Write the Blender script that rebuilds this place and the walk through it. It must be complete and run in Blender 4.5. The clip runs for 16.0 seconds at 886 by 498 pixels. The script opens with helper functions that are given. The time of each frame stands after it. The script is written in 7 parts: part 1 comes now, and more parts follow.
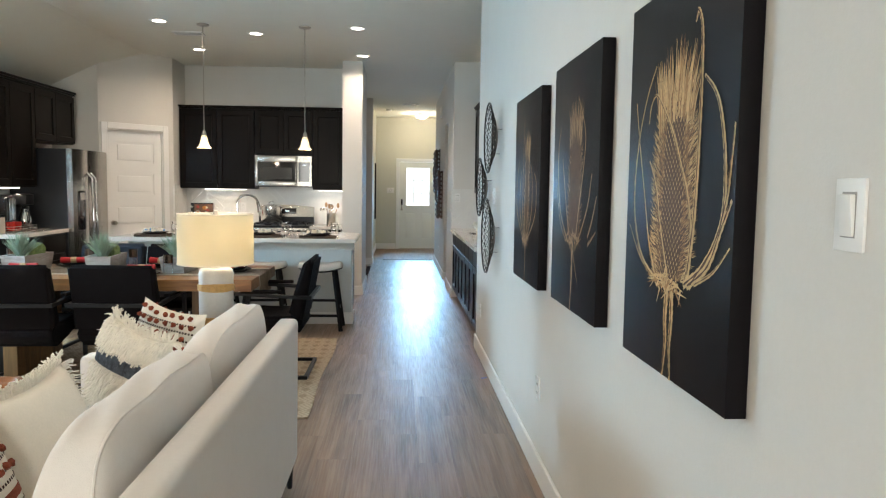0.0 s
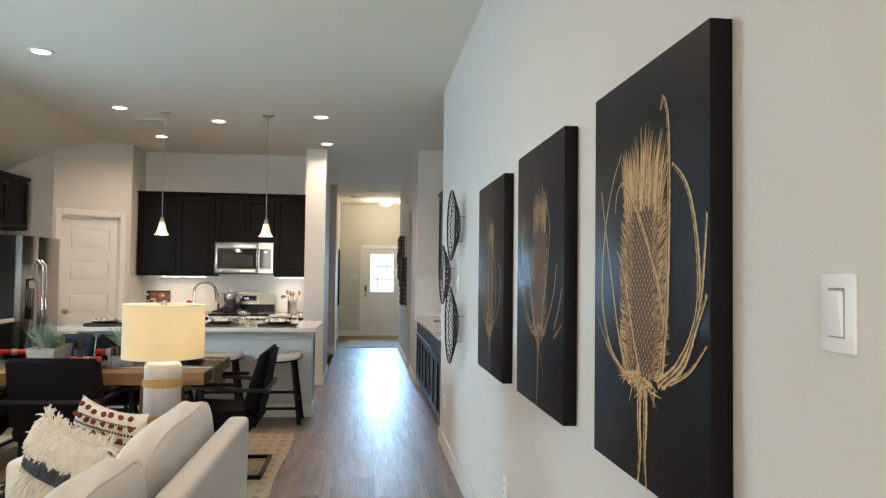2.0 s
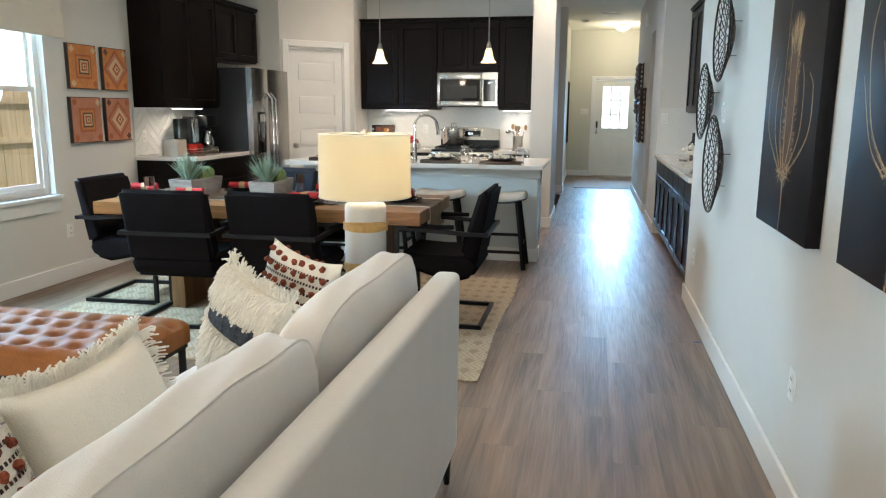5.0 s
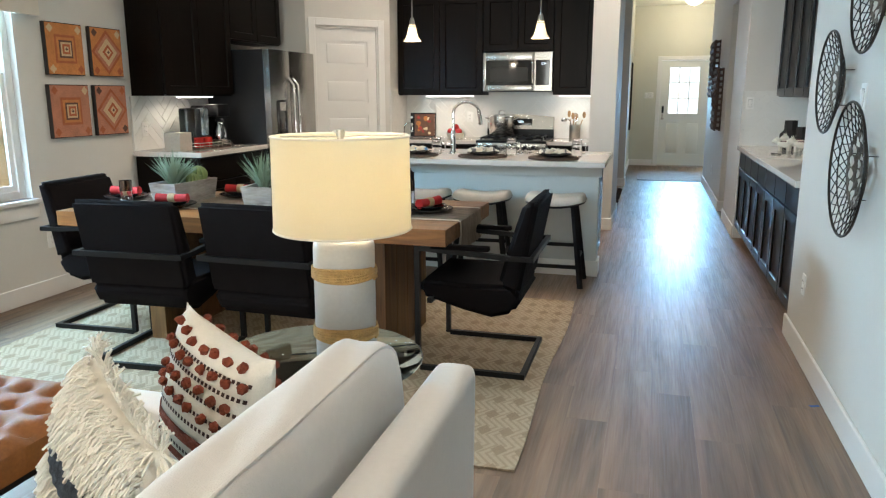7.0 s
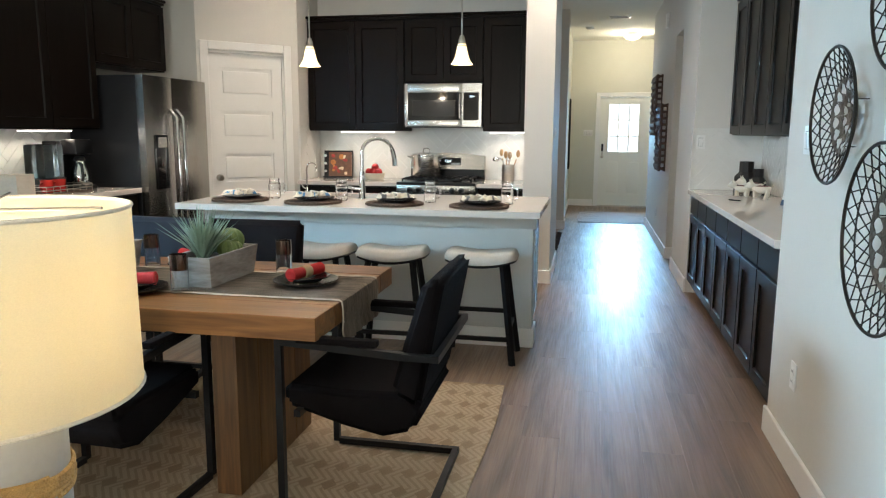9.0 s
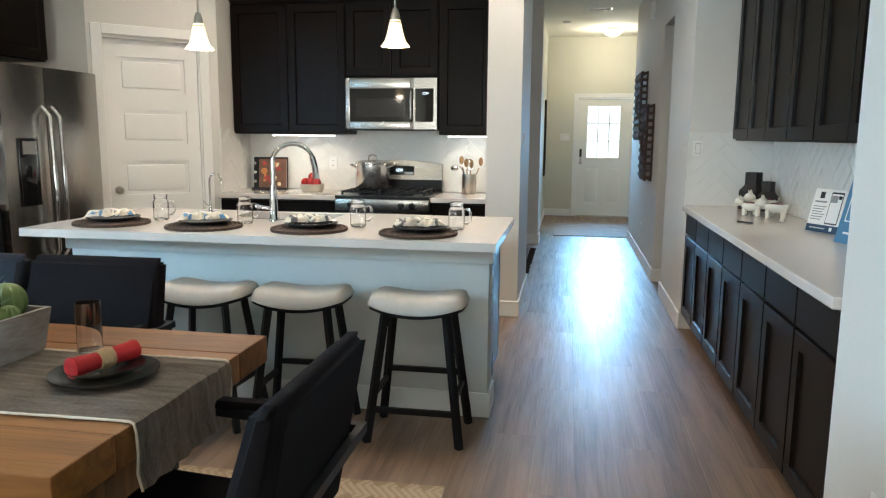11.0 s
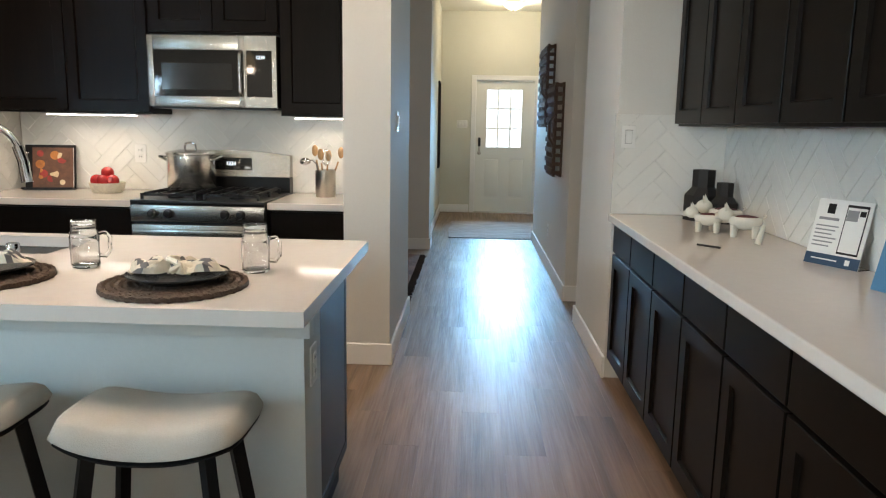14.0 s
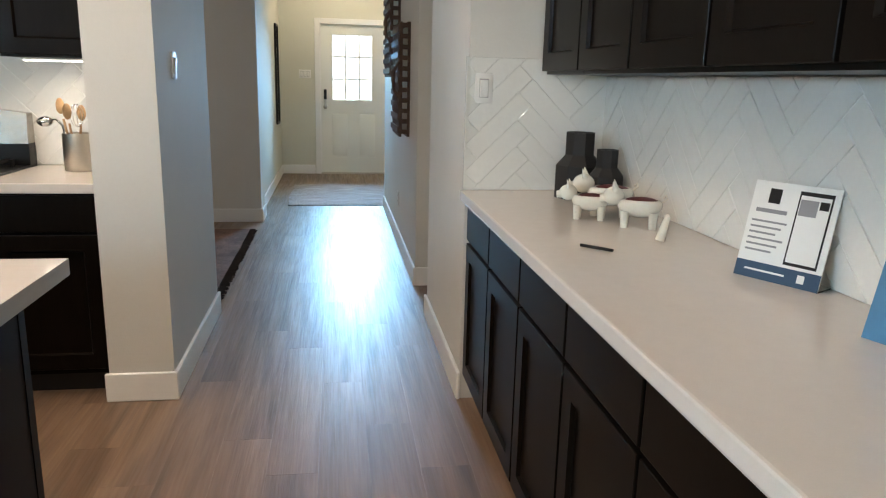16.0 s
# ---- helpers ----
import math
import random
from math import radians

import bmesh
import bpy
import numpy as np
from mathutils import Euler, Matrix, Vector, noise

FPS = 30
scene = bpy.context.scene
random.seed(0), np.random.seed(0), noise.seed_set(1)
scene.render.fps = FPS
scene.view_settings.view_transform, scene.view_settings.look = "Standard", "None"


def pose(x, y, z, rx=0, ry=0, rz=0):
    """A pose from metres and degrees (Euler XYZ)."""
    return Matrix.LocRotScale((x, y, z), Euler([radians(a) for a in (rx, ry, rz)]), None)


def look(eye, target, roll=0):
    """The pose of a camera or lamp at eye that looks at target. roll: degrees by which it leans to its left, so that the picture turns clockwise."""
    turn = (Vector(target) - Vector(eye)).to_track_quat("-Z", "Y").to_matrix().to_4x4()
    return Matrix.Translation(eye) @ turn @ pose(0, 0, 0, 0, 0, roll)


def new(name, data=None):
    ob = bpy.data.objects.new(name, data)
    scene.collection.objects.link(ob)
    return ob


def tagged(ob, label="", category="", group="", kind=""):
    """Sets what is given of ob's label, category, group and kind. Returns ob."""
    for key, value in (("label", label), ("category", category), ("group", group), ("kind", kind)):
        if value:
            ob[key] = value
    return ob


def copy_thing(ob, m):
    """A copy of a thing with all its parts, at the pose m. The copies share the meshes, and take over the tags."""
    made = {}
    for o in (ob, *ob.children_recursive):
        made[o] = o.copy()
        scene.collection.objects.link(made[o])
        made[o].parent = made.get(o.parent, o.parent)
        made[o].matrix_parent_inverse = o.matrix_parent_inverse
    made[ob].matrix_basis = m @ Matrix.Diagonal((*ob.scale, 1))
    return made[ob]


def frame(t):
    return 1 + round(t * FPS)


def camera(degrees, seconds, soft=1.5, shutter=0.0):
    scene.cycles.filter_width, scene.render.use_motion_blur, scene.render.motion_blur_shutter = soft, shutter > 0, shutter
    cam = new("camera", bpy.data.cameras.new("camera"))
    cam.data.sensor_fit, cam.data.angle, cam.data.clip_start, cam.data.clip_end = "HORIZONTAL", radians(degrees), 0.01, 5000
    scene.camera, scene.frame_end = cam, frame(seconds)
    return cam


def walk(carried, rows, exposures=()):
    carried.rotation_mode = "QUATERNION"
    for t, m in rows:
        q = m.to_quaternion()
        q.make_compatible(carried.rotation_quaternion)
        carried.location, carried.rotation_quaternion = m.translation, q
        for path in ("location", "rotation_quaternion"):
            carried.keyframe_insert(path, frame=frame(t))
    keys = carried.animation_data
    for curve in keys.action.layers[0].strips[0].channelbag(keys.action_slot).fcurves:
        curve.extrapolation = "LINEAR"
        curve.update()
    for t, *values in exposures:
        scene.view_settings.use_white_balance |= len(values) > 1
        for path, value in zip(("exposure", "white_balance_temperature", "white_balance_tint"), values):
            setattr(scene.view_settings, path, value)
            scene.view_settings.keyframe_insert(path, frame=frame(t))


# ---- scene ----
cam = camera(62.9, 16.0, 1.2)
PATH = [
    (0, (0.503, 0.648, 1.44), (0.625, 2.638, 1.274), 0.8),
    (0.5, (0.501, 0.651, 1.455), (0.667, 2.642, 1.374), 0.7),
    (1, (0.511, 0.686, 1.454), (0.704, 2.676, 1.445), 0.7),
    (1.5, (0.507, 0.706, 1.46), (0.717, 2.695, 1.495), 0.6),
    (2, (0.528, 0.763, 1.456), (0.743, 2.75, 1.527), 0.7),
    (2.5, (0.569, 0.821, 1.447), (0.759, 2.811, 1.527), 0.6),
    (3, (0.582, 0.878, 1.437), (0.678, 2.875, 1.49), 0.7),
    (3.5, (0.564, 0.982, 1.416), (0.552, 2.982, 1.407), 0.8),
    (4, (0.528, 1.137, 1.402), (0.391, 3.129, 1.275), 0.7),
    (4.5, (0.5, 1.34, 1.374), (0.233, 3.304, 1.109), 0.6),
    (5, (0.475, 1.561, 1.392), (0.086, 3.486, 1.016), 0.4),
    (5.2, (0.454, 1.645, 1.385), (0.018, 3.554, 0.981), 0.3),
    (7.3, (0.374, 2.752, 1.404), (-0.162, 4.634, 0.988), -0.1),
    (7.5, (0.374, 2.842, 1.396), (-0.138, 4.735, 1.0), -0.1),
    (8, (0.396, 3.103, 1.399), (-0.059, 5.017, 1.041), 0.0),
    (8.5, (0.386, 3.359, 1.389), (-0.034, 5.285, 1.052), 0.1),
    (9, (0.348, 3.648, 1.397), (-0.041, 5.583, 1.077), 0.3),
    (9.5, (0.378, 3.956, 1.389), (0.012, 5.898, 1.079), 0.4),
    (9.7, (0.374, 4.08, 1.398), (0.023, 6.025, 1.087), 0.5),
    (12, (0.383, 5.328, 1.391), (0.06, 7.278, 1.084), 0.5),
    (12.5, (0.401, 5.59, 1.373), (0.108, 7.544, 1.066), 0.7),
    (13, (0.419, 5.847, 1.378), (0.178, 7.807, 1.063), 0.8),
    (13.5, (0.427, 6.12, 1.374), (0.248, 8.086, 1.051), 0.8),
    (14, (0.457, 6.367, 1.363), (0.383, 8.337, 1.026), 1.0),
    (14.5, (0.521, 6.614, 1.372), (0.56, 8.581, 1.014), 1.0),
    (15, (0.553, 6.87, 1.353), (0.682, 8.826, 0.957), 1.2),
    (15.5, (0.586, 7.141, 1.36), (0.785, 9.084, 0.931), 1.2),
    (16, (0.688, 7.36, 1.347), (0.981, 9.285, 0.893), 1.4),
]
walk(cam, [(t, look(eye, target, roll)) for t, eye, target, roll in PATH], [(0, -0.40, 6700, 12), (1.5, -0.50, 7100, 15), (3.0, -0.43, 7000, 17), (4, -0.34, 6800, 15), (4.5, -0.36, 6550, 12), (5, -0.36, 6500, 11), (9.0, -0.30, 6500, 10), (9.6, -0.24, 6450, 10), (12.5, -0.36, 6350, 8), (14, -0.40, 6850, 12), (16, -0.24, 6850, 13)])


# ---- world and lights ----
world = bpy.data.worlds.new("world")
scene.world = world
world.use_nodes = True
wn = world.node_tree.nodes
sky = wn.new("ShaderNodeTexSky")
sky.sky_type, sky.sun_disc, sky.sun_elevation, sky.sun_rotation = "NISHITA", False, radians(50), radians(200)
world.node_tree.links.new(sky.outputs[0], wn["Background"].inputs[0])
wn["Background"].inputs[1].default_value = 0.12


def sun_lamp(rx, rz, energy):
    data = bpy.data.lights.new("sun", "SUN")
    data.energy, data.angle, data.color = energy, radians(0.5), (1, 0.95, 0.88)
    ob = new("sun", data)
    ob.rotation_euler = (radians(rx), 0, radians(rz))
    return ob


def area_lamp(name, where, target, size_x, size_y, energy, color=(1, 1, 1), spread=180):
    data = bpy.data.lights.new(name, "AREA")
    data.shape, data.size, data.size_y, data.energy, data.color = "RECTANGLE", size_x, size_y, energy, color
    data.spread = radians(spread)
    ob = new(name, data)
    ob.matrix_world = look(where, target)
    return ob


WARM, DAY = (1.0, 0.845, 0.69), (0.66, 0.84, 1.0)
CEIL = 3.09
sun_lamp(27, 78, 5.0)
area_lamp("window_daylight", (-3.97, 5.675, 1.68), (-2.97, 5.675, 1.24), 1.72, 0.52, 240, (0.42, 0.74, 1.0), 170)
# fill from behind the start, set at the added rear windows
area_lamp("back_fill_light", (-1.2, -3.9, 1.5), (-1.2, 5, 1.2), 3.2, 1.8, 275, (0.95, 0.98, 0.94))
area_lamp("entry_window_daylight", (0.955, 17.80, 1.47), (0.9, 12.0, 0.2), 0.58, 0.9, 42, (0.26, 0.61, 1.0), 75)
# added fill for the side room; no source is modelled there
area_lamp("side_room_fill", (-2.3, 12.9, 1.6), (0.6, 12.9, 0.6), 1.4, 1.4, 14, (1.0, 0.92, 0.86))

# ---- materials ----


def mat(name, color, rough=0.5, metal=0.0, vary=0.06, scale=6.0, bump=0.0, bump_scale=60.0, stretch=(1, 1, 1), **more):
    """A painted, cast or woven surface: base colour with two scales of variation and a fine relief."""
    m = bpy.data.materials.new(name)
    m.use_nodes = True
    nt = m.node_tree
    b = nt.nodes["Principled BSDF"]
    b.inputs["Roughness"].default_value = rough
    b.inputs["Metallic"].default_value = metal
    for key, value in more.items():
        b.inputs[key.replace("_", " ")].default_value = value
    tc = nt.nodes.new("ShaderNodeTexCoord")
    mp = nt.nodes.new("ShaderNodeMapping")
    mp.inputs["Scale"].default_value = stretch
    nt.links.new(tc.outputs["Object"], mp.inputs[0])
    n1, n2 = nt.nodes.new("ShaderNodeTexNoise"), nt.nodes.new("ShaderNodeTexNoise")
    n1.inputs["Scale"].default_value, n2.inputs["Scale"].default_value = scale, scale * 11
    n1.inputs["Detail"].default_value = n2.inputs["Detail"].default_value = 4
    add = nt.nodes.new("ShaderNodeMath")
    add.operation = "ADD"
    for n, i in ((n1, 0), (n2, 1)):
        nt.links.new(mp.outputs[0], n.inputs["Vector"])
        nt.links.new(n.outputs[0], add.inputs[i])
    ramp = nt.nodes.new("ShaderNodeMapRange")
    ramp.inputs["From Min"].default_value, ramp.inputs["From Max"].default_value = 0.6, 1.4
    ramp.inputs["To Min"].default_value, ramp.inputs["To Max"].default_value = 1 - vary, 1 + vary
    nt.links.new(add.outputs[0], ramp.inputs[0])
    mul = nt.nodes.new("ShaderNodeVectorMath")
    mul.operation = "SCALE"
    mul.inputs[0].default_value = color
    nt.links.new(ramp.outputs[0], mul.inputs["Scale"])
    nt.links.new(mul.outputs[0], b.inputs["Base Color"])
    if bump:
        n3 = nt.nodes.new("ShaderNodeTexNoise")
        n3.inputs["Scale"].default_value = bump_scale
        nt.links.new(mp.outputs[0], n3.inputs["Vector"])
        bp = nt.nodes.new("ShaderNodeBump")
        bp.inputs["Strength"].default_value = bump
        bp.inputs["Distance"].default_value = 0.01
        nt.links.new(n3.outputs[0], bp.inputs["Height"])
        nt.links.new(bp.outputs[0], b.inputs["Normal"])
    return m


def wood(name, dark, light, rough=0.4, grain=9.0, along=(18, 1.2, 18), random_shift=0.22, bump=0.15, spec=0.5, coat=0.0, brushed=None):
    """Wood with streaks along one axis, each piece with its own tone."""
    m = bpy.data.materials.new(name)
    m.use_nodes = True
    nt = m.node_tree
    b = nt.nodes["Principled BSDF"]
    b.inputs["Specular IOR Level"].default_value, b.inputs["Coat Weight"].default_value, b.inputs["Coat Roughness"].default_value = spec, coat, 0.10
    tc, info = nt.nodes.new("ShaderNodeTexCoord"), nt.nodes.new("ShaderNodeObjectInfo")
    off = nt.nodes.new("ShaderNodeVectorMath")
    off.operation = "MULTIPLY_ADD"
    comb = nt.nodes.new("ShaderNodeCombineXYZ")
    for i in range(3):
        nt.links.new(info.outputs["Random"], comb.inputs[i])
    off.inputs[1].default_value = (37, 53, 11)
    nt.links.new(comb.outputs[0], off.inputs[0])
    nt.links.new(tc.outputs["Object"], off.inputs[2])
    mp = nt.nodes.new("ShaderNodeMapping")
    mp.inputs["Scale"].default_value = along
    nt.links.new(off.outputs[0], mp.inputs[0])
    n1, n2 = nt.nodes.new("ShaderNodeTexNoise"), nt.nodes.new("ShaderNodeTexNoise")
    n1.inputs["Scale"].default_value, n1.inputs["Detail"].default_value, n1.inputs["Distortion"].default_value = 1.0, 8, 1.2
    n2.inputs["Scale"].default_value, n2.inputs["Detail"].default_value = grain, 6
    for n in (n1, n2):
        nt.links.new(mp.outputs[0], n.inputs["Vector"])
    mix = nt.nodes.new("ShaderNodeMath")
    mix.operation = "MULTIPLY_ADD"
    mix.inputs[1].default_value = 0.34
    nt.links.new(n2.outputs[0], mix.inputs[0])
    half = nt.nodes.new("ShaderNodeMath")
    half.operation = "MULTIPLY_ADD"
    half.inputs[1].default_value, half.inputs[2].default_value = 0.85, -0.11
    nt.links.new(n1.outputs[0], half.inputs[0])
    nt.links.new(half.outputs[0], mix.inputs[2])
    tone = nt.nodes.new("ShaderNodeMath")
    tone.operation = "MULTIPLY_ADD"
    tone.inputs[1].default_value = random_shift
    nt.links.new(info.outputs["Random"], tone.inputs[0])
    nt.links.new(mix.outputs[0], tone.inputs[2])
    ramp = nt.nodes.new("ShaderNodeValToRGB")
    ramp.color_ramp.elements[0].position, ramp.color_ramp.elements[1].position = 0.32, 0.85
    ramp.color_ramp.elements[0].color, ramp.color_ramp.elements[1].color = (*dark, 1), (*light, 1)
    nt.links.new(tone.outputs[0], ramp.inputs[0])
    nt.links.new(ramp.outputs[0], b.inputs["Base Color"])
    rr = nt.nodes.new("ShaderNodeMapRange")
    rr.inputs["To Min"].default_value, rr.inputs["To Max"].default_value = rough - 0.08, rough + 0.1
    nt.links.new(n2.outputs[0], rr.inputs[0])
    nt.links.new(rr.outputs[0], b.inputs["Roughness"])
    if bump:
        bp = nt.nodes.new("ShaderNodeBump")
        bp.inputs["Strength"].default_value, bp.inputs["Distance"].default_value = bump, 0.004
        nt.links.new(n2.outputs[0], bp.inputs["Height"])
        nt.links.new(bp.outputs[0], b.inputs["Normal"])
        if brushed:
            fine = nt.nodes.new("ShaderNodeMapping")
            fine.inputs["Scale"].default_value = brushed
            nt.links.new(off.outputs[0], fine.inputs[0])
            n3 = nt.nodes.new("ShaderNodeTexNoise")
            n3.inputs["Scale"].default_value, n3.inputs["Detail"].default_value, n3.inputs["Roughness"].default_value = 1.0, 4, 0.7
            nt.links.new(fine.outputs[0], n3.inputs["Vector"])
            bp2 = nt.nodes.new("ShaderNodeBump")
            bp2.inputs["Strength"].default_value, bp2.inputs["Distance"].default_value = 0.5, 0.0018
            nt.links.new(n3.outputs[0], bp2.inputs["Height"])
            nt.links.new(bp.outputs[0], bp2.inputs["Normal"])
            nt.links.new(bp2.outputs[0], b.inputs["Normal"])
            nt.links.new(bp2.outputs[0], b.inputs["Coat Normal"])
            worn = nt.nodes.new("ShaderNodeMapRange")
            worn.inputs["From Min"].default_value, worn.inputs["From Max"].default_value = 0.36, 0.64
            worn.inputs["To Min"].default_value, worn.inputs["To Max"].default_value = rough - 0.11, rough + 0.11
            nt.links.new(n3.outputs[0], worn.inputs[0])
            nt.links.new(worn.outputs[0], b.inputs["Roughness"])
    return m


def glow(name, color, strength):
    m = bpy.data.materials.new(name)
    m.use_nodes = True
    b = m.node_tree.nodes["Principled BSDF"]
    b.inputs["Base Color"].default_value = (*color, 1)
    b.inputs["Emission Color"].default_value = (*color, 1)
    b.inputs["Emission Strength"].default_value = strength
    return m


def glass_mat(name, color=(1, 1, 1), rough=0.0, ior=1.45):
    m = bpy.data.materials.new(name)
    m.use_nodes = True
    b = m.node_tree.nodes["Principled BSDF"]
    b.inputs["Base Color"].default_value = (*color, 1)
    b.inputs["Transmission Weight"].default_value = 1
    b.inputs["Roughness"].default_value, b.inputs["IOR"].default_value = rough, ior
    return m


M_WALL = mat("wall_paint", (0.655, 0.632, 0.585), 0.75, vary=0.02, bump=0.08, bump_scale=160)
M_ENTRY = mat("entry_wall_paint", (0.60, 0.59, 0.50), 0.75, vary=0.02, bump=0.08, bump_scale=160)
M_CEIL = mat("ceiling_paint", (0.78, 0.765, 0.675), 0.9, vary=0.02, bump=0.1, bump_scale=120)
M_TRIM = mat("trim_paint", (0.80, 0.79, 0.76), 0.35, vary=0.02)
M_FLOOR = wood("vinyl_plank", (0.085, 0.048, 0.028), (0.31, 0.198, 0.122), 0.43, 3.0, (8.5, 0.7, 8.5), 0.12, 0.6, 0.85, 0.04, (120, 2.6, 120))
M_CAB = mat("espresso_wood", (0.0056, 0.0036, 0.0025), 0.32, vary=0.4, scale=2.5, stretch=(14, 14, 1.2), Specular_IOR_Level=0.08)
M_KICK = mat("toe_kick", (0.012, 0.010, 0.009), 0.6)
M_QUARTZ = mat("white_quartz", (0.64, 0.59, 0.545), 0.07, vary=0.03, scale=30)
M_TILE = mat("glazed_tile", (0.74, 0.73, 0.69), 0.10, vary=0.03, scale=9, bump=0.3, bump_scale=16)
M_GROUT = mat("grout", (0.76, 0.75, 0.71), 0.9, vary=0.05, scale=40)
M_STEEL = mat("stainless_steel", (0.40, 0.38, 0.35), 0.25, 1.0, vary=0.05, scale=4, stretch=(1, 1, 40))
M_CHROME = mat("chrome", (0.72, 0.72, 0.72), 0.08, 1.0, vary=0.01)
M_NICKEL = mat("brushed_nickel", (0.50, 0.46, 0.40), 0.28, 1.0, vary=0.04)
M_BLACK = mat("black_enamel", (0.007, 0.007, 0.008), 0.28, vary=0.1, Specular_IOR_Level=0.3)
M_GLOSSBLACK = mat("black_glass", (0.008, 0.008, 0.009), 0.05, vary=0.05)
M_FRSIDE = mat("fridge_side", (0.014, 0.015, 0.018), 0.42, vary=0.08, bump=0.15, bump_scale=300, Specular_IOR_Level=0.3)
M_ISLAND = mat("island_paint", (0.60, 0.62, 0.60), 0.55, vary=0.02, bump=0.04, bump_scale=120)
M_IRON = mat("black_iron", (0.015, 0.015, 0.016), 0.45, 0.6, vary=0.1, bump=0.05)
M_LED = glow("led_diffuser", (1.0, 0.95, 0.88), 12)
M_CAN = glow("can_lamp", (1.0, 0.95, 0.90), 10)
M_GLASS = glass_mat("clear_glass")
M_PLASTIC = mat("white_plastic", (0.78, 0.77, 0.74), 0.35, vary=0.01)

# ---- building helpers ----


def box(bm, x0, x1, y0, y1, z0, z1, bevel=0.0, seg=2):
    lo, hi = (min(x0, x1), min(y0, y1), min(z0, z1)), (max(x0, x1), max(y0, y1), max(z0, z1))
    r = bmesh.ops.create_cube(bm, size=1, matrix=Matrix.LocRotScale(
        [(a + b) / 2 for a, b in zip(lo, hi)], None, [b - a for a, b in zip(lo, hi)]))
    vs = r["verts"]
    if bevel:
        es = {e for v in vs for e in v.link_edges}
        out = bmesh.ops.bevel(bm, geom=list(es), offset=bevel, segments=seg, affect="EDGES", profile=0.6)
        vs = list({v for f in out["faces"] for v in f.verts} | {v for v in vs if v.is_valid})
    return vs


def boxes(*rows, bevel=0.0):
    bm = bmesh.new()
    for r in rows:
        box(bm, *r, bevel=bevel)
    return bm


def rod(bm, a, b, r, r2=None, seg=10):
    a, b = Vector(a), Vector(b)
    m = Matrix.Translation((a + b) / 2) @ (b - a).to_track_quat("Z", "Y").to_matrix().to_4x4()
    return bmesh.ops.create_cone(bm, cap_ends=True, segments=seg, radius1=r, radius2=r if r2 is None else r2, depth=(b - a).length, matrix=m)["verts"]


def bar(bm, a, b, w, d):
    """A square bar from a to b."""
    a, b = Vector(a), Vector(b)
    m = Matrix.Translation((a + b) / 2) @ (b - a).to_track_quat("Z", "Y").to_matrix().to_4x4() @ Matrix.Diagonal((w, d, (b - a).length, 1))
    return bmesh.ops.create_cube(bm, size=1, matrix=m)["verts"]


def lathe(bm, profile, where=(0, 0, 0), seg=32):
    """Turns (radius, height) pairs about the upright through where."""
    rings = []
    for r, z in profile:
        rings.append([bm.verts.new((where[0] + r * math.cos(2 * math.pi * i / seg), where[1] + r * math.sin(2 * math.pi * i / seg), where[2] + z)) for i in range(seg)])
    for a, b in zip(rings, rings[1:]):
        for i in range(seg):
            bm.faces.new((a[i], a[(i + 1) % seg], b[(i + 1) % seg], b[i]))
    if profile[0][0] > 1e-4:
        bm.faces.new(rings[0][::-1])
    if profile[-1][0] > 1e-4:
        bm.faces.new(rings[-1])
    return bm


def pipe(bm, points, r, seg=8, closed=False):
    """A round tube along points."""
    pts = [Vector(p) for p in points]
    n = len(pts)
    rings = []
    up = None
    for i, p in enumerate(pts):
        d = (pts[(i + 1) % n] - pts[i - 1]) if closed or 0 < i < n - 1 else (pts[1] - pts[0] if i == 0 else pts[-1] - pts[-2])
        d.normalize()
        if up is None:
            up = d.orthogonal().normalized()
        up = (up - d * up.dot(d)).normalized()
        side = d.cross(up)
        rings.append([bm.verts.new(p + r * (math.cos(2 * math.pi * k / seg) * up + math.sin(2 * math.pi * k / seg) * side)) for k in range(seg)])
    pairs = list(zip(rings, rings[1:])) + ([(rings[-1], rings[0])] if closed else [])
    for a, b in pairs:
        for k in range(seg):
            bm.faces.new((a[k], a[(k + 1) % seg], b[(k + 1) % seg], b[k]))
    if not closed:
        bm.faces.new(rings[0][::-1])
        bm.faces.new(rings[-1])
    return bm


def turn(bm, m, verts=None):
    bmesh.ops.transform(bm, matrix=m, verts=verts if verts is not None else bm.verts[:])
    return bm


def mesh_of(name, bm, material, smooth=40):
    bmesh.ops.recalc_face_normals(bm, faces=bm.faces[:])
    me = bpy.data.meshes.new(name)
    bm.to_mesh(me)
    bm.free()
    mats = material if isinstance(material, (list, tuple)) else [material]
    for one in mats:
        me.materials.append(one)
    if smooth:
        me.shade_smooth()
        me.set_sharp_from_angle(angle=radians(smooth))
    return me


def part(name, bm, material, parent, label="", smooth=40, firm=False):
    ob = new(name, mesh_of(name, bm, material, smooth))
    ob.parent = parent
    if firm:
        ob.modifiers.new("flat_faces", "WEIGHTED_NORMAL")
    return tagged(ob, label)


def thing(name, where, label, category, group="", turned=0):
    ob = new(name)
    ob.empty_display_size = 0.1
    ob.matrix_basis = pose(*where, 0, 0, turned)
    return tagged(ob, label, category, group)


def single(name, bm, material, label, category, group="", where=None, turned=0, smooth=40):
    ob = new(name, mesh_of(name, bm, material, smooth))
    if where:
        ob.matrix_basis = pose(*where, 0, 0, turned)
    return tagged(ob, label, category, group)


def structure(name, bm, material, label="", category="", smooth=0):
    return tagged(new(name, mesh_of(name, bm, material, smooth)), label, category, "", "structure")


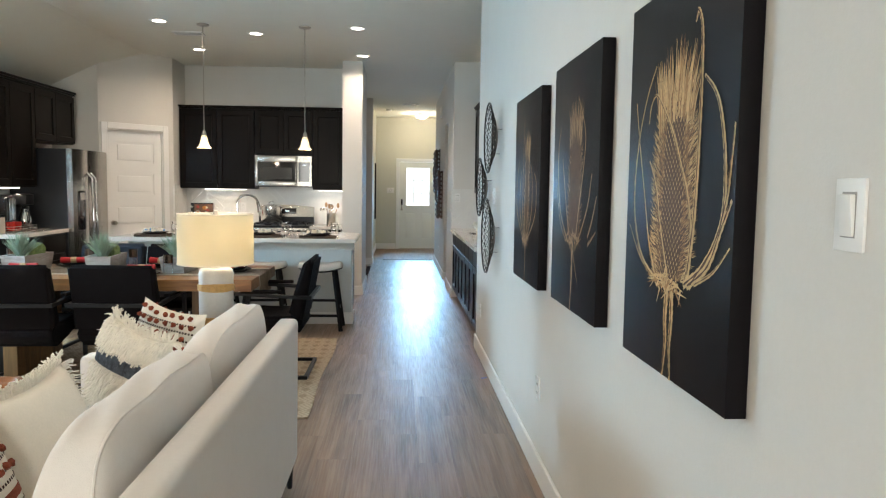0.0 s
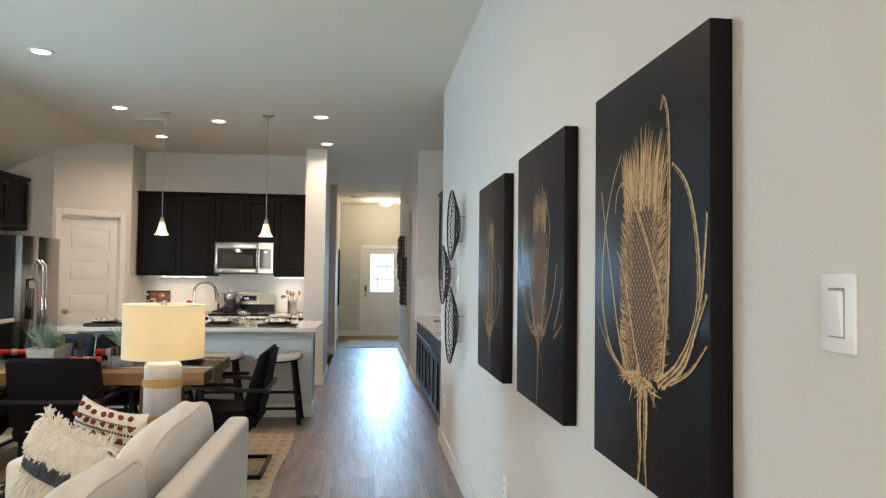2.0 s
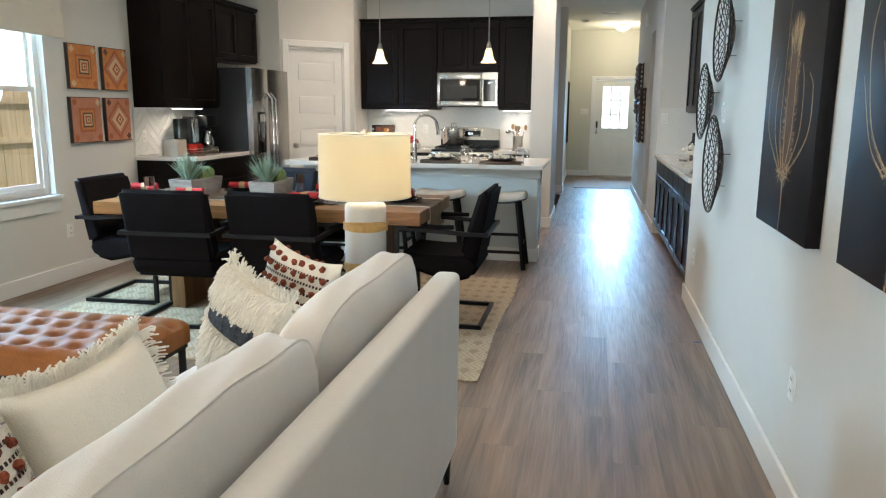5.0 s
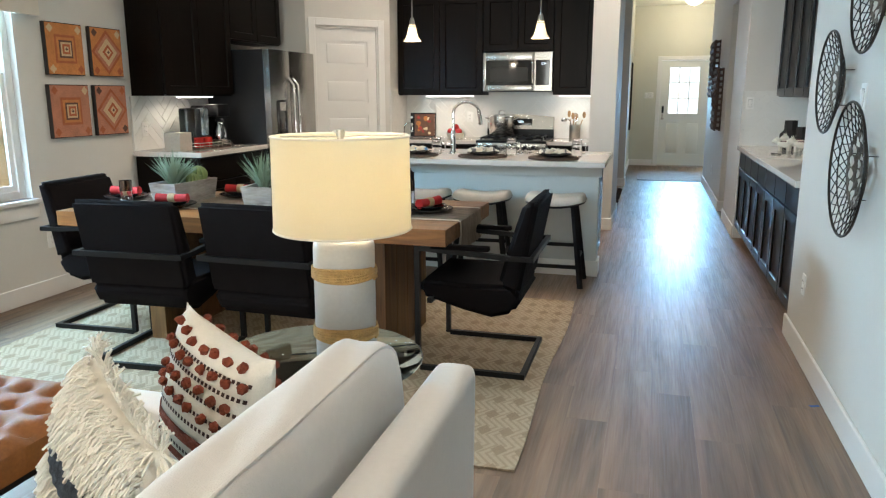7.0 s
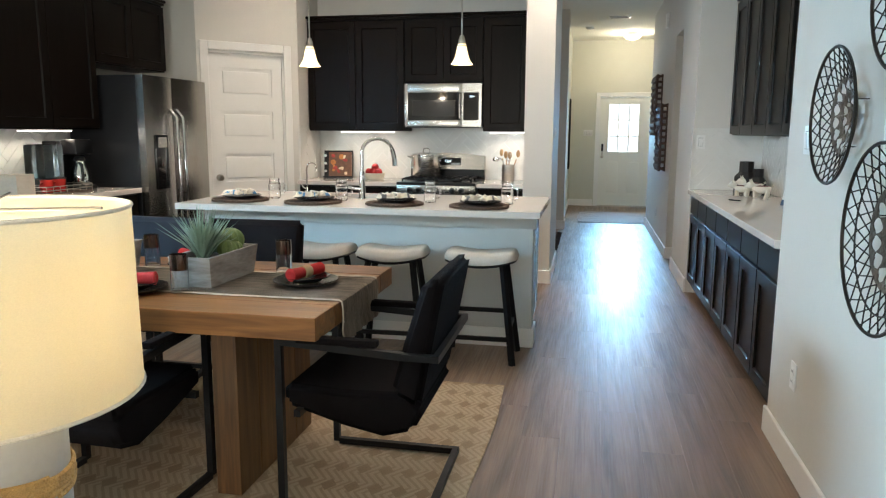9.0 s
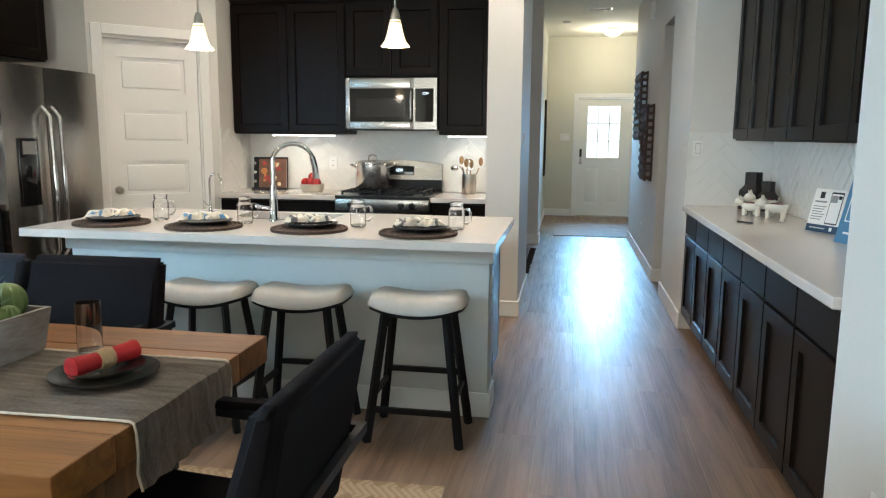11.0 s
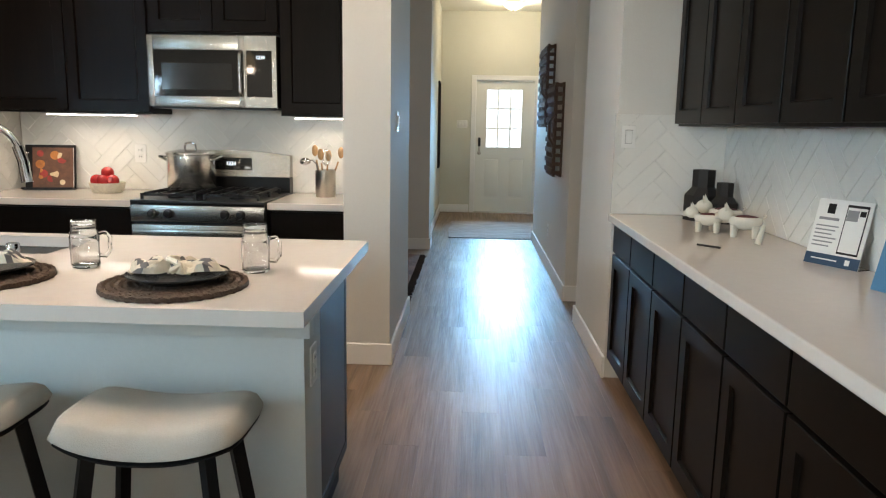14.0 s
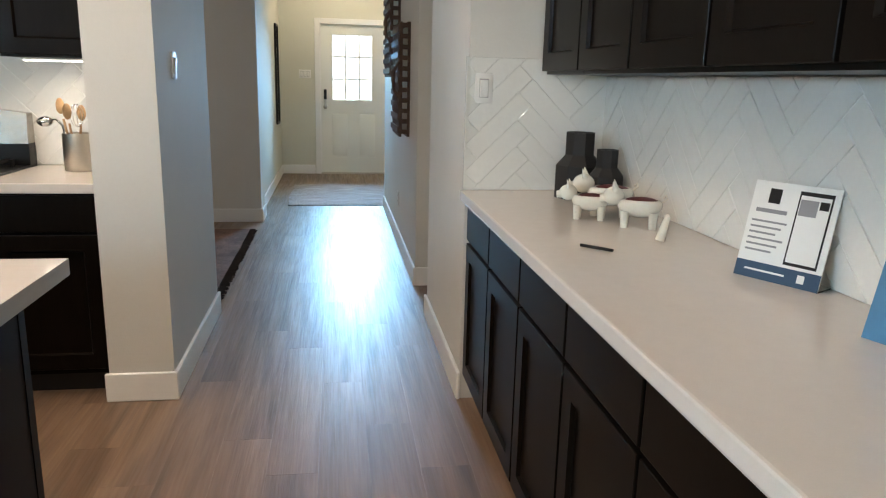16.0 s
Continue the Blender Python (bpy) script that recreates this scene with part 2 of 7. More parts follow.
# ---- walls, floor, ceiling ----
T = 0.14
XL, XR, XB = -3.70, 1.212, 1.79
floor = structure("floor", boxes((-4.0, 3.2, -4.2, 18.2, -0.14, -0.012)), mat("floor_underlay", (0.05, 0.035, 0.025), 0.8), "grey-brown wood-look vinyl plank floor", "floor")

# left outer wall with the dining window
WY0, WY1, WZ0, WZ1 = 4.75, 6.60, 0.71, 2.35
wall_left = structure("wall_left", boxes(
    (XL - T, XL, -4.2, WY0, 0, CEIL), (XL - T, XL, WY1, 11.3, 0, CEIL), (XL - T, XL, WY0, WY1, 0, WZ0), (XL - T, XL, WY0, WY1, WZ1, CEIL)),
    M_WALL, "smooth greige painted wall", "wall")
wall_right = structure("wall_right", boxes((XR, XB + T, -4.2, 7.15, 0, CEIL)), M_WALL, "smooth greige painted wall", "wall")
wall_nook = structure("wall_nook", boxes((XB, XB + T, 7.15, 10.24, 0, CEIL)), M_WALL, "greige wall behind the buffet cabinets", "wall")
wall_hall_right = structure("wall_hall_right", boxes(
    (XR, XB + T, 10.24, 11.38, 0, CEIL), (XR, XR + 0.15, 11.38, 12.02, 2.42, CEIL), (XR, XR + 0.15, 12.02, 15.08, 0, CEIL)),
    M_WALL, "greige hall wall with an opening to a side passage", "wall")
wall_passage = structure("wall_passage", boxes((3.0, 3.14, 10.2, 18.2, 0, CEIL), (XR + 0.15, 3.0, 14.94, 15.08, 0, CEIL), (XB + T, 3.0, 10.3, 10.44, 0, CEIL)), M_WALL, "greige side passage wall", "wall")
wall_stub = structure("wall_stub", boxes((-0.25, 0.01, 10.35, 11.52, 0, CEIL)), M_WALL, "narrow greige wall end beside the kitchen", "wall")
wall_kitchen = structure("wall_kitchen", boxes((-2.6, -0.25, 11.02, 11.16, 0, CEIL), (-2.60, -2.47, 10.46, 11.02, 0, CEIL)), M_WALL, "greige kitchen back wall", "wall")
wall_fridge = structure("wall_fridge", boxes((XL, -3.15, 9.77, 9.9, 0, CEIL)), M_WALL, "greige wall beside the refrigerator", "wall")
wall_study = structure("wall_study", boxes((-3.2, 0.0, 14.28, 14.42, 0, CEIL), (-3.2, -3.06, 11.16, 14.28, 0, CEIL), (-3.06, -2.6, 11.16, 11.3, 0, CEIL)), M_WALL, "greige walls of the side room", "wall")
wall_hall_left = structure("wall_hall_left", boxes((-0.14, 0.0, 14.42, 14.6, 0, CEIL), (-0.2, -0.05, 14.6, 18.0, 0, CEIL)), M_ENTRY, "pale entry hall wall", "wall")

# diagonal pantry wall with its door opening
P0, P1 = Vector((-3.15, 9.77, 0)), Vector((-2.47, 10.46, 0))
PDIR = (P1 - P0).normalized()
PLEN = (P1 - P0).length
PANG = math.degrees(math.atan2(PDIR.y, PDIR.x))
PM = pose(P0.x, P0.y, 0, 0, 0, PANG)
bm = boxes((0, 0.10, 0, 0.12, 0, CEIL), (PLEN - 0.12, PLEN, 0, 0.12, 0, CEIL), (0.10, PLEN - 0.12, 0, 0.12, 2.10, CEIL), (0, PLEN, 0.5, 0.62, 0, CEIL))
turn(bm, PM)
wall_pantry = structure("wall_pantry", bm, M_WALL, "diagonal greige wall with the pantry door", "wall")

# front wall with the entry door
DX0, DX1 = 0.50, 1.415
wall_entry = structure("wall_entry", boxes((-0.2, DX0, 17.87, 18.02, 0, CEIL), (DX1, 3.14, 17.87, 18.02, 0, CEIL), (DX0, DX1, 17.87, 18.02, 2.06, CEIL)), M_ENTRY, "pale green-grey entry wall", "wall")
# unseen back wall behind the start, with wide windows added to light the room
wall_back = structure("wall_back", boxes((XL - T, -2.9, -4.2, -4.05, 0, CEIL), (0.5, XB, -4.2, -4.05, 0, CEIL), (-2.9, 0.5, -4.2, -4.05, 0, 0.5), (-2.9, 0.5, -4.2, -4.05, 2.5, CEIL)), M_WALL, "greige back wall", "wall")
bm = bmesh.new()
for x in (-2.9, -1.8, -0.65, 0.42):
    box(bm, x, x + 0.08, -4.16, -4.08, 0.5, 2.5)
box(bm, -2.9, 0.5, -4.16, -4.08, 1.5, 1.56)
structure("unseen_rear_window", bm, M_TRIM, "unseen white framed rear windows, added to let light in", "window")

# ceiling: flat, with a slope down to the left wall
CREASE, SLOPE_Z = -2.73, 2.60
bm = boxes((CREASE, 3.14, -4.2, 18.2, CEIL, CEIL + 0.12), (-3.3, CREASE, 11.02, 18.2, CEIL, CEIL + 0.12))
vs = [bm.verts.new(p) for p in ((CREASE, -4.2, CEIL), (XL - T, -4.2, SLOPE_Z - 0.05), (XL - T, -4.2, SLOPE_Z + 0.10), (CREASE, -4.2, CEIL + 0.12),
                                (CREASE, 11.02, CEIL), (XL - T, 11.02, SLOPE_Z - 0.05), (XL - T, 11.02, SLOPE_Z + 0.10), (CREASE, 11.02, CEIL + 0.12))]
for f in ((0, 1, 5, 4), (1, 2, 6, 5), (2, 3, 7, 6), (3, 0, 4, 7), (0, 3, 2, 1), (4, 5, 6, 7)):
    bm.faces.new([vs[i] for i in f])
structure("ceiling", bm, M_CEIL, "flat white ceiling sloping down over the dining side", "ceiling")

# baseboards
BH, BT = 0.125, 0.016


def baseboard(name, *rows):
    bm = bmesh.new()
    for x0, x1, y0, y1 in rows:
        box(bm, x0, x1, y0, y1, 0, BH, 0.004, 1)
    return structure(name, bm, M_TRIM, "white painted baseboard", "baseboard")


baseboard("baseboard", (XR - BT, XR, -4.0, 7.15 + BT), (XR, XR + 0.03, 7.15, 7.15 + BT),
          (XR - BT, XR, 10.24 - BT, 11.38 + BT), (XR - BT, XR, 12.02 - BT, 15.08), (XR, XR + 0.15, 12.02 - BT, 12.02),
          (XR, XR + 0.6, 11.38, 11.38 + BT),
          (-0.25 - BT, 0.01 + BT, 10.35 - BT, 10.35), (0.01, 0.01 + BT, 10.35, 11.52 + BT), (-0.25, 0.01, 11.52, 11.52 + BT),
          (-3.0, 0.0 + BT, 14.28 - BT, 14.28), (0.0, BT, 14.28, 14.6), (-0.05, -0.05 + BT, 14.6, 17.87), (-0.05, DX0 - 0.085, 17.87 - BT, 17.87),
          (XL, XL + BT, -4.0, 7.64))

# ---- windows, doors, trim ----
LEFT_UP = 1.40


def panel_door(name, w, h, parent_m, rows, knob_x, label, material, glass=None):
    """A moulded door in the plane y = 0, facing -y, from x = 0 to w; rows: raised or sunk panels (x0, x1, z0, z1)."""
    door = thing(name, (0, 0, 0), label, "door")
    door.matrix_basis = parent_m
    door["kind"] = "structure"
    bm = bmesh.new()
    xs = sorted({0.0, w} | {v for r in rows for v in r[:2]} | ({glass[0], glass[1]} if glass else set()))
    zs = sorted({0.0, h} | {v for r in rows for v in r[2:]} | ({glass[2], glass[3]} if glass else set()))
    for x0, x1 in zip(xs, xs[1:]):
        for z0, z1 in zip(zs, zs[1:]):
            cx, cz = (x0 + x1) / 2, (z0 + z1) / 2
            if glass and glass[0] < cx < glass[1] and glass[2] < cz < glass[3]:
                continue
            inset = any(r[0] < cx < r[1] and r[2] < cz < r[3] for r in rows)
            box(bm, x0, x1, 0.012 if inset else 0.0, 0.044, z0, z1)
    part("slab", bm, material, door)
    for x0, x1, z0, z1 in rows:
        bm = bmesh.new()
        box(bm, x0 + 0.03, x1 - 0.03, 0.002, 0.02, z0 + 0.03, z1 - 0.03, 0.009, 2)
        part("panel", bm, material, door)
    return door


def casing(name, m, w, h, t=0.075, label="white painted door casing"):
    bm = bmesh.new()
    box(bm, -t, 0.0, -0.018, 0.0, 0, h + t, 0.004, 1)
    box(bm, w, w + t, -0.018, 0.0, 0, h + t, 0.004, 1)
    box(bm, 0.0, w, -0.0175, 0.0, h, h + t, 0.004, 1)
    for x in (0.0, w - 0.012):
        box(bm, x, x + 0.012, 0.0, 0.10, 0, h)
    turn(bm, m)
    return structure(name, bm, M_TRIM, label, "trim")


# pantry door
PD0, PDW, PDH = 0.10, PLEN - 0.25, 2.125
pantry_m = PM @ pose(PD0, 0.03, 0.01)
rows = [(0.11, PDW - 0.11, z, z + 0.26) for z in (0.12, 0.515, 0.91, 1.305, 1.70)]
pantry = panel_door("door_1", PDW, PDH - 0.02, pantry_m, rows, 0.06, "closed white five-panel pantry door", M_TRIM)
casing("trim_pantry", PM @ pose(PD0, 0, 0), PDW, PDH)
bm = lathe(bmesh.new(), [(0.0, 0.075), (0.02, 0.073), (0.028, 0.06), (0.026, 0.045), (0.012, 0.035), (0.011, 0.01), (0.03, 0.008), (0.03, 0.0)], seg=20)
turn(bm, pose(0.07, 0, 0.95, 90))
part("door_knob", bm, M_NICKEL, pantry, "round satin nickel knob")
for z in (0.25, 1.1, 1.85):
    part("hinge", boxes((PDW - 0.004, PDW + 0.008, -0.008, 0.004, z, z + 0.09)), M_NICKEL, pantry)

# entry door with nine lights
DW = DX1 - DX0
GX0, GX1, GZ0, GZ1 = 0.152, 0.735, 1.005, 1.925
entry_m = pose(DX0, 17.90, 0.012)
rows = [(0.13, 0.40, 0.22, 0.86), (0.515, 0.785, 0.22, 0.86)]
M_DOOR = mat("entry_door_paint", (0.80, 0.80, 0.74), 0.35, vary=0.02)
entry = panel_door("door_2", DW, 2.04, entry_m, rows, 0.06, "closed white entry door with a nine-pane window", M_DOOR, (GX0, GX1, GZ0, GZ1))
casing("trim_entry", pose(DX0, 17.87, 0), DW, 2.06)
bm = bmesh.new()
for i in range(4):
    x = GX0 + (GX1 - GX0) * i / 3
    wdt = 0.018 if i in (0, 3) else 0.009
    box(bm, x - wdt, x + wdt, -0.012, 0.03, GZ0 - 0.018, GZ1 + 0.018)
for i in range(4):
    z = GZ0 + (GZ1 - GZ0) * i / 3
    wdt = 0.018 if i in (0, 3) else 0.009
    box(bm, GX0, GX1, -0.010, 0.028, z - wdt, z + wdt)
part("window_grille", bm, M_DOOR, entry)
for i in range(3):
    for j in range(3):
        x0, z0 = GX0 + (GX1 - GX0) * i / 3, GZ0 + (GZ1 - GZ0) * j / 3
        p = part("pane", boxes((x0 + 0.004, x0 + (GX1 - GX0) / 3 - 0.004, 0.018, 0.022, z0 + 0.004, z0 + (GZ1 - GZ0) / 3 - 0.004)), M_GLASS, entry)
        p.visible_shadow = False
bm = boxes((0.045, 0.085, -0.03, 0.0, 1.03, 1.17), bevel=0.006)
part("keypad_lock", bm, M_BLACK, entry, "black keypad deadbolt")
bm = bmesh.new()
box(bm, 0.048, 0.082, -0.014, 0.0, 0.90, 1.02, 0.004)
lathe(bm, [(0.0, 0), (0.03, 0.0), (0.03, 0.06), (0.0, 0.07)], (0, 0, 0), 16)
turn(bm, pose(0.065, 0, 0.93, 90), [v for v in bm.verts if abs(v.co.x) < 0.0301 and v.co.z < 0.08 and v.co.z > -0.001 and abs(v.co.y) < 0.031 and v.co.x < 0.031])
part("door_handle", bm, M_NICKEL, entry, "satin nickel handle")
structure("threshold", boxes((DX0, DX1, 17.84, 18.0, 0.0, 0.02)), M_NICKEL, "metal door threshold", "threshold")

# what lies outside the doors and windows
M_GRASS = mat("lawn", (0.10, 0.13, 0.05), 0.9, vary=0.4, scale=3)
structure("ground", boxes((-400, 400, -400, 400, -0.4, -0.16)), M_GRASS, "grass and ground outside", "ground")
structure("porch", boxes((-1, 3.5, 18.1, 21, -0.15, -0.06)), mat("concrete", (0.55, 0.54, 0.5), 0.9, vary=0.1), "pale concrete porch", "porch")
M_FENCE = wood("fence_wood", (0.40, 0.30, 0.17), (0.62, 0.49, 0.30), 0.8, 9, (18, 18, 1.2))
fence = thing("fence", (-7.6, -1.0, -0.16), "weathered cedar board fence on the lawn", "fence")
first = None
for i in range(130):
    if first is None:
        first = part("board", boxes((0, 0.02, 0.004, 0.136, 0.0, 1.83)), M_FENCE, fence)
    else:
        o = first.copy()
        scene.collection.objects.link(o)
        o.location = (0.004 * (i % 2), i * 0.14, 0.02 * math.sin(i * 2.1))
for z in (0.35, 1.05, 1.6):
    part("rail", boxes((0.025, 0.065, 0, 18.2, z, z + 0.09)), M_FENCE, fence)
# bright hazy distance beyond the glass
structure("backdrop_street", boxes((-30, 30, 60, 60.1, -0.2, 25)), glow("hazy_sky", (0.84, 0.93, 1.0), 1.9), "bright hazy sky beyond the street", "backdrop")
structure("backdrop_yard", boxes((-60.1, -60, -60, 110, -0.2, 45)), glow("hazy_yard_sky", (0.84, 0.93, 1.0), 4.5), "bright hazy sky beyond the yard", "backdrop")

# dining window
win = thing("window_1", (XL - 0.09, WY0, WZ0), "white single-hung dining window with a cream shade", "window")
win["kind"] = "structure"
WW, WH = WY1 - WY0, WZ1 - WZ0
bm = boxes((-0.03, 0.04, 0, 0.055, 0, WH), (-0.03, 0.04, WW - 0.055, WW, 0, WH), (-0.03, 0.04, 0.055, WW - 0.055, 0, 0.055), (-0.03, 0.04, 0.055, WW - 0.055, WH - 0.055, WH),
           (-0.03, 0.04, WW / 2 - 0.05, WW / 2 + 0.05, 0.055, WH - 0.055), bevel=0.004)
part("window_frame", bm, M_TRIM, win)
for y0, y1 in ((0.055, WW / 2 - 0.05), (WW / 2 + 0.05, WW - 0.055)):
    for z0, z1, dx in ((0.055, WH / 2 + 0.02, 0.012), (WH / 2 - 0.02, WH - 0.055, -0.014)):
        bm = boxes((dx - 0.012, dx + 0.012, y0, y0 + 0.035, z0, z1), (dx - 0.012, dx + 0.012, y1 - 0.035, y1, z0, z1),
                   (dx - 0.012, dx + 0.012, y0 + 0.035, y1 - 0.035, z0, z0 + 0.04), (dx - 0.012, dx + 0.012, y0 + 0.035, y1 - 0.035, z1 - 0.04, z1))
        part("sash", bm, M_TRIM, win)
        p = part("pane", boxes((dx - 0.003, dx + 0.003, y0 + 0.035, y1 - 0.035, z0 + 0.04, z1 - 0.04)), M_GLASS, win)
        p.visible_shadow = False
part("window_sill", boxes((0.04, 0.13, -0.04, WW + 0.04, -0.03, 0.0), bevel=0.006), M_TRIM, win)
part("apron", boxes((0.092, 0.108, -0.02, WW + 0.03, -0.13, -0.03), bevel=0.003), M_TRIM, win)
bm = bmesh.new()
for i in range(4):
    z = 1.93 + i * 0.17
    box(bm, XL + 0.004 + 0.008 * (4 - i), XL + 0.028 + 0.008 * (4 - i), WY0 - 0.1, 6.78, z, z + 0.19, 0.006)
single("roman_shade", bm, mat("linen_shade", (0.72, 0.66, 0.56), 0.9, vary=0.04, scale=20, bump=0.2, bump_scale=300), "cream linen roman shade hung over the window", "shade")
single("shade_cord", pipe(bmesh.new(), [(XL + 0.045, 6.42, 1.72), (XL + 0.045, 6.42, 2.4)], 0.002), M_PLASTIC, "thin white shade cord", "cord")

# ---- ceiling fixtures ----
CANS = ((-1.90, 6.42), (-1.93, 8.27), (-1.94, 9.80), (-1.06, 8.77), (0.055, 8.38), (0.035, 9.96))
can = thing("ceiling_light", (*CANS[0], CEIL), "round white recessed ceiling light, lit", "ceiling light", "recessed ceiling lights")
part("trim_ring", lathe(bmesh.new(), [(0.062, -0.002), (0.065, -0.008), (0.085, -0.008), (0.092, 0.0)], seg=32), M_TRIM, can)
part("diffuser", lathe(bmesh.new(), [(0.0, -0.004), (0.063, -0.004)], seg=32), M_CAN, can)
for x, y in CANS[1:]:
    copy_thing(can, pose(x, y, CEIL))
# the last two beams have no fixture, added to fill the living side
for x, y in CANS + ((-1.9, 2.6), (-0.2, 3.6)):
    area_lamp("can_and_fill_beam", (x, y, CEIL - 0.02), (x, y, 0), 0.13, 0.13, 15.5, WARM, 150)

M_SHADE = glow("frosted_shade", (1.0, 0.80, 0.52), 1.5)


def pendant(x, y):
    p = thing("pendant_light", (x, y, CEIL), "nickel pendant with a lit frosted glass bell shade", "pendant light", "pendants over the island")
    part("canopy", lathe(bmesh.new(), [(0.0, -0.022), (0.03, -0.022), (0.06, -0.012), (0.063, 0.0)]), M_NICKEL, p)
    part("stem", pipe(bmesh.new(), [(0, 0, -0.02), (0, 0, -1.10)], 0.005), M_NICKEL, p)
    part("socket", lathe(bmesh.new(), [(0.0, -1.08), (0.012, -1.08), (0.022, -1.11), (0.024, -1.14), (0.03, -1.145), (0.03, -1.15), (0.0, -1.15)]), M_NICKEL, p)
    part("shade", lathe(bmesh.new(), [(0.026, -1.135), (0.032, -1.16), (0.040, -1.20), (0.052, -1.235), (0.072, -1.262), (0.069, -1.262), (0.048, -1.232), (0.036, -1.2), (0.026, -1.15)]), M_SHADE, p, "lit frosted glass bell")
    data = bpy.data.lights.new("pendant_bulb", "POINT")
    data.energy, data.color, data.shadow_soft_size = 4, WARM, 0.03
    new("pendant_bulb", data).location = (x, y, CEIL - 1.27)
    return p


pendant(-1.53, 8.40)
pendant(-0.49, 8.40)

hall_lamp = thing("flush_light", (0.985, 16.9, CEIL), "flush frosted glass bowl ceiling light, lit", "ceiling light")
part("base", lathe(bmesh.new(), [(0.0, -0.03), (0.06, -0.03), (0.085, -0.012), (0.09, 0.0)]), M_NICKEL, hall_lamp)
part("bowl", lathe(bmesh.new(), [(0.0, -0.125), (0.05, -0.12), (0.11, -0.095), (0.15, -0.055), (0.155, -0.045), (0.05, -0.03)]), glow("bowl_glass", (1.0, 0.86, 0.62), 3), hall_lamp)
part("finial", lathe(bmesh.new(), [(0.0, -0.15), (0.01, -0.145), (0.012, -0.13), (0.0, -0.12)], seg=12), M_NICKEL, hall_lamp)
data = bpy.data.lights.new("hall_bulb", "POINT")
data.energy, data.color, data.shadow_soft_size = 44, (1.0, 0.88, 0.68), 0.12
new("hall_bulb", data).location = (0.985, 16.9, CEIL - 0.24)


def ceiling_vent(x, y, w, d):
    v = thing("ceiling_vent", (x, y, CEIL), "white slatted ceiling air vent", "vent")
    part("frame", boxes((-w, w, -d, -d + 0.02, -0.01, 0), (-w, w, d - 0.02, d, -0.01, 0), (-w, -w + 0.02, -d + 0.02, d - 0.02, -0.01, 0), (w - 0.02, w, -d + 0.02, d - 0.02, -0.01, 0)), M_TRIM, v)
    part("backing", boxes((-w + 0.02, w - 0.02, -d + 0.02, d - 0.02, -0.002, 0)), M_KICK, v)
    for i in range(5):
        yy = -d + 0.03 + i * (2 * d - 0.06) / 4
        part("slat", turn(boxes((-w + 0.02, w - 0.02, -0.008, 0.008, -0.001, 0.001)), pose(0, yy, -0.006, 35)), M_TRIM, v)
    return v


ceiling_vent(-1.80, 8.85, 0.16, 0.09)
ceiling_vent(0.71, 15.1, 0.16, 0.09)
single("smoke_detector", lathe(bmesh.new(), [(0.0, -0.035), (0.04, -0.035), (0.06, -0.025), (0.065, 0.0)], (0.27, 16.15, CEIL)), M_PLASTIC, "round white smoke detector on the ceiling", "smoke detector")

# ---- cabinets ----


def shaker(parent, m, w, h, name="door", mat_=None, rail=0.062, handle=None):
    """A shaker front in the plane y = 0, facing -y, lower left corner at the origin of m."""
    mat_ = mat_ or M_CAB
    bm = boxes((0, w, 0, 0.02, 0, h))
    bm.faces.ensure_lookup_table()
    front = [f for f in bm.faces if f.calc_center_median().y < 0.001]
    bmesh.ops.inset_region(bm, faces=front, thickness=0.002, depth=0.0, use_even_offset=True)
    for v in bm.verts:
        if v.co.y < 0.001 and (v.co.x < 0.001 or v.co.x > w - 0.001 or v.co.z < 0.001 or v.co.z > h - 0.001):
            v.co.y = 0.002
    bmesh.ops.inset_region(bm, faces=front, thickness=rail, depth=0.0, use_even_offset=True)
    bmesh.ops.inset_region(bm, faces=front, thickness=0.007, depth=-0.012, use_even_offset=True)
    turn(bm, m)
    return part(name, bm, mat_, parent, smooth=0)


def slab_front(parent, m, w, h, name="drawer"):
    bm = boxes((0, w, 0, 0.02, 0, h), bevel=0.003)
    turn(bm, m)
    return part(name, bm, M_CAB, parent, smooth=0)


def base_unit(m, w, d, label, group, h=0.875, drawer=True, doors=1, gap=0.006):
    """A base cabinet: local x along the run, -y is the front."""
    u = thing("base_cabinet", (0, 0, 0), label, "cabinet", group)
    u.matrix_basis = m
    part("carcass", boxes((0.001, w - 0.001, 0.022, d, 0.10, h)), M_CAB, u)
    part("toe_kick", boxes((0.001, w - 0.001, 0.085, d, 0, 0.10)), M_KICK, u)
    dz = 0.70 if drawer else h - 0.012
    if drawer:
        slab_front(u, pose(gap, 0, 0.715), w - 2 * gap, h - 0.715 - 0.012)
    dw = (w - gap) / doors
    for i in range(doors):
        shaker(u, pose(gap + i * dw, 0, 0.125), dw - gap, dz - 0.125)
    return u


def wall_unit(m, w, d, z0, z1, label, group, doors=1, gap=0.006):
    u = thing("wall_cabinet", (0, 0, 0), label, "cabinet", group)
    u.matrix_basis = m
    part("carcass", boxes((0.001, w - 0.001, 0.022, d, z0, z1)), M_CAB, u)
    dw = (w - gap) / doors
    for i in range(doors):
        shaker(u, pose(gap + i * dw, 0, z0 + 0.012), dw - gap, z1 - z0 - 0.03)
    return u


def crown(name, rows, z):
    bm = bmesh.new()
    for x0, x1, y0, y1 in rows:
        box(bm, x0, x1, y0, y1, z, z + 0.02, 0.003, 1)
        box(bm, x0 - 0.012, x1 + 0.012, y0 - 0.012, y1 + 0.012, z + 0.02, z + 0.045, 0.006, 1)
    return structure(name, bm, M_CAB, "dark espresso crown moulding on the wall cabinets", "trim")


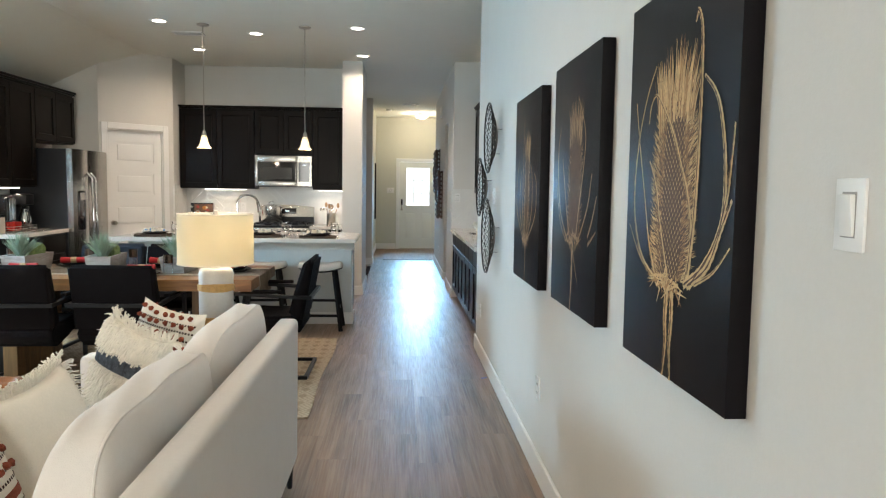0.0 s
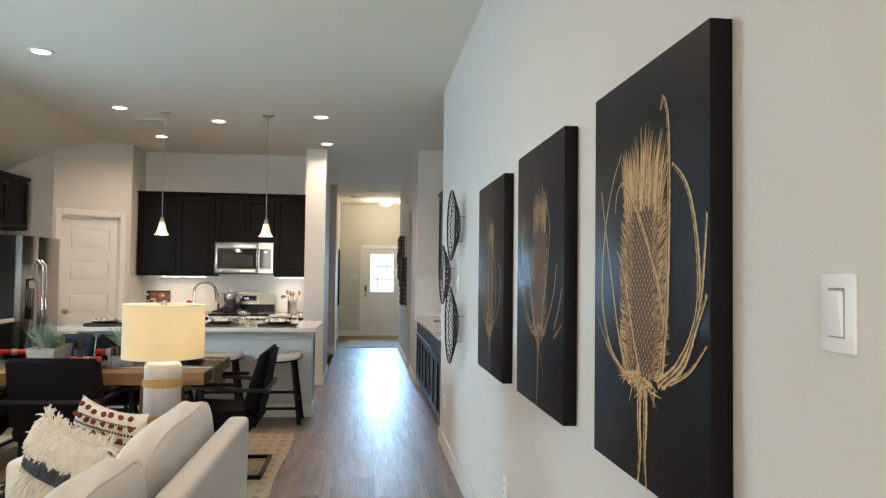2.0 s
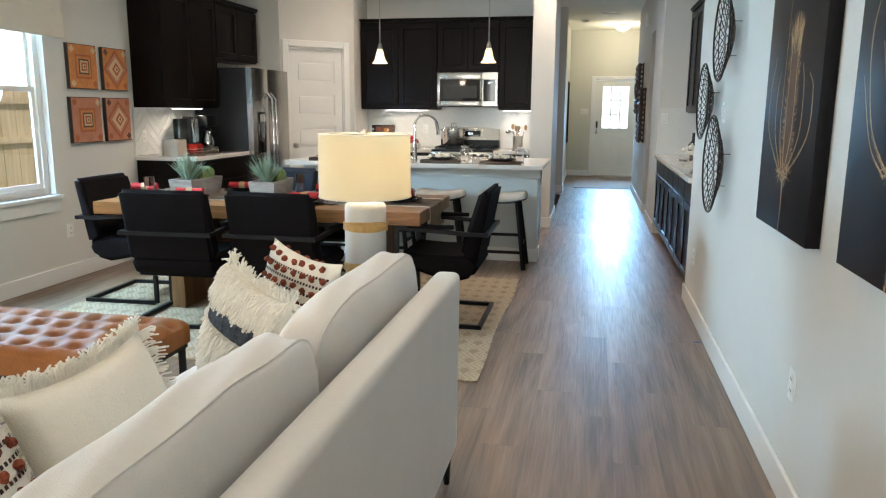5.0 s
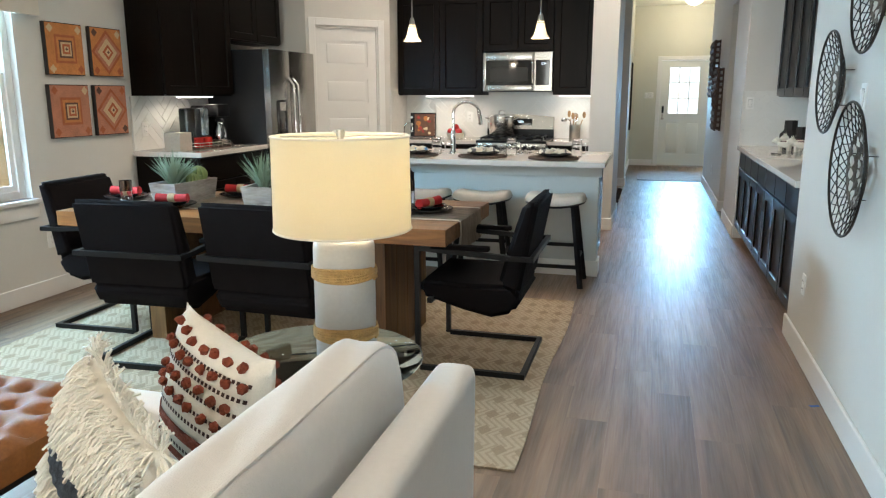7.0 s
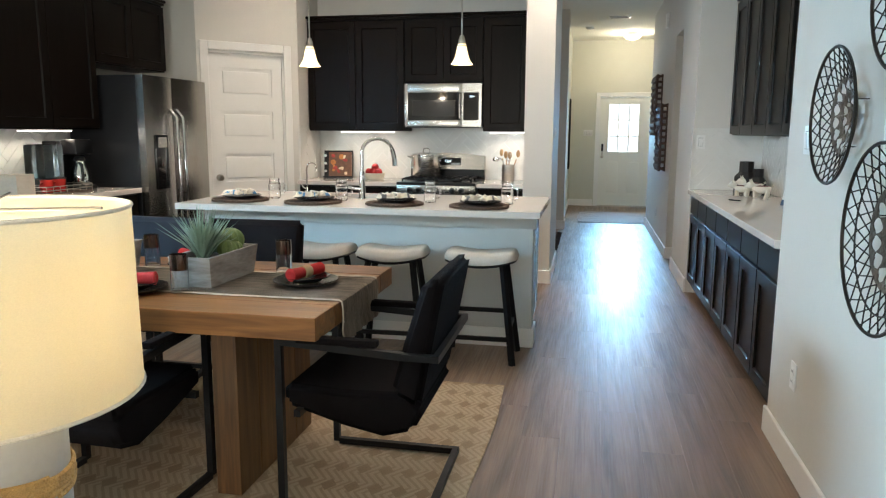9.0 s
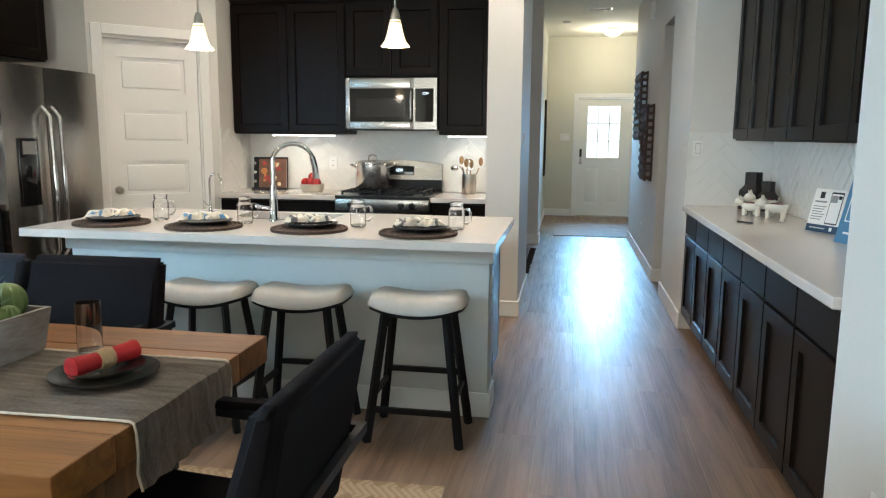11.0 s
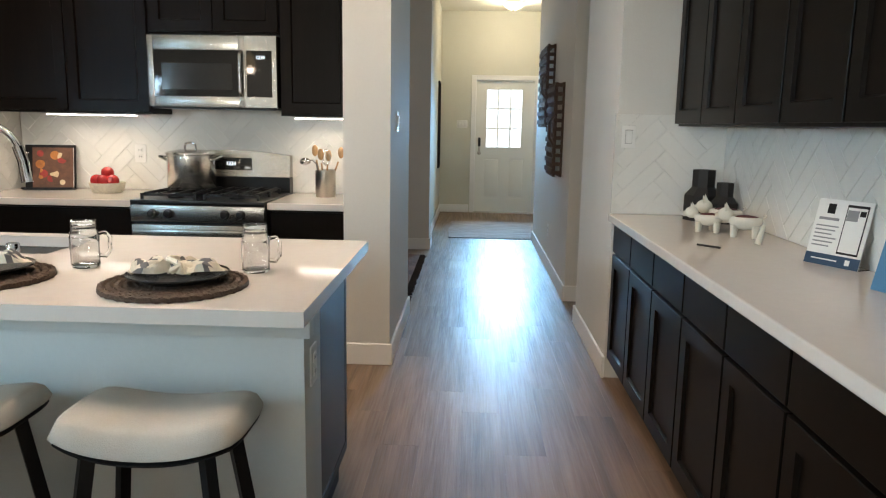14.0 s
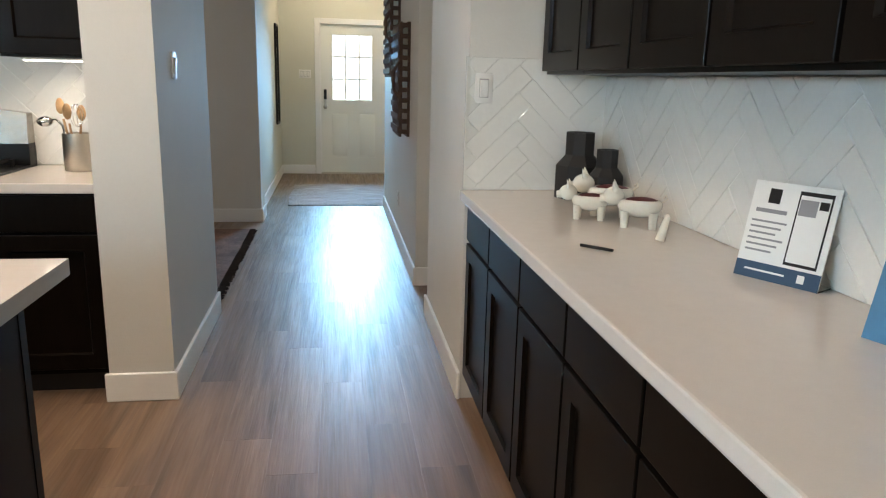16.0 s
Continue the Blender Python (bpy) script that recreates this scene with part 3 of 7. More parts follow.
def counter(name, x0, x1, y0, y1, label, z0=0.875, z1=0.915):
    bm = bmesh.new()
    box(bm, x0, x1, y0, y1, z0, z1, 0.006, 2)
    return single(name, bm, M_QUARTZ, label, "countertop", smooth=0)


def led_bar(m, w, watts):
    u = thing("under_cabinet_light", (0, 0, 0), "slim lit under-cabinet LED bar", "light bar", "under-cabinet lights")
    u.matrix_basis = m
    part("housing", boxes((0, w, -0.02, 0.02, -0.008, 0)), M_PLASTIC, u)
    part("diffuser", boxes((0.005, w - 0.005, -0.016, 0.016, -0.013, -0.008)), M_LED, u)
    p = m @ Vector((w / 2, 0, -0.02))
    lamp = area_lamp("led_strip", p, p - Vector((0, 0, 1)), w if abs((m @ Vector((1, 0, 0)) - m.translation).x) > 0.5 else 0.03, 0.03 if abs((m @ Vector((1, 0, 0)) - m.translation).x) > 0.5 else w, watts, (1.0, 0.87, 0.70), 160)
    return u


# buffet nook: seven bays along the right wall, fronts facing -x
BAY0, BAYW = 10.215, 0.436
for i in range(7):
    base_unit(pose(1.218, BAY0 - i * BAYW, 0, 0, 0, -90), BAYW, 0.565, "dark espresso base cabinet with a drawer above a shaker door", "buffet base cabinets")
counter("buffet_countertop", 1.188, XB - 0.002, 7.158, 10.236, "polished white quartz buffet countertop")
for i in range(7):
    wall_unit(pose(1.49, BAY0 - 0.03 - i * 0.43, 0, 0, 0, -90), 0.43, 0.296, 1.378, 2.46, "dark espresso shaker wall cabinet", "buffet wall cabinets")
crown("trim_crown_1", ((1.48, XB - 0.004, 7.19, 10.18),), 2.46)

# kitchen run along the back wall
for x0, w, doors in ((-2.462, 1.0, 2), (-0.682, 0.43, 1)):
    base_unit(pose(x0, 10.40, 0), w, 0.61, "dark espresso kitchen base cabinet", "kitchen base cabinets", doors=doors)
counter("kitchen_countertop", -2.468, -1.458, 10.372, 11.014, "polished white quartz kitchen countertop")
counter("kitchen_countertop", -0.688, -0.254, 10.372, 11.014, "short white quartz countertop beside the range")
wall_unit(pose(-2.462, 10.685, 0), 1.0, 0.33, 1.40, 2.47, "dark espresso shaker wall cabinet with two doors", "kitchen wall cabinets", 2)
wall_unit(pose(-1.46, 10.685, 0), 0.775, 0.33, 1.865, 2.47, "short dark espresso wall cabinet above the microwave", "kitchen wall cabinets", 2)
wall_unit(pose(-0.683, 10.685, 0), 0.43, 0.33, 1.40, 2.47, "dark espresso shaker wall cabinet", "kitchen wall cabinets", 1)
crown("trim_crown_2", ((-2.455, -0.27, 10.68, 11.0),), 2.47)
led_bar(pose(-2.15, 10.78, 1.398), 0.56, 1.9)
led_bar(pose(-0.62, 10.78, 1.398), 0.34, 1.3)

# left run beside the refrigerator, fronts facing +x
base_unit(pose(-3.09, 7.67, 0, 0, 0, 90), 1.03, 0.60, "dark espresso base cabinet under the coffee counter", "coffee base cabinets", h=0.915, doors=2)
counter("coffee_countertop", XL + 0.003, -3.06, 7.65, 8.712, "polished white quartz coffee countertop", 0.915, 0.955)
wall_unit(pose(-3.37, 7.69, 0, 0, 0, 90), 1.0, 0.325, LEFT_UP, 2.47, "dark espresso shaker wall cabinet with two doors", "coffee wall cabinets", 2)
wall_unit(pose(-3.37, 8.69, 0, 0, 0, 90), 0.95, 0.325, 1.90, 2.47, "short dark espresso wall cabinet above the refrigerator", "coffee wall cabinets", 2)
crown("trim_crown_3", ((XL + 0.004, -3.36, 7.69, 9.64),), 2.47)
led_bar(pose(-3.45, 7.95, LEFT_UP - 0.002, 0, 0, 90), 0.5, 3.2)

# island
isl = thing("kitchen_island", (0, 0, 0), "pale grey-green island with a dark cabinet side and white base trim", "island")
part("front_panel", boxes((-2.25, 0.008, 8.27, 8.48, 0.0, 0.875), bevel=0.003), M_ISLAND, isl)
part("apron", boxes((-2.27, 0.03, 8.245, 8.30, 0.785, 0.874), bevel=0.003), M_ISLAND, isl)
part("base_trim", boxes((-2.266, 0.024, 8.254, 8.269, 0, 0.125), (0.009, 0.024, 8.269, 8.478, 0, 0.125), bevel=0.003), M_TRIM, isl)
part("carcass", boxes((-2.25, -0.01, 8.482, 9.04, 0.10, 0.8745)), M_CAB, isl)
part("toe_kick", boxes((-2.25, -0.03, 8.482, 8.97, 0, 0.10)), M_KICK, isl)
shaker(isl, pose(-0.008, 8.49, 0.11, 0, 0, 90) , 0.545, 0.75, "end_panel", rail=0.03)
for i in range(5):
    shaker(isl, pose(-0.02 - i * 0.445, 9.06, 0.125, 0, 0, 180), 0.435, 0.735)
bm = bmesh.new()
SX0, SX1, SY0, SY1 = -1.56, -0.96, 8.70, 9.06
IX0, IX1, IY0, IY1 = -2.37, 0.062, 8.04, 9.135
for r in ((IX0, SX0, IY0, IY1), (SX1, IX1, IY0, IY1), (SX0, SX1, IY0, SY0), (SX0, SX1, SY1, IY1)):
    box(bm, *r, 0.875, 0.915)
bmesh.ops.remove_doubles(bm, verts=bm.verts[:], dist=0.0005)
single("island_countertop", bm, M_QUARTZ, "polished white quartz island countertop with an undermount sink", "countertop")
bm = boxes((SX0, SX1, SY0, SY1, 0.70, 0.71), (SX0, SX0 + 0.01, SY0, SY1, 0.71, 0.874), (SX1 - 0.01, SX1, SY0, SY1, 0.71, 0.874), (SX0 + 0.01, SX1 - 0.01, SY0, SY0 + 0.01, 0.71, 0.874), (SX0 + 0.01, SX1 - 0.01, SY1 - 0.01, SY1, 0.71, 0.874))
single("sink", bm, M_STEEL, "stainless undermount sink in the island", "sink")

# ---- backsplash tiles in herringbone ----


def clip_rect(poly, w, h):
    for axis, bound, sign in ((0, 0, 1), (0, w, -1), (1, 0, 1), (1, h, -1)):
        out = []
        for a, b in zip(poly, poly[1:] + poly[:1]):
            da, db = (a[axis] - bound) * sign, (b[axis] - bound) * sign
            if da >= 0:
                out.append(a)
            if da * db < 0:
                k = da / (da - db)
                out.append((a[0] + k * (b[0] - a[0]), a[1] + k * (b[1] - a[1])))
        poly = out
        if len(poly) < 3:
            return []
    return poly


def herringbone(name, m, w, h, shift=(0.0, 0.0)):
    """Tiles on the plane y = 0 of m (x along, z up, facing -y)."""
    bm = boxes((0, w, -0.0025, 0.010, 0, h))
    turn(bm, m)
    panel = structure(name, bm, M_GROUT, "glossy white herringbone tile backsplash", "backsplash")
    L, W, g = 0.30, 0.075, 0.0012
    n = 4
    rnd = random.Random(name)
    rot = Matrix.Rotation(radians(45), 2)
    for k in range(-30, 60):
        for j in range(-8, 9):
            for x0, y0, a, b in ((k * W + j * 2 * L, k * W, L, W), (k * W + j * 2 * L, (k + 1) * W, W, L)):
                quad = [(x0 + g, y0 + g), (x0 + a - g, y0 + g), (x0 + a - g, y0 + b - g), (x0 + g, y0 + b - g)]
                quad = [tuple(rot @ Vector(q)) for q in quad]
                quad = [(q[0] + shift[0], q[1] + shift[1]) for q in quad]
                if max(q[0] for q in quad) < 0 or min(q[0] for q in quad) > w or max(q[1] for q in quad) < 0 or min(q[1] for q in quad) > h:
                    continue
                quad = clip_rect(quad, w, h)
                if len(quad) < 3:
                    continue
                cx, cz = sum(q[0] for q in quad) / len(quad), sum(q[1] for q in quad) / len(quad)
                bm = bmesh.new()
                back = [bm.verts.new((q[0] - cx, 0.004, q[1] - cz)) for q in quad]
                mid = [bm.verts.new((q[0] - cx, -0.003, q[1] - cz)) for q in quad]
                top = [bm.verts.new(((q[0] - cx) * 0.985, -0.0055, (q[1] - cz) * 0.985)) for q in quad]
                c = len(quad)
                for lo, hi in ((back, mid), (mid, top)):
                    for i in range(c):
                        bm.faces.new((lo[i], lo[(i + 1) % c], hi[(i + 1) % c], hi[i]))
                bm.faces.new(top)
                t = part("tile", bm, M_TILE, panel, smooth=0)
                t.matrix_basis = m @ pose(cx, 0, cz, rnd.uniform(-0.5, 0.5), 0, rnd.uniform(-0.5, 0.5))
    return panel


herringbone("backsplash_kitchen", pose(-2.462, 11.008, 0.917), 2.206, 0.53, (0.1, 0))
herringbone("backsplash_return", pose(-2.462, 10.44, 0.917, 0, 0, 90), 0.55, 0.53)
herringbone("backsplash_nook", pose(XB - 0.012, 10.238, 0.917, 0, 0, -90), 3.07, 0.458)
herringbone("backsplash_nook_return", pose(1.203, 10.228, 0.917), 0.57, 0.52, (0.05, 0.02))
herringbone("backsplash_coffee", pose(XL + 0.012, 7.66, 0.957, 0, 0, 90), 1.05, 0.44)
structure("trim_tile", boxes((1.198, 1.206, 10.216, 10.226, 0.917, 1.44), (-2.474, -2.464, 10.432, 10.442, 0.917, 1.45)), M_TILE, "white glazed edge tile", "trim")

# ---- appliances ----


def text_mesh(body, size, m, material, parent, name="clock_digits"):
    cu = bpy.data.curves.new(name, "FONT")
    cu.body, cu.size, cu.align_x, cu.align_y = body, size, "CENTER", "CENTER"
    tmp = bpy.data.objects.new("tmp_text", cu)
    scene.collection.objects.link(tmp)
    me = bpy.data.meshes.new_from_object(tmp.evaluated_get(bpy.context.evaluated_depsgraph_get()))
    bpy.data.objects.remove(tmp)
    bpy.data.curves.remove(cu)
    me.materials.append(material)
    ob = new(name, me)
    ob.parent, ob.matrix_basis = parent, m
    return ob


M_DIGIT = glow("display_digits", (0.7, 0.85, 1.0), 3)

# microwave over the range
mw = thing("microwave", (-1.452, 10.66, 1.445), "stainless over-the-range microwave with a dark glass door", "microwave")
MWW, MWH = 0.762, 0.408
part("body", boxes((0, MWW, 0.02, 0.345, 0.0, MWH)), M_STEEL, mw)
part("underside", boxes((0.01, MWW - 0.01, 0.02, 0.33, -0.012, 0.0)), M_BLACK, mw)
door = part("door", boxes((0.0, 0.035, -0.012, 0.02, 0.0, MWH), (0.54, 0.575, -0.012, 0.02, 0, MWH), (0.035, 0.54, -0.012, 0.02, 0, 0.06), (0.035, 0.54, -0.012, 0.02, 0.325, MWH), bevel=0.003), M_STEEL, mw)
part("window", boxes((0.035, 0.54, -0.006, 0.018, 0.06, 0.325)), M_GLOSSBLACK, door)
part("window_screen", boxes((0.08, 0.50, -0.0075, -0.006, 0.10, 0.25)), mat("mw_screen", (0.018, 0.018, 0.019), 0.10), door)
part("handle", pipe(bmesh.new(), [(0.556, -0.014, 0.07), (0.556, -0.042, 0.085), (0.556, -0.047, 0.2), (0.556, -0.042, 0.30), (0.556, -0.014, 0.318)], 0.013, 10), M_STEEL, door)
part("control_panel", boxes((0.585, 0.735, -0.010, 0.019, 0.06, 0.325)), M_GLOSSBLACK, mw)
part("frame", boxes((0.575, 0.762, -0.0115, 0.02, 0, 0.06), (0.575, 0.762, -0.0115, 0.02, 0.325, MWH), (0.735, 0.762, -0.0115, 0.02, 0.06, 0.325), (0.575, 0.585, -0.0115, 0.02, 0.06, 0.325)), M_STEEL, mw)
text_mesh("1234", 0.026, pose(0.668, -0.0115, 0.285, 90), M_DIGIT, mw)

# gas range
rg = thing("range", (-1.455, 10.34, 0), "stainless gas range with black grates and a rear console", "range")
RW = 0.762
part("body", boxes((0, RW, 0.03, 0.66, 0.03, 0.905)), M_BLACK, rg)
part("cooktop", boxes((0, RW, 0.0, 0.60, 0.895, 0.922), bevel=0.006), M_BLACK, rg)
part("knob_panel", boxes((0.0, RW, 0.0, 0.03, 0.80, 0.894), bevel=0.004), M_STEEL, rg)
door = part("oven_door", boxes((0.005, RW - 0.005, -0.005, 0.03, 0.22, 0.785), bevel=0.005), M_STEEL, rg)
part("oven_window", boxes((0.12, RW - 0.12, -0.008, 0.0, 0.36, 0.66)), M_GLOSSBLACK, door)
bm = boxes((0.03, RW - 0.03, -0.055, -0.03, 0.715, 0.765), bevel=0.01)
for x in (0.06, RW - 0.08):
    box(bm, x, x + 0.02, -0.035, 0.0, 0.725, 0.755)
part("handle", bm, M_STEEL, door)
part("drawer", boxes((0.005, RW - 0.005, -0.003, 0.03, 0.05, 0.21), bevel=0.005), M_STEEL, rg)
for x in (0.13, 0.22, 0.54, 0.63):
    bm = lathe(bmesh.new(), [(0.026, 0.0), (0.026, 0.008), (0.021, 0.012), (0.018, 0.034), (0.0, 0.036)], seg=20)
    turn(bm, pose(x, 0.0, 0.848, 90))
    part("knob", bm, M_BLACK, rg)
for gx in (0.04, 0.40):
    bm = bmesh.new()
    for k in range(4):
        box(bm, gx + 0.02 + k * 0.09, gx + 0.032 + k * 0.09, 0.05, 0.52, 0.945, 0.96)
    for y in (0.05, 0.28, 0.508):
        box(bm, gx, gx + 0.32, y, y + 0.014, 0.94, 0.955)
        for x in (gx, gx + 0.305):
            box(bm, x, x + 0.014, y, y + 0.014, 0.922, 0.94)
    part("grate", bm, M_IRON, rg)
    for y in (0.16, 0.40):
        part("burner", lathe(bmesh.new(), [(0.045, 0.922), (0.045, 0.932), (0.03, 0.938), (0.0, 0.938)], (gx + 0.16, y, 0), 20), M_IRON, rg)
part("backguard_base", boxes((0, RW, 0.585, 0.66, 0.905, 1.02)), M_BLACK, rg)
bm = bmesh.new()
prof = [(x, 1.02 + 0.135 + 0.03 * math.sin(math.pi * x / RW)) for x in np.linspace(0, RW, 14)]
for y in (0.575, 0.66):
    lo = [bm.verts.new((x, y + (0.0 if y > 0.6 else 0.03 * 0), 1.02)) for x, z in prof]
    hi = [bm.verts.new((x, y + (0.02 if y < 0.6 else 0), z)) for x, z in prof]
    for i in range(13):
        bm.faces.new((lo[i], lo[i + 1], hi[i + 1], hi[i]))
vs = bm.verts[:]
for i in range(13):
    bm.faces.new((vs[14 + i], vs[15 + i], vs[43 + i], vs[42 + i]))
    bm.faces.new((vs[i], vs[i + 1], vs[29 + i], vs[28 + i]))
bm.faces.new((vs[0], vs[14], vs[42], vs[28]))
bm.faces.new((vs[13], vs[27], vs[55], vs[41]))
part("console", bm, M_STEEL, rg)
part("display", turn(boxes((0.24, 0.52, -0.004, 0.004, -0.038, 0.038), bevel=0.003), pose(0, 0.58, 1.10, -8)), M_GLOSSBLACK, rg)
text_mesh("1234", 0.032, pose(0.39, 0.5755, 1.10, 82), M_DIGIT, rg)

# refrigerator, doors facing +x
fr = thing("refrigerator", (-3.085, 8.74, 0), "stainless side-by-side refrigerator with an ice dispenser", "refrigerator")
FW, FH = 0.925, 1.815
part("cabinet", boxes((-0.60, 0.0, 0, FW, 0.03, FH), bevel=0.006), M_FRSIDE, fr)
part("base_grille", boxes((-0.02, 0.0, 0.02, FW - 0.02, 0.0, 0.06)), M_BLACK, fr)
for y0, y1, hy in ((0.0, 0.385, 0.345), (0.395, FW, 0.435)):
    bm = bmesh.new()
    n = 10
    pts = [(0.055 + 0.022 * math.sin(math.pi * (0.12 + 0.76 * i / n)), y0 + (y1 - y0) * i / n) for i in range(n + 1)]
    a = [bm.verts.new((x, y, 0.07)) for x, y in pts] + [bm.verts.new((0.004, y1, 0.07)), bm.verts.new((0.004, y0, 0.07))]
    r = bmesh.ops.extrude_face_region(bm, geom=[bm.faces.new(a)])
    bmesh.ops.translate(bm, vec=(0, 0, FH - 0.07), verts=[e for e in r["geom"] if isinstance(e, bmesh.types.BMVert)])
    d = part("door", bm, M_STEEL, fr)
    part("handle", pipe(bmesh.new(), [(0.07, hy, 0.55), (0.125, hy, 0.62), (0.135, hy, 1.0), (0.125, hy, 1.5), (0.07, hy, 1.56)], 0.014, 10), M_CHROME, d)
    if y0 == 0.0:
        part("dispenser", boxes((0.05, 0.086, 0.10, 0.27, 0.93, 1.36), bevel=0.006), M_GLOSSBLACK, d)
        part("dispenser_panel", boxes((0.084, 0.090, 0.125, 0.245, 1.26, 1.34)), M_STEEL, d)

# ---- island things ----
fc = thing("faucet", (-1.25, 8.64, 0.915), "chrome gooseneck pull-down kitchen faucet", "faucet")
part("base", lathe(bmesh.new(), [(0.03, 0.0), (0.03, 0.01), (0.024, 0.02), (0.021, 0.16), (0.016, 0.20), (0.0, 0.2)], seg=24), M_CHROME, fc)
pts = [(0, 0, 0.17), (0, 0, 0.33)] + [(0.10 - 0.10 * math.cos(radians(a)), 0.0, 0.33 + 0.10 * math.sin(radians(a))) for a in range(15, 175, 15)]
pts = [(p[0], p[0] * 0.5, p[2]) for p in pts]
part("spout", pipe(bmesh.new(), pts, 0.0125, 12), M_CHROME, fc)
e = Vector(pts[-1])
part("spray_head", pipe(bmesh.new(), [e, e + Vector((0.012, 0.006, -0.05)), e + Vector((0.018, 0.009, -0.12))], 0.018, 12), M_CHROME, fc)
part("lever", pipe(bmesh.new(), [(0, 0, 0.07), (-0.05, -0.01, 0.075), (-0.10, -0.02, 0.085)], 0.011, 10), M_CHROME, fc)
fl = thing("water_tap", (-1.80, 8.96, 0.915), "slim chrome filtered-water tap", "faucet")
part("base", lathe(bmesh.new(), [(0.02, 0), (0.02, 0.006), (0.009, 0.012), (0.007, 0.05), (0.0, 0.05)], seg=16), M_CHROME, fl)
part("spout", pipe(bmesh.new(), [(0, 0, 0.04), (0, 0, 0.19)] + [(0.04 - 0.04 * math.cos(radians(a)), 0, 0.19 + 0.05 * math.sin(radians(a))) for a in range(20, 170, 20)] + [(0.08, 0, 0.18)], 0.006, 10), M_CHROME, fl)
part("lever", pipe(bmesh.new(), [(0, 0, 0.035), (-0.03, 0, 0.05), (-0.045, 0, 0.075)], 0.005, 8), M_CHROME, fl)
single("soap_cap", lathe(bmesh.new(), [(0.02, 0), (0.02, 0.045), (0.017, 0.05), (0.0, 0.05)], (-1.02, 8.62, 0.915), 20), M_CHROME, "round chrome air-gap cap beside the sink", "sink cap")

M_WICKER = mat("dark_woven_seagrass", (0.055, 0.032, 0.020), 0.85, vary=0.35, scale=40, bump=0.8, bump_scale=120)
M_PLATE = mat("black_stoneware", (0.012, 0.011, 0.012), 0.25, vary=0.2, scale=30)
M_NAPKIN = mat("striped_linen", (0.62, 0.56, 0.46), 0.9, vary=0.12, scale=8, bump=0.3, bump_scale=200)
M_NAVY = mat("navy_stripe", (0.08, 0.12, 0.20), 0.9, vary=0.1)


def placemat(x, y, z, r, tone):
    bm = bmesh.new()
    for k in range(9):
        rr = r - 0.004 - k * 0.021
        pts = [(x + rr * math.cos(a), y + rr * math.sin(a), z + 0.007 + 0.0025 * math.sin(a * 46 + k * 2)) for a in np.linspace(0, 2 * math.pi, 80, endpoint=False)]
        pipe(bm, pts, 0.0105, 5, True)
    return single("placemat", bm, M_WICKER, "round dark braided seagrass placemat on the island", "placemat", "island place settings")


def plate(x, y, z, r, name="plate", label="black stoneware dinner plate", group="island place settings"):
    bm = lathe(bmesh.new(), [(0.0, 0.004), (r * 0.55, 0.0), (r * 0.62, 0.0), (r * 0.8, 0.010), (r, 0.020), (r, 0.024), (r * 0.78, 0.016), (r * 0.6, 0.008), (0.0, 0.009)], (x, y, z), 40)
    return single(name, bm, M_PLATE, label, "plate", group)


def napkin(x, y, z, a, label, mat2=None, seed=0):
    """A loosely knotted cloth napkin with stripes."""
    rnd = random.Random(seed)
    n = thing("napkin", (x, y, z), label, "napkin", "island place settings", a)
    bm = bmesh.new()
    na, nr = 64, 12
    rings = []
    for k in range(nr + 1):
        q = 1 - k / nr
        row = []
        for i in range(na):
            t = 2 * math.pi * i / na
            rad = (0.088 + 0.040 * math.cos(2 * t) + 0.014 * math.cos(5 * t + seed)) * (q ** 0.8 + 0.0)
            zz = 0.010 + 0.020 * (1 - q * q) ** 0.6 + 0.013 * math.sin(7 * t + 5 * q + seed) * min(1, 1.6 * q) + 0.008 * math.sin(13 * t - 4 * q) * (0.2 + q * 0.8) * min(1, 3 * q)
            row.append(bm.verts.new((rad * math.cos(t), rad * 0.82 * math.sin(t), max(0.002, zz if k else 0.004 + 0.006 * abs(math.sin(3 * t))))))
        rings.append(row)
    for a0, b0 in zip(rings, rings[1:]):
        for i in range(na):
            f = bm.faces.new((a0[i], a0[(i + 1) % na], b0[(i + 1) % na], b0[i]))
            c = f.calc_center_median()
            f.material_index = 1 if int((c.x * 0.8 + c.y * 0.5 + 0.02 * math.sin(c.y * 60) + 1) * 62) % 4 == 0 else 0
    part("cloth", bm, [M_NAPKIN, mat2 or M_NAVY], n)
    part("tie", turn(pipe(bmesh.new(), [(0.012 * math.sin(3 * t), 0.050 * math.cos(t), 0.018 + 0.020 * math.sin(t)) for t in np.linspace(-0.3, math.pi + 0.3, 18)], 0.009, 8), pose(0, 0, 0, 0, 0, 15)), M_NAPKIN, n)
    return n


def mason_mug(x, y, z, a):
    j = thing("mason_jar_mug", (x, y, z), "clear glass mason jar mug with a handle", "mug", "island glass mugs", a)
    j.scale = (1.16, 1.16, 1.12)
    prof = [(0.0, 0.0), (0.032, 0.0), (0.036, 0.006), (0.037, 0.085), (0.034, 0.097), (0.030, 0.103), (0.030, 0.108), (0.032, 0.112), (0.030, 0.116), (0.032, 0.120), (0.031, 0.128),
            (0.028, 0.128), (0.028, 0.104), (0.033, 0.09), (0.033, 0.012), (0.03, 0.008), (0.0, 0.008)]
    part("jar", lathe(bmesh.new(), prof, seg=28), M_GLASS, j)
    part("handle", pipe(bmesh.new(), [(0.034, 0, 0.09), (0.052, 0, 0.094), (0.062, 0, 0.08), (0.062, 0, 0.045), (0.05, 0, 0.028), (0.034, 0, 0.03)], 0.0055, 8), M_GLASS, j)
    return j


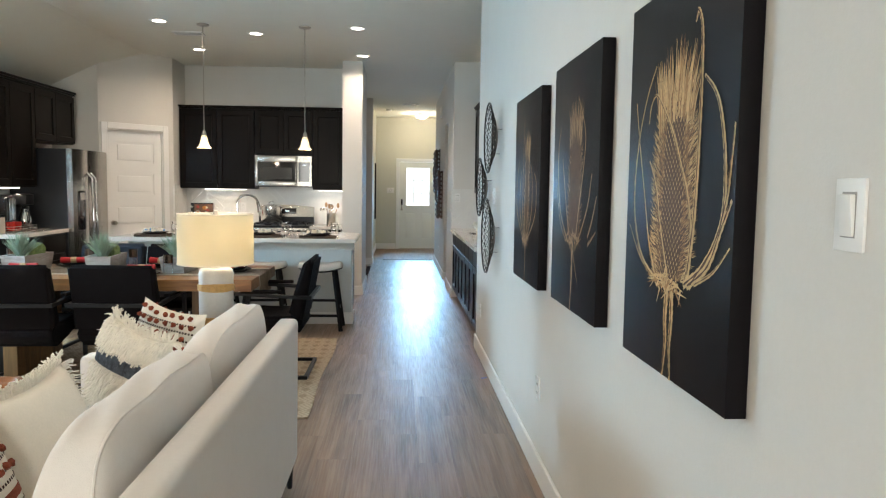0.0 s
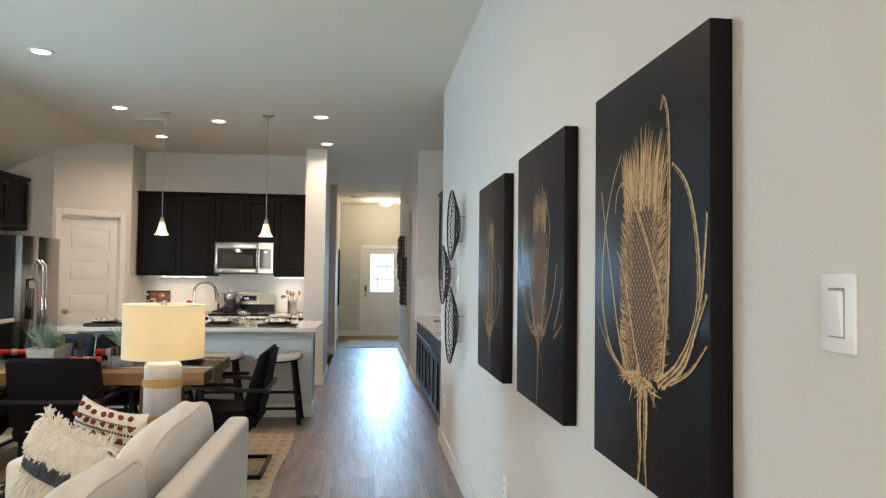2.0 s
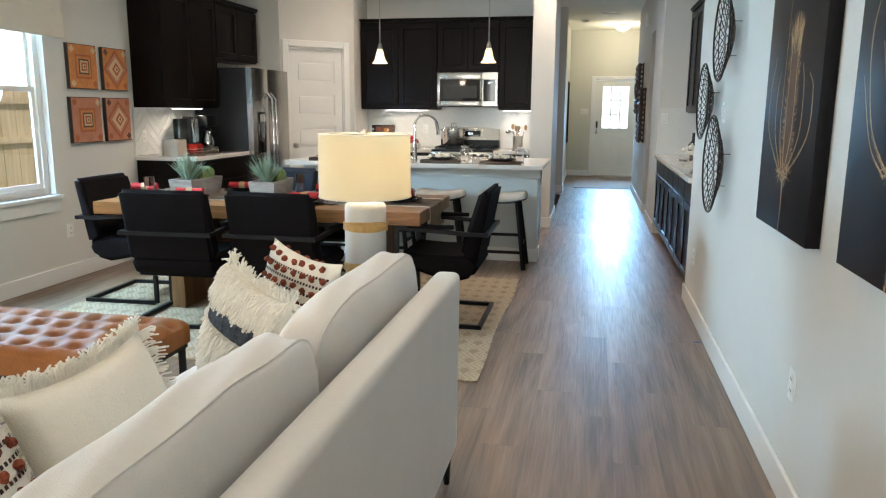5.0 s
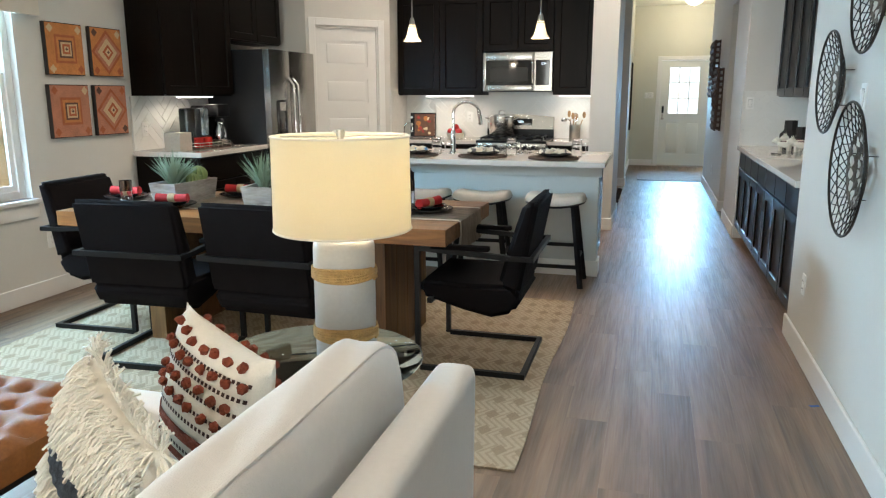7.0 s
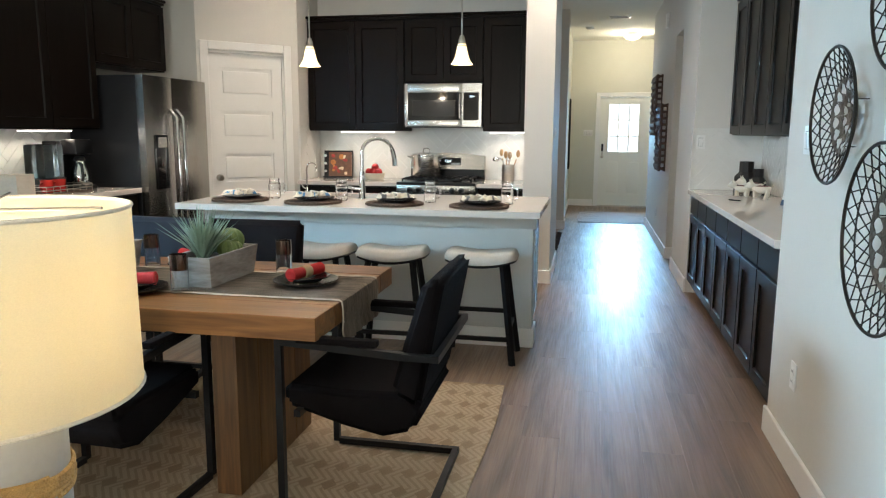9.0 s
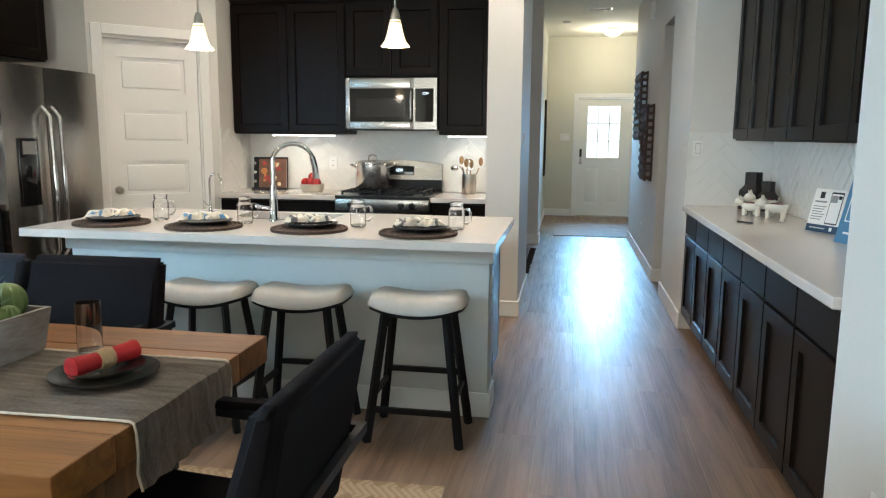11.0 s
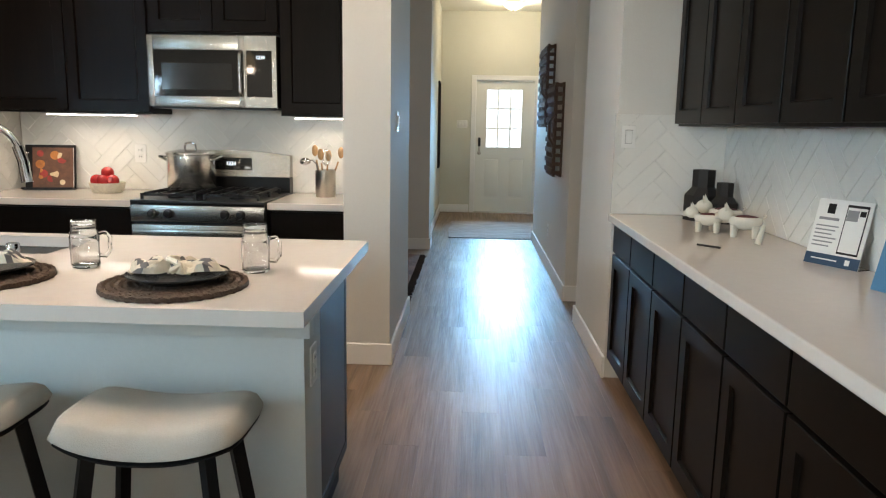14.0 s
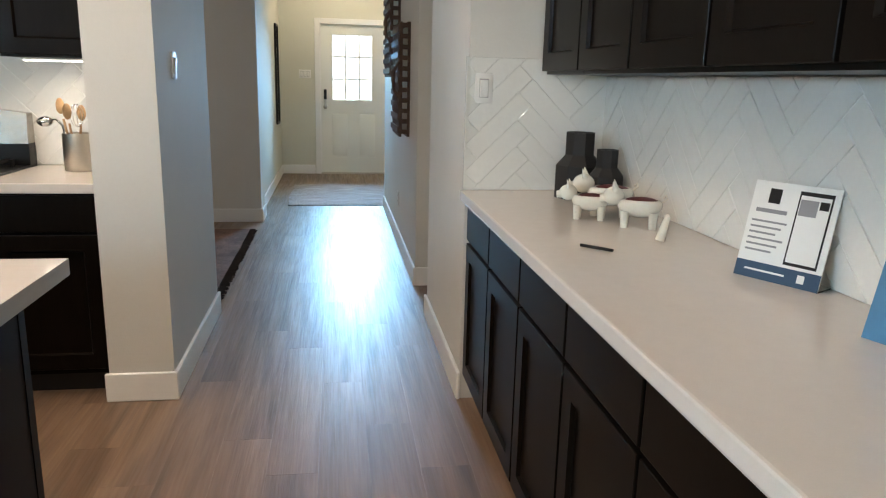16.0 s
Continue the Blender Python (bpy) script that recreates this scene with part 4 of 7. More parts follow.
for i, (x, y) in enumerate(((-0.345, 8.27), (-0.917, 8.30), (-1.484, 8.28), (-2.03, 8.31))):
    placemat(x, y, 0.916, 0.19, 0)
    plate(x + 0.01, y, 0.934, 0.135)
    napkin(x, y, 0.955, 8 + 14 * i, "knotted cream napkin with %s stripes on a black plate" % ("blue" if i > 1 else "grey"), mat("blue_stripe", (0.10, 0.24, 0.42), 0.9, vary=0.1) if i > 1 else mat("grey_stripe", (0.13, 0.12, 0.12), 0.9, vary=0.1), i)
for i, (x, y) in enumerate(((-0.190, 8.50), (-0.722, 8.51), (-1.357, 8.50), (-1.879, 8.54))):
    mason_mug(x, y, 0.9155, 10 + 8 * i)

# ---- stools ----
M_STOOL = mat("oatmeal_fabric", (0.43, 0.395, 0.345), 0.9, vary=0.06, scale=20, bump=0.25, bump_scale=350)
M_BLKWOOD = wood("black_wood", (0.004, 0.004, 0.005), (0.010, 0.010, 0.011), 0.45, 8, (15, 15, 1.5), bump=0.05, spec=0.25)


def saddle(bm, w, d, z, th, dip):
    n, k = 26, 16
    rows = []
    for i in range(n + 1):
        u = -1 + 2 * i / n
        for_row = []
        for j in range(k + 1):
            v = -1 + 2 * j / k
            cx = 1 - 0.06 * abs(v) ** 4
            cy = 1 - 0.16 * abs(u) ** 4
            for_row.append((u * w / 2 * cx, v * d / 2 * cy, z + dip * u * u))
        rows.append(for_row)
    def puffed(i, j):
        u, v = abs(-1 + 2 * i / n), abs(-1 + 2 * j / k)
        return th * ((1 - u ** 7) * (1 - v ** 5)) ** 0.45 + 0.004
    top = [[bm.verts.new((x, y, zz + puffed(i, j))) for j, (x, y, zz) in enumerate(q)] for i, q in enumerate(rows)]
    bot = [[bm.verts.new((x, y, zz)) for x, y, zz in r] for r in rows]
    for i in range(n):
        for j in range(k):
            bm.faces.new((top[i][j], top[i + 1][j], top[i + 1][j + 1], top[i][j + 1]))
            bm.faces.new((bot[i][j], bot[i][j + 1], bot[i + 1][j + 1], bot[i + 1][j]))
    for i in range(n):
        for j in (0, k):
            bm.faces.new((top[i][j], bot[i][j], bot[i + 1][j], top[i + 1][j]))
    for j in range(k):
        for i in (0, n):
            bm.faces.new((top[i][j], top[i][j + 1], bot[i][j + 1], bot[i][j]))
    return bm


def counter_stool(x, y):
    s = thing("counter_stool", (x, y, 0), "saddle-seat counter stool in oatmeal fabric with black wooden legs", "stool", "stools at the island")
    part("seat", saddle(bmesh.new(), 0.45, 0.31, 0.605, 0.062, 0.034), M_STOOL, s, "oatmeal upholstered saddle seat", smooth=75)
    part("seat_frame", saddle(bmesh.new(), 0.437, 0.297, 0.588, 0.017, 0.035), M_BLKWOOD, s)
    feet = {}
    for sx in (-1, 1):
        for sy in (-1, 1):
            a, b = Vector((sx * 0.14, sy * 0.09, 0.605)), Vector((sx * 0.215, sy * 0.155, 0.0))
            bm = bmesh.new()
            bar(bm, b, a, 0.027, 0.033)
            part("leg", bm, M_BLKWOOD, s)
            feet[sx, sy] = (a, b)
    def at(sx, sy, z):
        a, b = feet[sx, sy]
        return b + (a - b) * (z / 0.605)
    for sy, z in ((-1, 0.155), (1, 0.27)):
        part("stretcher", rail_between(at(-1, sy, z), at(1, sy, z)), M_BLKWOOD, s)
    for sx in (-1, 1):
        part("stretcher", rail_between(at(sx, -1, 0.22), at(sx, 1, 0.22)), M_BLKWOOD, s)
    return s


def rail_between(a, b, w=0.018, d=0.026):
    bm = bmesh.new()
    bar(bm, a, b, w, d)
    return bm


stool = counter_stool(-0.285, 8.015)
for x, y, a in ((-0.85, 8.02, 2), (-1.335, 8.01, -3), (-1.87, 8.02, 1)):
    copy_thing(stool, pose(x, y, 0, 0, 0, a))

# ---- dining ----
M_TABLE = wood("reclaimed_pine", (0.085, 0.029, 0.008), (0.32, 0.13, 0.036), 0.34, 7, (1.2, 16, 16), bump=0.25)
# leg boards: upright grain, colour darkened for the shade under the top
M_TABLELEG = wood("reclaimed_pine_upright_shaded", (0.07, 0.031, 0.010), (0.24, 0.118, 0.040), 0.5, 7, (16, 16, 1.2), bump=0.25)
TX0, TX1, TY0, TY1, TZ = -2.87, -0.56, 5.935, 6.93, 0.76
tbl = thing("dining_table", ((TX0 + TX1) / 2, (TY0 + TY1) / 2, 0), "heavy reclaimed pine dining table with slab legs", "table")
LX, LY = (TX1 - TX0) / 2, (TY1 - TY0) / 2
for i in range(5):
    y0 = -LY + i * 2 * LY / 5
    part("plank", boxes((-LX, LX, y0 + 0.001, y0 + 2 * LY / 5 - 0.001, TZ - 0.085, TZ - 0.0008 * (i % 2)), bevel=0.004), M_TABLE, tbl, smooth=0)
for x in (0.70, -0.66):
    for k in range(4):
        y0 = 6.03 - 6.425 + k * 0.18
        part("leg_board", boxes((x, x + 0.10, y0 + 0.001, y0 + 0.179, 0.012, TZ - 0.0855), bevel=0.004), M_TABLELEG, tbl, smooth=0)

M_CHAIR = mat("charcoal_fabric", (0.0082, 0.0066, 0.0072), 0.9, vary=0.15, scale=18, bump=0.25, bump_scale=380, Specular_IOR_Level=0.08)
# the same charcoal with the window's blue light put into its colour
M_CHAIRDAYLIT = mat("charcoal_fabric_daylit", (0.011, 0.013, 0.019), 0.85, vary=0.12, scale=18, bump=0.2, bump_scale=380, Specular_IOR_Level=0.2)


def slab_profile(bm, prof, half_w, bevel=0.02):
    """Extrudes a side outline of (y, z) pairs across x."""
    f = bm.faces.new([bm.verts.new((-half_w, y, z)) for y, z in prof])
    r = bmesh.ops.extrude_face_region(bm, geom=[f])
    bmesh.ops.translate(bm, vec=(2 * half_w, 0, 0), verts=[v for v in r["geom"] if isinstance(v, bmesh.types.BMVert)])
    bmesh.ops.recalc_face_normals(bm, faces=bm.faces[:])
    es = [e for e in bm.edges if len(e.link_faces) == 2 and e.calc_face_angle(0) > radians(35)]
    bmesh.ops.bevel(bm, geom=es, offset=bevel, segments=3, affect="EDGES")
    return bm


def dining_chair(m, quilt):
    c = thing("dining_chair", (0, 0, 0), "charcoal upholstered cantilever armchair on a black metal sled base", "chair", "chairs round the dining table")
    c.matrix_basis = m
    part("seat", slab_profile(bmesh.new(), [(0.27, 0.475), (0.05, 0.462), (-0.20, 0.468), (-0.262, 0.41), (-0.215, 0.325), (-0.10, 0.295), (0.05, 0.325), (0.27, 0.39)], 0.270, 0.024), M_CHAIR, c, firm=True)
    part("backrest", slab_profile(bmesh.new(), [(-0.138, 0.472), (-0.185, 0.65), (-0.258, 0.882), (-0.333, 0.890), (-0.288, 0.65), (-0.245, 0.42)], 0.288, 0.024), quilt or M_CHAIR, c, "diamond-quilted backrest" if quilt else "", firm=True)
    if quilt:
        bm = bmesh.new()
        for k in range(-3, 8):
            for s in (-1, 1):
                pts = []
                for q in np.linspace(0, 1, 12):
                    x, z = (-0.30 + k * 0.09 + q * 0.30) * s, 0.52 + q * 0.33
                    if abs(x) < 0.235:
                        pts.append((x, -0.1505 - (z - 0.52) * 0.264 - 0.09 * max(0, z - 0.65), z))
                if len(pts) > 1:
                    pipe(bm, pts, 0.003, 5)
        part("quilting", bm, quilt, c)
    for sx in (-1, 1):
        bm = bmesh.new()
        x = sx * 0.295
        for a, b in (((x, 0.27, 0.012), (x, 0.27, 0.655)), ((x, 0.257, 0.642), (x, -0.19, 0.615)), ((x, 0.257, 0.013), (x, -0.26, 0.013))):
            bar(bm, a, b, 0.026, 0.026)
        part("side_frame", bm, M_IRON, c)
        part("arm_pad", boxes((x - 0.02, x + 0.02, -0.10, 0.20, 0.642, 0.668), bevel=0.008), M_CHAIR, c)
    part("floor_bar", boxes((-0.308, 0.308, -0.285, -0.259, 0.0, 0.026)), M_IRON, c)
    part("back_bar", boxes((-0.307, 0.307, -0.318, -0.296, 0.60, 0.626)), M_IRON, c)
    for sx in (-1, 1):
        part("arm_end", rail_between((sx * 0.295, -0.18, 0.614), (sx * 0.295, -0.31, 0.613), 0.024, 0.024), M_IRON, c)
    part("seat_bar", boxes((-0.283, 0.283, 0.20, 0.225, 0.355, 0.38)), M_IRON, c)
    return c


chair = dining_chair(pose(-0.452, 6.285, 0.012, 0, 0, 90), None)
for x, y, a in ((-2.12, 5.87, 3), (-1.41, 5.90, -2), (-2.80, 6.36, -88)):
    copy_thing(chair, pose(x, y, 0.012, 0, 0, a))
far_chair = dining_chair(pose(-2.10, 7.13, 0.012, 0, 0, 178), M_CHAIRDAYLIT)
copy_thing(chair, pose(-1.49, 7.14, 0.012, 0, 0, 182))


def woven(name, ground, line, scale, rough=0.95):
    """A flat-woven rug with rows of zigzag lines and diamonds."""
    m = bpy.data.materials.new(name)
    m.use_nodes = True
    nt = m.node_tree
    b = nt.nodes["Principled BSDF"]
    b.inputs["Roughness"].default_value = rough
    tc = nt.nodes.new("ShaderNodeTexCoord")
    sep = nt.nodes.new("ShaderNodeSeparateXYZ")
    nt.links.new(tc.outputs["Object"], sep.inputs[0])

    def op(kind, a, bb, c=None):
        n = nt.nodes.new("ShaderNodeMath")
        n.operation = kind
        for i, v in enumerate((a, bb, c)):
            if v is None:
                continue
            if isinstance(v, (int, float)):
                n.inputs[i].default_value = v
            else:
                nt.links.new(v, n.inputs[i])
        return n.outputs[0]

    zig = op("PINGPONG", sep.outputs[1], scale)
    coord = op("ADD", sep.outputs[0], op("MULTIPLY", zig, 0.8))
    band = op("PINGPONG", coord, scale * 0.22)
    lines = op("GREATER_THAN", band, scale * 0.13)
    zig2 = op("PINGPONG", op("ADD", sep.outputs[1], scale * 0.5), scale)
    dia = op("ADD", op("ABSOLUTE", op("SUBTRACT", op("PINGPONG", sep.outputs[0], scale * 1.2), scale * 0.6), 0), op("MULTIPLY", zig2, 0.7))
    solid = op("LESS_THAN", dia, scale * 0.42)
    n1 = nt.nodes.new("ShaderNodeTexNoise")
    n1.inputs["Scale"].default_value = 220
    nt.links.new(tc.outputs["Object"], n1.inputs["Vector"])
    n2 = nt.nodes.new("ShaderNodeTexNoise")
    n2.inputs["Scale"].default_value = 2.2
    nt.links.new(tc.outputs["Object"], n2.inputs["Vector"])
    k = op("MULTIPLY", op("MAXIMUM", op("MULTIPLY", lines, 0.65), solid), op("MULTIPLY_ADD", n2.outputs[0], 0.9, 0.35))
    mix = nt.nodes.new("ShaderNodeMix")
    mix.data_type = "RGBA"
    mix.inputs["A"].default_value, mix.inputs["B"].default_value = (*ground, 1), (*line, 1)
    nt.links.new(k, mix.inputs["Factor"])
    sc = nt.nodes.new("ShaderNodeVectorMath")
    sc.operation = "SCALE"
    nt.links.new(mix.outputs["Result"], sc.inputs[0])
    nt.links.new(op("MULTIPLY_ADD", n1.outputs[0], 0.6, 0.7), sc.inputs["Scale"])
    nt.links.new(sc.outputs[0], b.inputs["Base Color"])
    bp = nt.nodes.new("ShaderNodeBump")
    bp.inputs["Strength"].default_value, bp.inputs["Distance"].default_value = 0.5, 0.004
    nt.links.new(op("ADD", n1.outputs[0], op("MULTIPLY", lines, 0.5)), bp.inputs["Height"])
    nt.links.new(bp.outputs[0], b.inputs["Normal"])
    return m


def rug(name, x0, x1, y0, y1, material, label, wave=0.012, z=0.001, th=0.009):
    bm = bmesh.new()
    nx, ny = 24, 24
    rows = []
    for i in range(nx + 1):
        row = []
        for j in range(ny + 1):
            u, v = i / nx, j / ny
            dx = wave * math.sin(v * 9 + 1) * (1 if i in (0, nx) else 0.4)
            dy = wave * math.sin(u * 7) * (1 if j in (0, ny) else 0.4)
            row.append((x0 + (x1 - x0) * u + dx, y0 + (y1 - y0) * v + dy))
        rows.append(row)
    top = [[bm.verts.new((x, y, z + th + 0.001 * math.sin(x * 9 + y * 5))) for x, y in r] for r in rows]
    for i in range(nx):
        for j in range(ny):
            bm.faces.new((top[i][j], top[i + 1][j], top[i + 1][j + 1], top[i][j + 1]))
    edge = [e for e in bm.edges if e.is_boundary]
    r = bmesh.ops.extrude_edge_only(bm, edges=edge)
    for v in r["geom"]:
        if isinstance(v, bmesh.types.BMVert):
            v.co.z = z
    return single(name, bm, material, label, "rug")


rug("dining_rug", -3.10, -0.065, 5.09, 7.48, woven("woven_rug", (0.47, 0.365, 0.25), (0.30, 0.215, 0.135), 0.08), "tan flat-woven rug with zigzags and diamonds under the table")
rug("entry_rug", 0.18, 1.40, 15.15, 16.7, mat("striped_rug", (0.36, 0.33, 0.32), 0.95, vary=0.95, scale=3.2, stretch=(1, 14, 1)), "grey and brown striped entry rug")
rug("side_room_rug", -1.7, -0.06, 11.75, 13.9, mat("rust_rug", (0.19, 0.11, 0.085), 0.95, vary=0.6, scale=6), "rust brown patterned rug in the side room", 0.006)
bm = bmesh.new()
rnd = random.Random(5)
for i in range(260):
    y = 11.76 + i * 2.13 / 260
    rod(bm, (-0.065, y, 0.008), (-0.065 + rnd.uniform(0.04, 0.07), y + rnd.uniform(-0.01, 0.01), 0.006), 0.004, seg=4)
tagged(single("rug_fringe", bm, mat("dark_fringe", (0.04, 0.03, 0.026), 0.95, vary=0.3), "dark fringe along the rust rug", "fringe"), kind="stuff")
rug("living_rug", -3.3, -0.98, 1.2, 3.95, mat("cream_rug", (0.50, 0.40, 0.36), 0.95, vary=0.35, scale=7), "cream and red patterned living room rug")

# table runner
M_RUNNER = mat("grey_linen_runner", (0.33, 0.265, 0.21), 0.9, vary=0.6, scale=7, bump=0.6, bump_scale=200, stretch=(1, 7, 1))
bm = bmesh.new()
path = [(x, 0.7635) for x in np.linspace(-2.86, -0.565, 40)] + [(-0.554, 0.758), (-0.550, 0.74), (-0.548, 0.69), (-0.552, 0.64), (-0.542, 0.60)]
rows = [[bm.verts.new((x + (0.006 * math.sin(v * 3 + z * 30) if x > -0.56 else 0), 6.19 + 0.455 * v / 12 + 0.004 * math.sin(x * 8), z + 0.0015 * math.sin(x * 21 + v))) for v in range(13)] for x, z in path]
for a, b in zip(rows, rows[1:]):
    for i in range(12):
        bm.faces.new((a[i], a[i + 1], b[i + 1], b[i]))
bmesh.ops.solidify(bm, geom=bm.faces[:], thickness=0.002)
runner = single("table_runner", bm, M_RUNNER, "grey-brown linen runner hanging over the table end", "table runner")
M_CREAM = mat("cream_thread", (0.6, 0.54, 0.44), 0.95, vary=0.2)
for v in (0, 12):
    part("edge_cord", pipe(bmesh.new(), [(x, 6.19 + 0.455 * v / 12 + 0.004 * math.sin(x * 8), z + 0.002) for x, z in path], 0.0035, 6), M_CREAM, runner, "cream twisted edge cord")

M_RED = mat("red_cloth", (0.40, 0.009, 0.010), 0.8, vary=0.15, scale=20, bump=0.3, bump_scale=150)
M_RAFFIA = mat("raffia_ring", (0.42, 0.28, 0.15), 0.8, vary=0.25, scale=60, bump=0.5, bump_scale=200)


def red_napkin(x, y, z, a):
    n = thing("rolled_napkin", (x, y, z), "rolled red napkin in a raffia ring on a dark plate", "napkin", "table napkins", a)
    for s in (-1, 1):
        part("roll", turn(lathe(bmesh.new(), [(0.0, 0.0), (0.017, 0.0), (0.022, 0.02), (0.025, 0.075), (0.027, 0.095), (0.018, 0.10), (0.0, 0.096)], seg=18), pose(0, 0, 0.027, 0, 90 * s, 0)), M_RED, n)
    part("ring", turn(lathe(bmesh.new(), [(0.021, -0.022), (0.026, -0.02), (0.027, 0.0), (0.026, 0.02), (0.021, 0.022)], seg=18), pose(0, 0, 0.027, 0, 90)), M_RAFFIA, n)
    return n


def tumbler(x, y, z):
    g = thing("tumbler", (x, y, z), "clear glass tumbler with a bronze metallic upper band", "glass", "table tumblers")
    part("glass", lathe(bmesh.new(), [(0.0, 0.0), (0.034, 0.0), (0.035, 0.004), (0.035, 0.088), (0.033, 0.088), (0.033, 0.012), (0.0, 0.012)], seg=28), M_GLASS, g)
    part("band", lathe(bmesh.new(), [(0.0352, 0.088), (0.0355, 0.09), (0.0355, 0.15), (0.0335, 0.15), (0.0335, 0.088)], seg=28), mat("bronze_band", (0.16, 0.11, 0.085), 0.18, 0.9, vary=0.08), g)
    return g


for x, y, a in ((-0.80, 6.45, 72), (-1.42, 6.17, 10), (-2.30, 6.22, 8), (-2.80, 6.44, 5), (-1.45, 6.72, -12), (-2.15, 6.72, 12)):
    plate(x, y, TZ + (0.003 if abs(y - 6.42) < 0.24 else 0.0015), 0.135, "dinner_plate", "dark stoneware dinner plate on the table", "table place settings")
    plate(x, y, TZ + 0.018, 0.10, "salad_plate", "small dark stoneware plate", "table place settings")
    red_napkin(x, y, TZ + 0.030, a)
for x, y in ((-0.985, 6.65), (-1.235, 6.21), (-2.60, 6.20), (-2.62, 6.68), (-1.66, 6.68), (-2.0, 6.66)):
    tumbler(x, y, TZ + 0.003)

M_PLANTER = wood("whitewashed_wood", (0.17, 0.14, 0.12), (0.52, 0.48, 0.44), 0.75, 9, (3, 3, 14), bump=0.4)
M_LEAF = mat("agave_green", (0.12, 0.20, 0.12), 0.6, vary=0.3, scale=15)
M_LEAF2 = mat("pale_agave", (0.22, 0.30, 0.22), 0.6, vary=0.2, scale=15)
M_CACTUS = mat("cactus_green", (0.14, 0.19, 0.055), 0.6, vary=0.25, scale=40)
M_SOIL = mat("soil", (0.06, 0.042, 0.03), 0.95, vary=0.5, scale=60, bump=0.6, bump_scale=80)


def planter(x, y, a, seed):
    rnd = random.Random(seed)
    p = thing("succulent_planter", (x, y, TZ + 0.003), "whitewashed wooden trough planted with spiky succulents and cacti", "planter", "table planters", a)
    p.scale = (1.12, 1.12, 1.2)
    bm = bmesh.new()
    lo, hi = [(-0.16, -0.075), (0.16, -0.075), (0.16, 0.075), (-0.16, 0.075)], 1.13
    a0 = [bm.verts.new((u, v, 0)) for u, v in lo]
    a1 = [bm.verts.new((u * hi, v * hi, 0.105)) for u, v in lo]
    a2 = [bm.verts.new((u * hi - 0.012 * (1 if u > 0 else -1), v * hi - 0.012 * (1 if v > 0 else -1), 0.105)) for u, v in lo]
    a3 = [bm.verts.new((u * hi - 0.014 * (1 if u > 0 else -1), v * hi - 0.014 * (1 if v > 0 else -1), 0.08)) for u, v in lo]
    for p0, p1 in ((a0, a1), (a1, a2), (a2, a3)):
        for i in range(4):
            bm.faces.new((p0[i], p0[(i + 1) % 4], p1[(i + 1) % 4], p1[i]))
    bm.faces.new(a0[::-1])
    part("trough", bm, M_PLANTER, p)
    part("soil", boxes((-0.165, 0.165, -0.07, 0.07, 0.06, 0.088)), M_SOIL, p)
    for cx, cy, n, L, mm in ((-0.09, 0.0, 80, 0.20, M_LEAF2), (-0.02, 0.03, 60, 0.17, M_LEAF), (0.05, 0.035, 40, 0.12, M_LEAF2)):
        bm = bmesh.new()
        for i in range(n):
            yaw, lean = rnd.uniform(0, 2 * math.pi), rnd.uniform(0.05, 0.95) ** 1.0
            ln = L * rnd.uniform(0.7, 1.05)
            d = Vector((math.cos(yaw) * lean * 0.75, math.sin(yaw) * lean * 0.75, 1 - lean * 0.45)).normalized()
            side = d.cross(Vector((0, 0, 1))).normalized() * 0.0048
            base = Vector((cx + rnd.uniform(-0.015, 0.015), cy + rnd.uniform(-0.015, 0.015), 0.08))
            mid, tip = base + d * ln * 0.5 + Vector((0, 0, 0.004)), base + d * ln + Vector((math.cos(yaw), math.sin(yaw), 0)) * 0.015
            nrm = side.cross(d).normalized() * 0.003
            v = [bm.verts.new(q) for q in (base - side * 0.7, base + side * 0.7, mid + side, mid - side, tip, mid + nrm, base + nrm)]
            for f in ((0, 6, 5, 3), (6, 1, 2, 5), (3, 5, 4), (5, 2, 4), (0, 3, 2, 1), (3, 4, 2)):
                bm.faces.new([v[q] for q in f])
        part("spiky_succulent", bm, mm, p, smooth=0)
    for cx, cy, cz, r in ((0.03, -0.035, 0.105, 0.034), (0.125, 0.0, 0.125, 0.045), (0.085, -0.04, 0.10, 0.026)):
        bm = bmesh.new()
        seg = 36
        prof = [(math.sin(t), -math.cos(t)) for t in np.linspace(0.05, math.pi - 0.05, 11)]
        rings = [[bm.verts.new((cx + r * q * (1 + 0.14 * math.cos(i * math.pi * 2 / 3)) * math.cos(2 * math.pi * i / seg), cy + r * q * (1 + 0.14 * math.cos(i * math.pi * 2 / 3)) * math.sin(2 * math.pi * i / seg), cz + r * z)) for i in range(seg)] for q, z in prof]
        for A, B in zip(rings, rings[1:]):
            for i in range(seg):
                bm.faces.new((A[i], A[(i + 1) % seg], B[(i + 1) % seg], B[i]))
        bm.faces.new(rings[0][::-1])
        bm.faces.new(rings[-1])
        part("round_cactus", bm, M_CACTUS, p)
    return p


planter(-1.22, 6.47, 88, 1)
planter(-1.79, 6.47, 93, 2)
planter(-2.39, 6.47, 86, 3)

# ---- sofa and living things ----
M_SOFA = mat("ivory_upholstery", (0.71, 0.665, 0.625), 0.85, vary=0.035, scale=7, bump=0.22, bump_scale=420, Sheen_Weight=0.25)


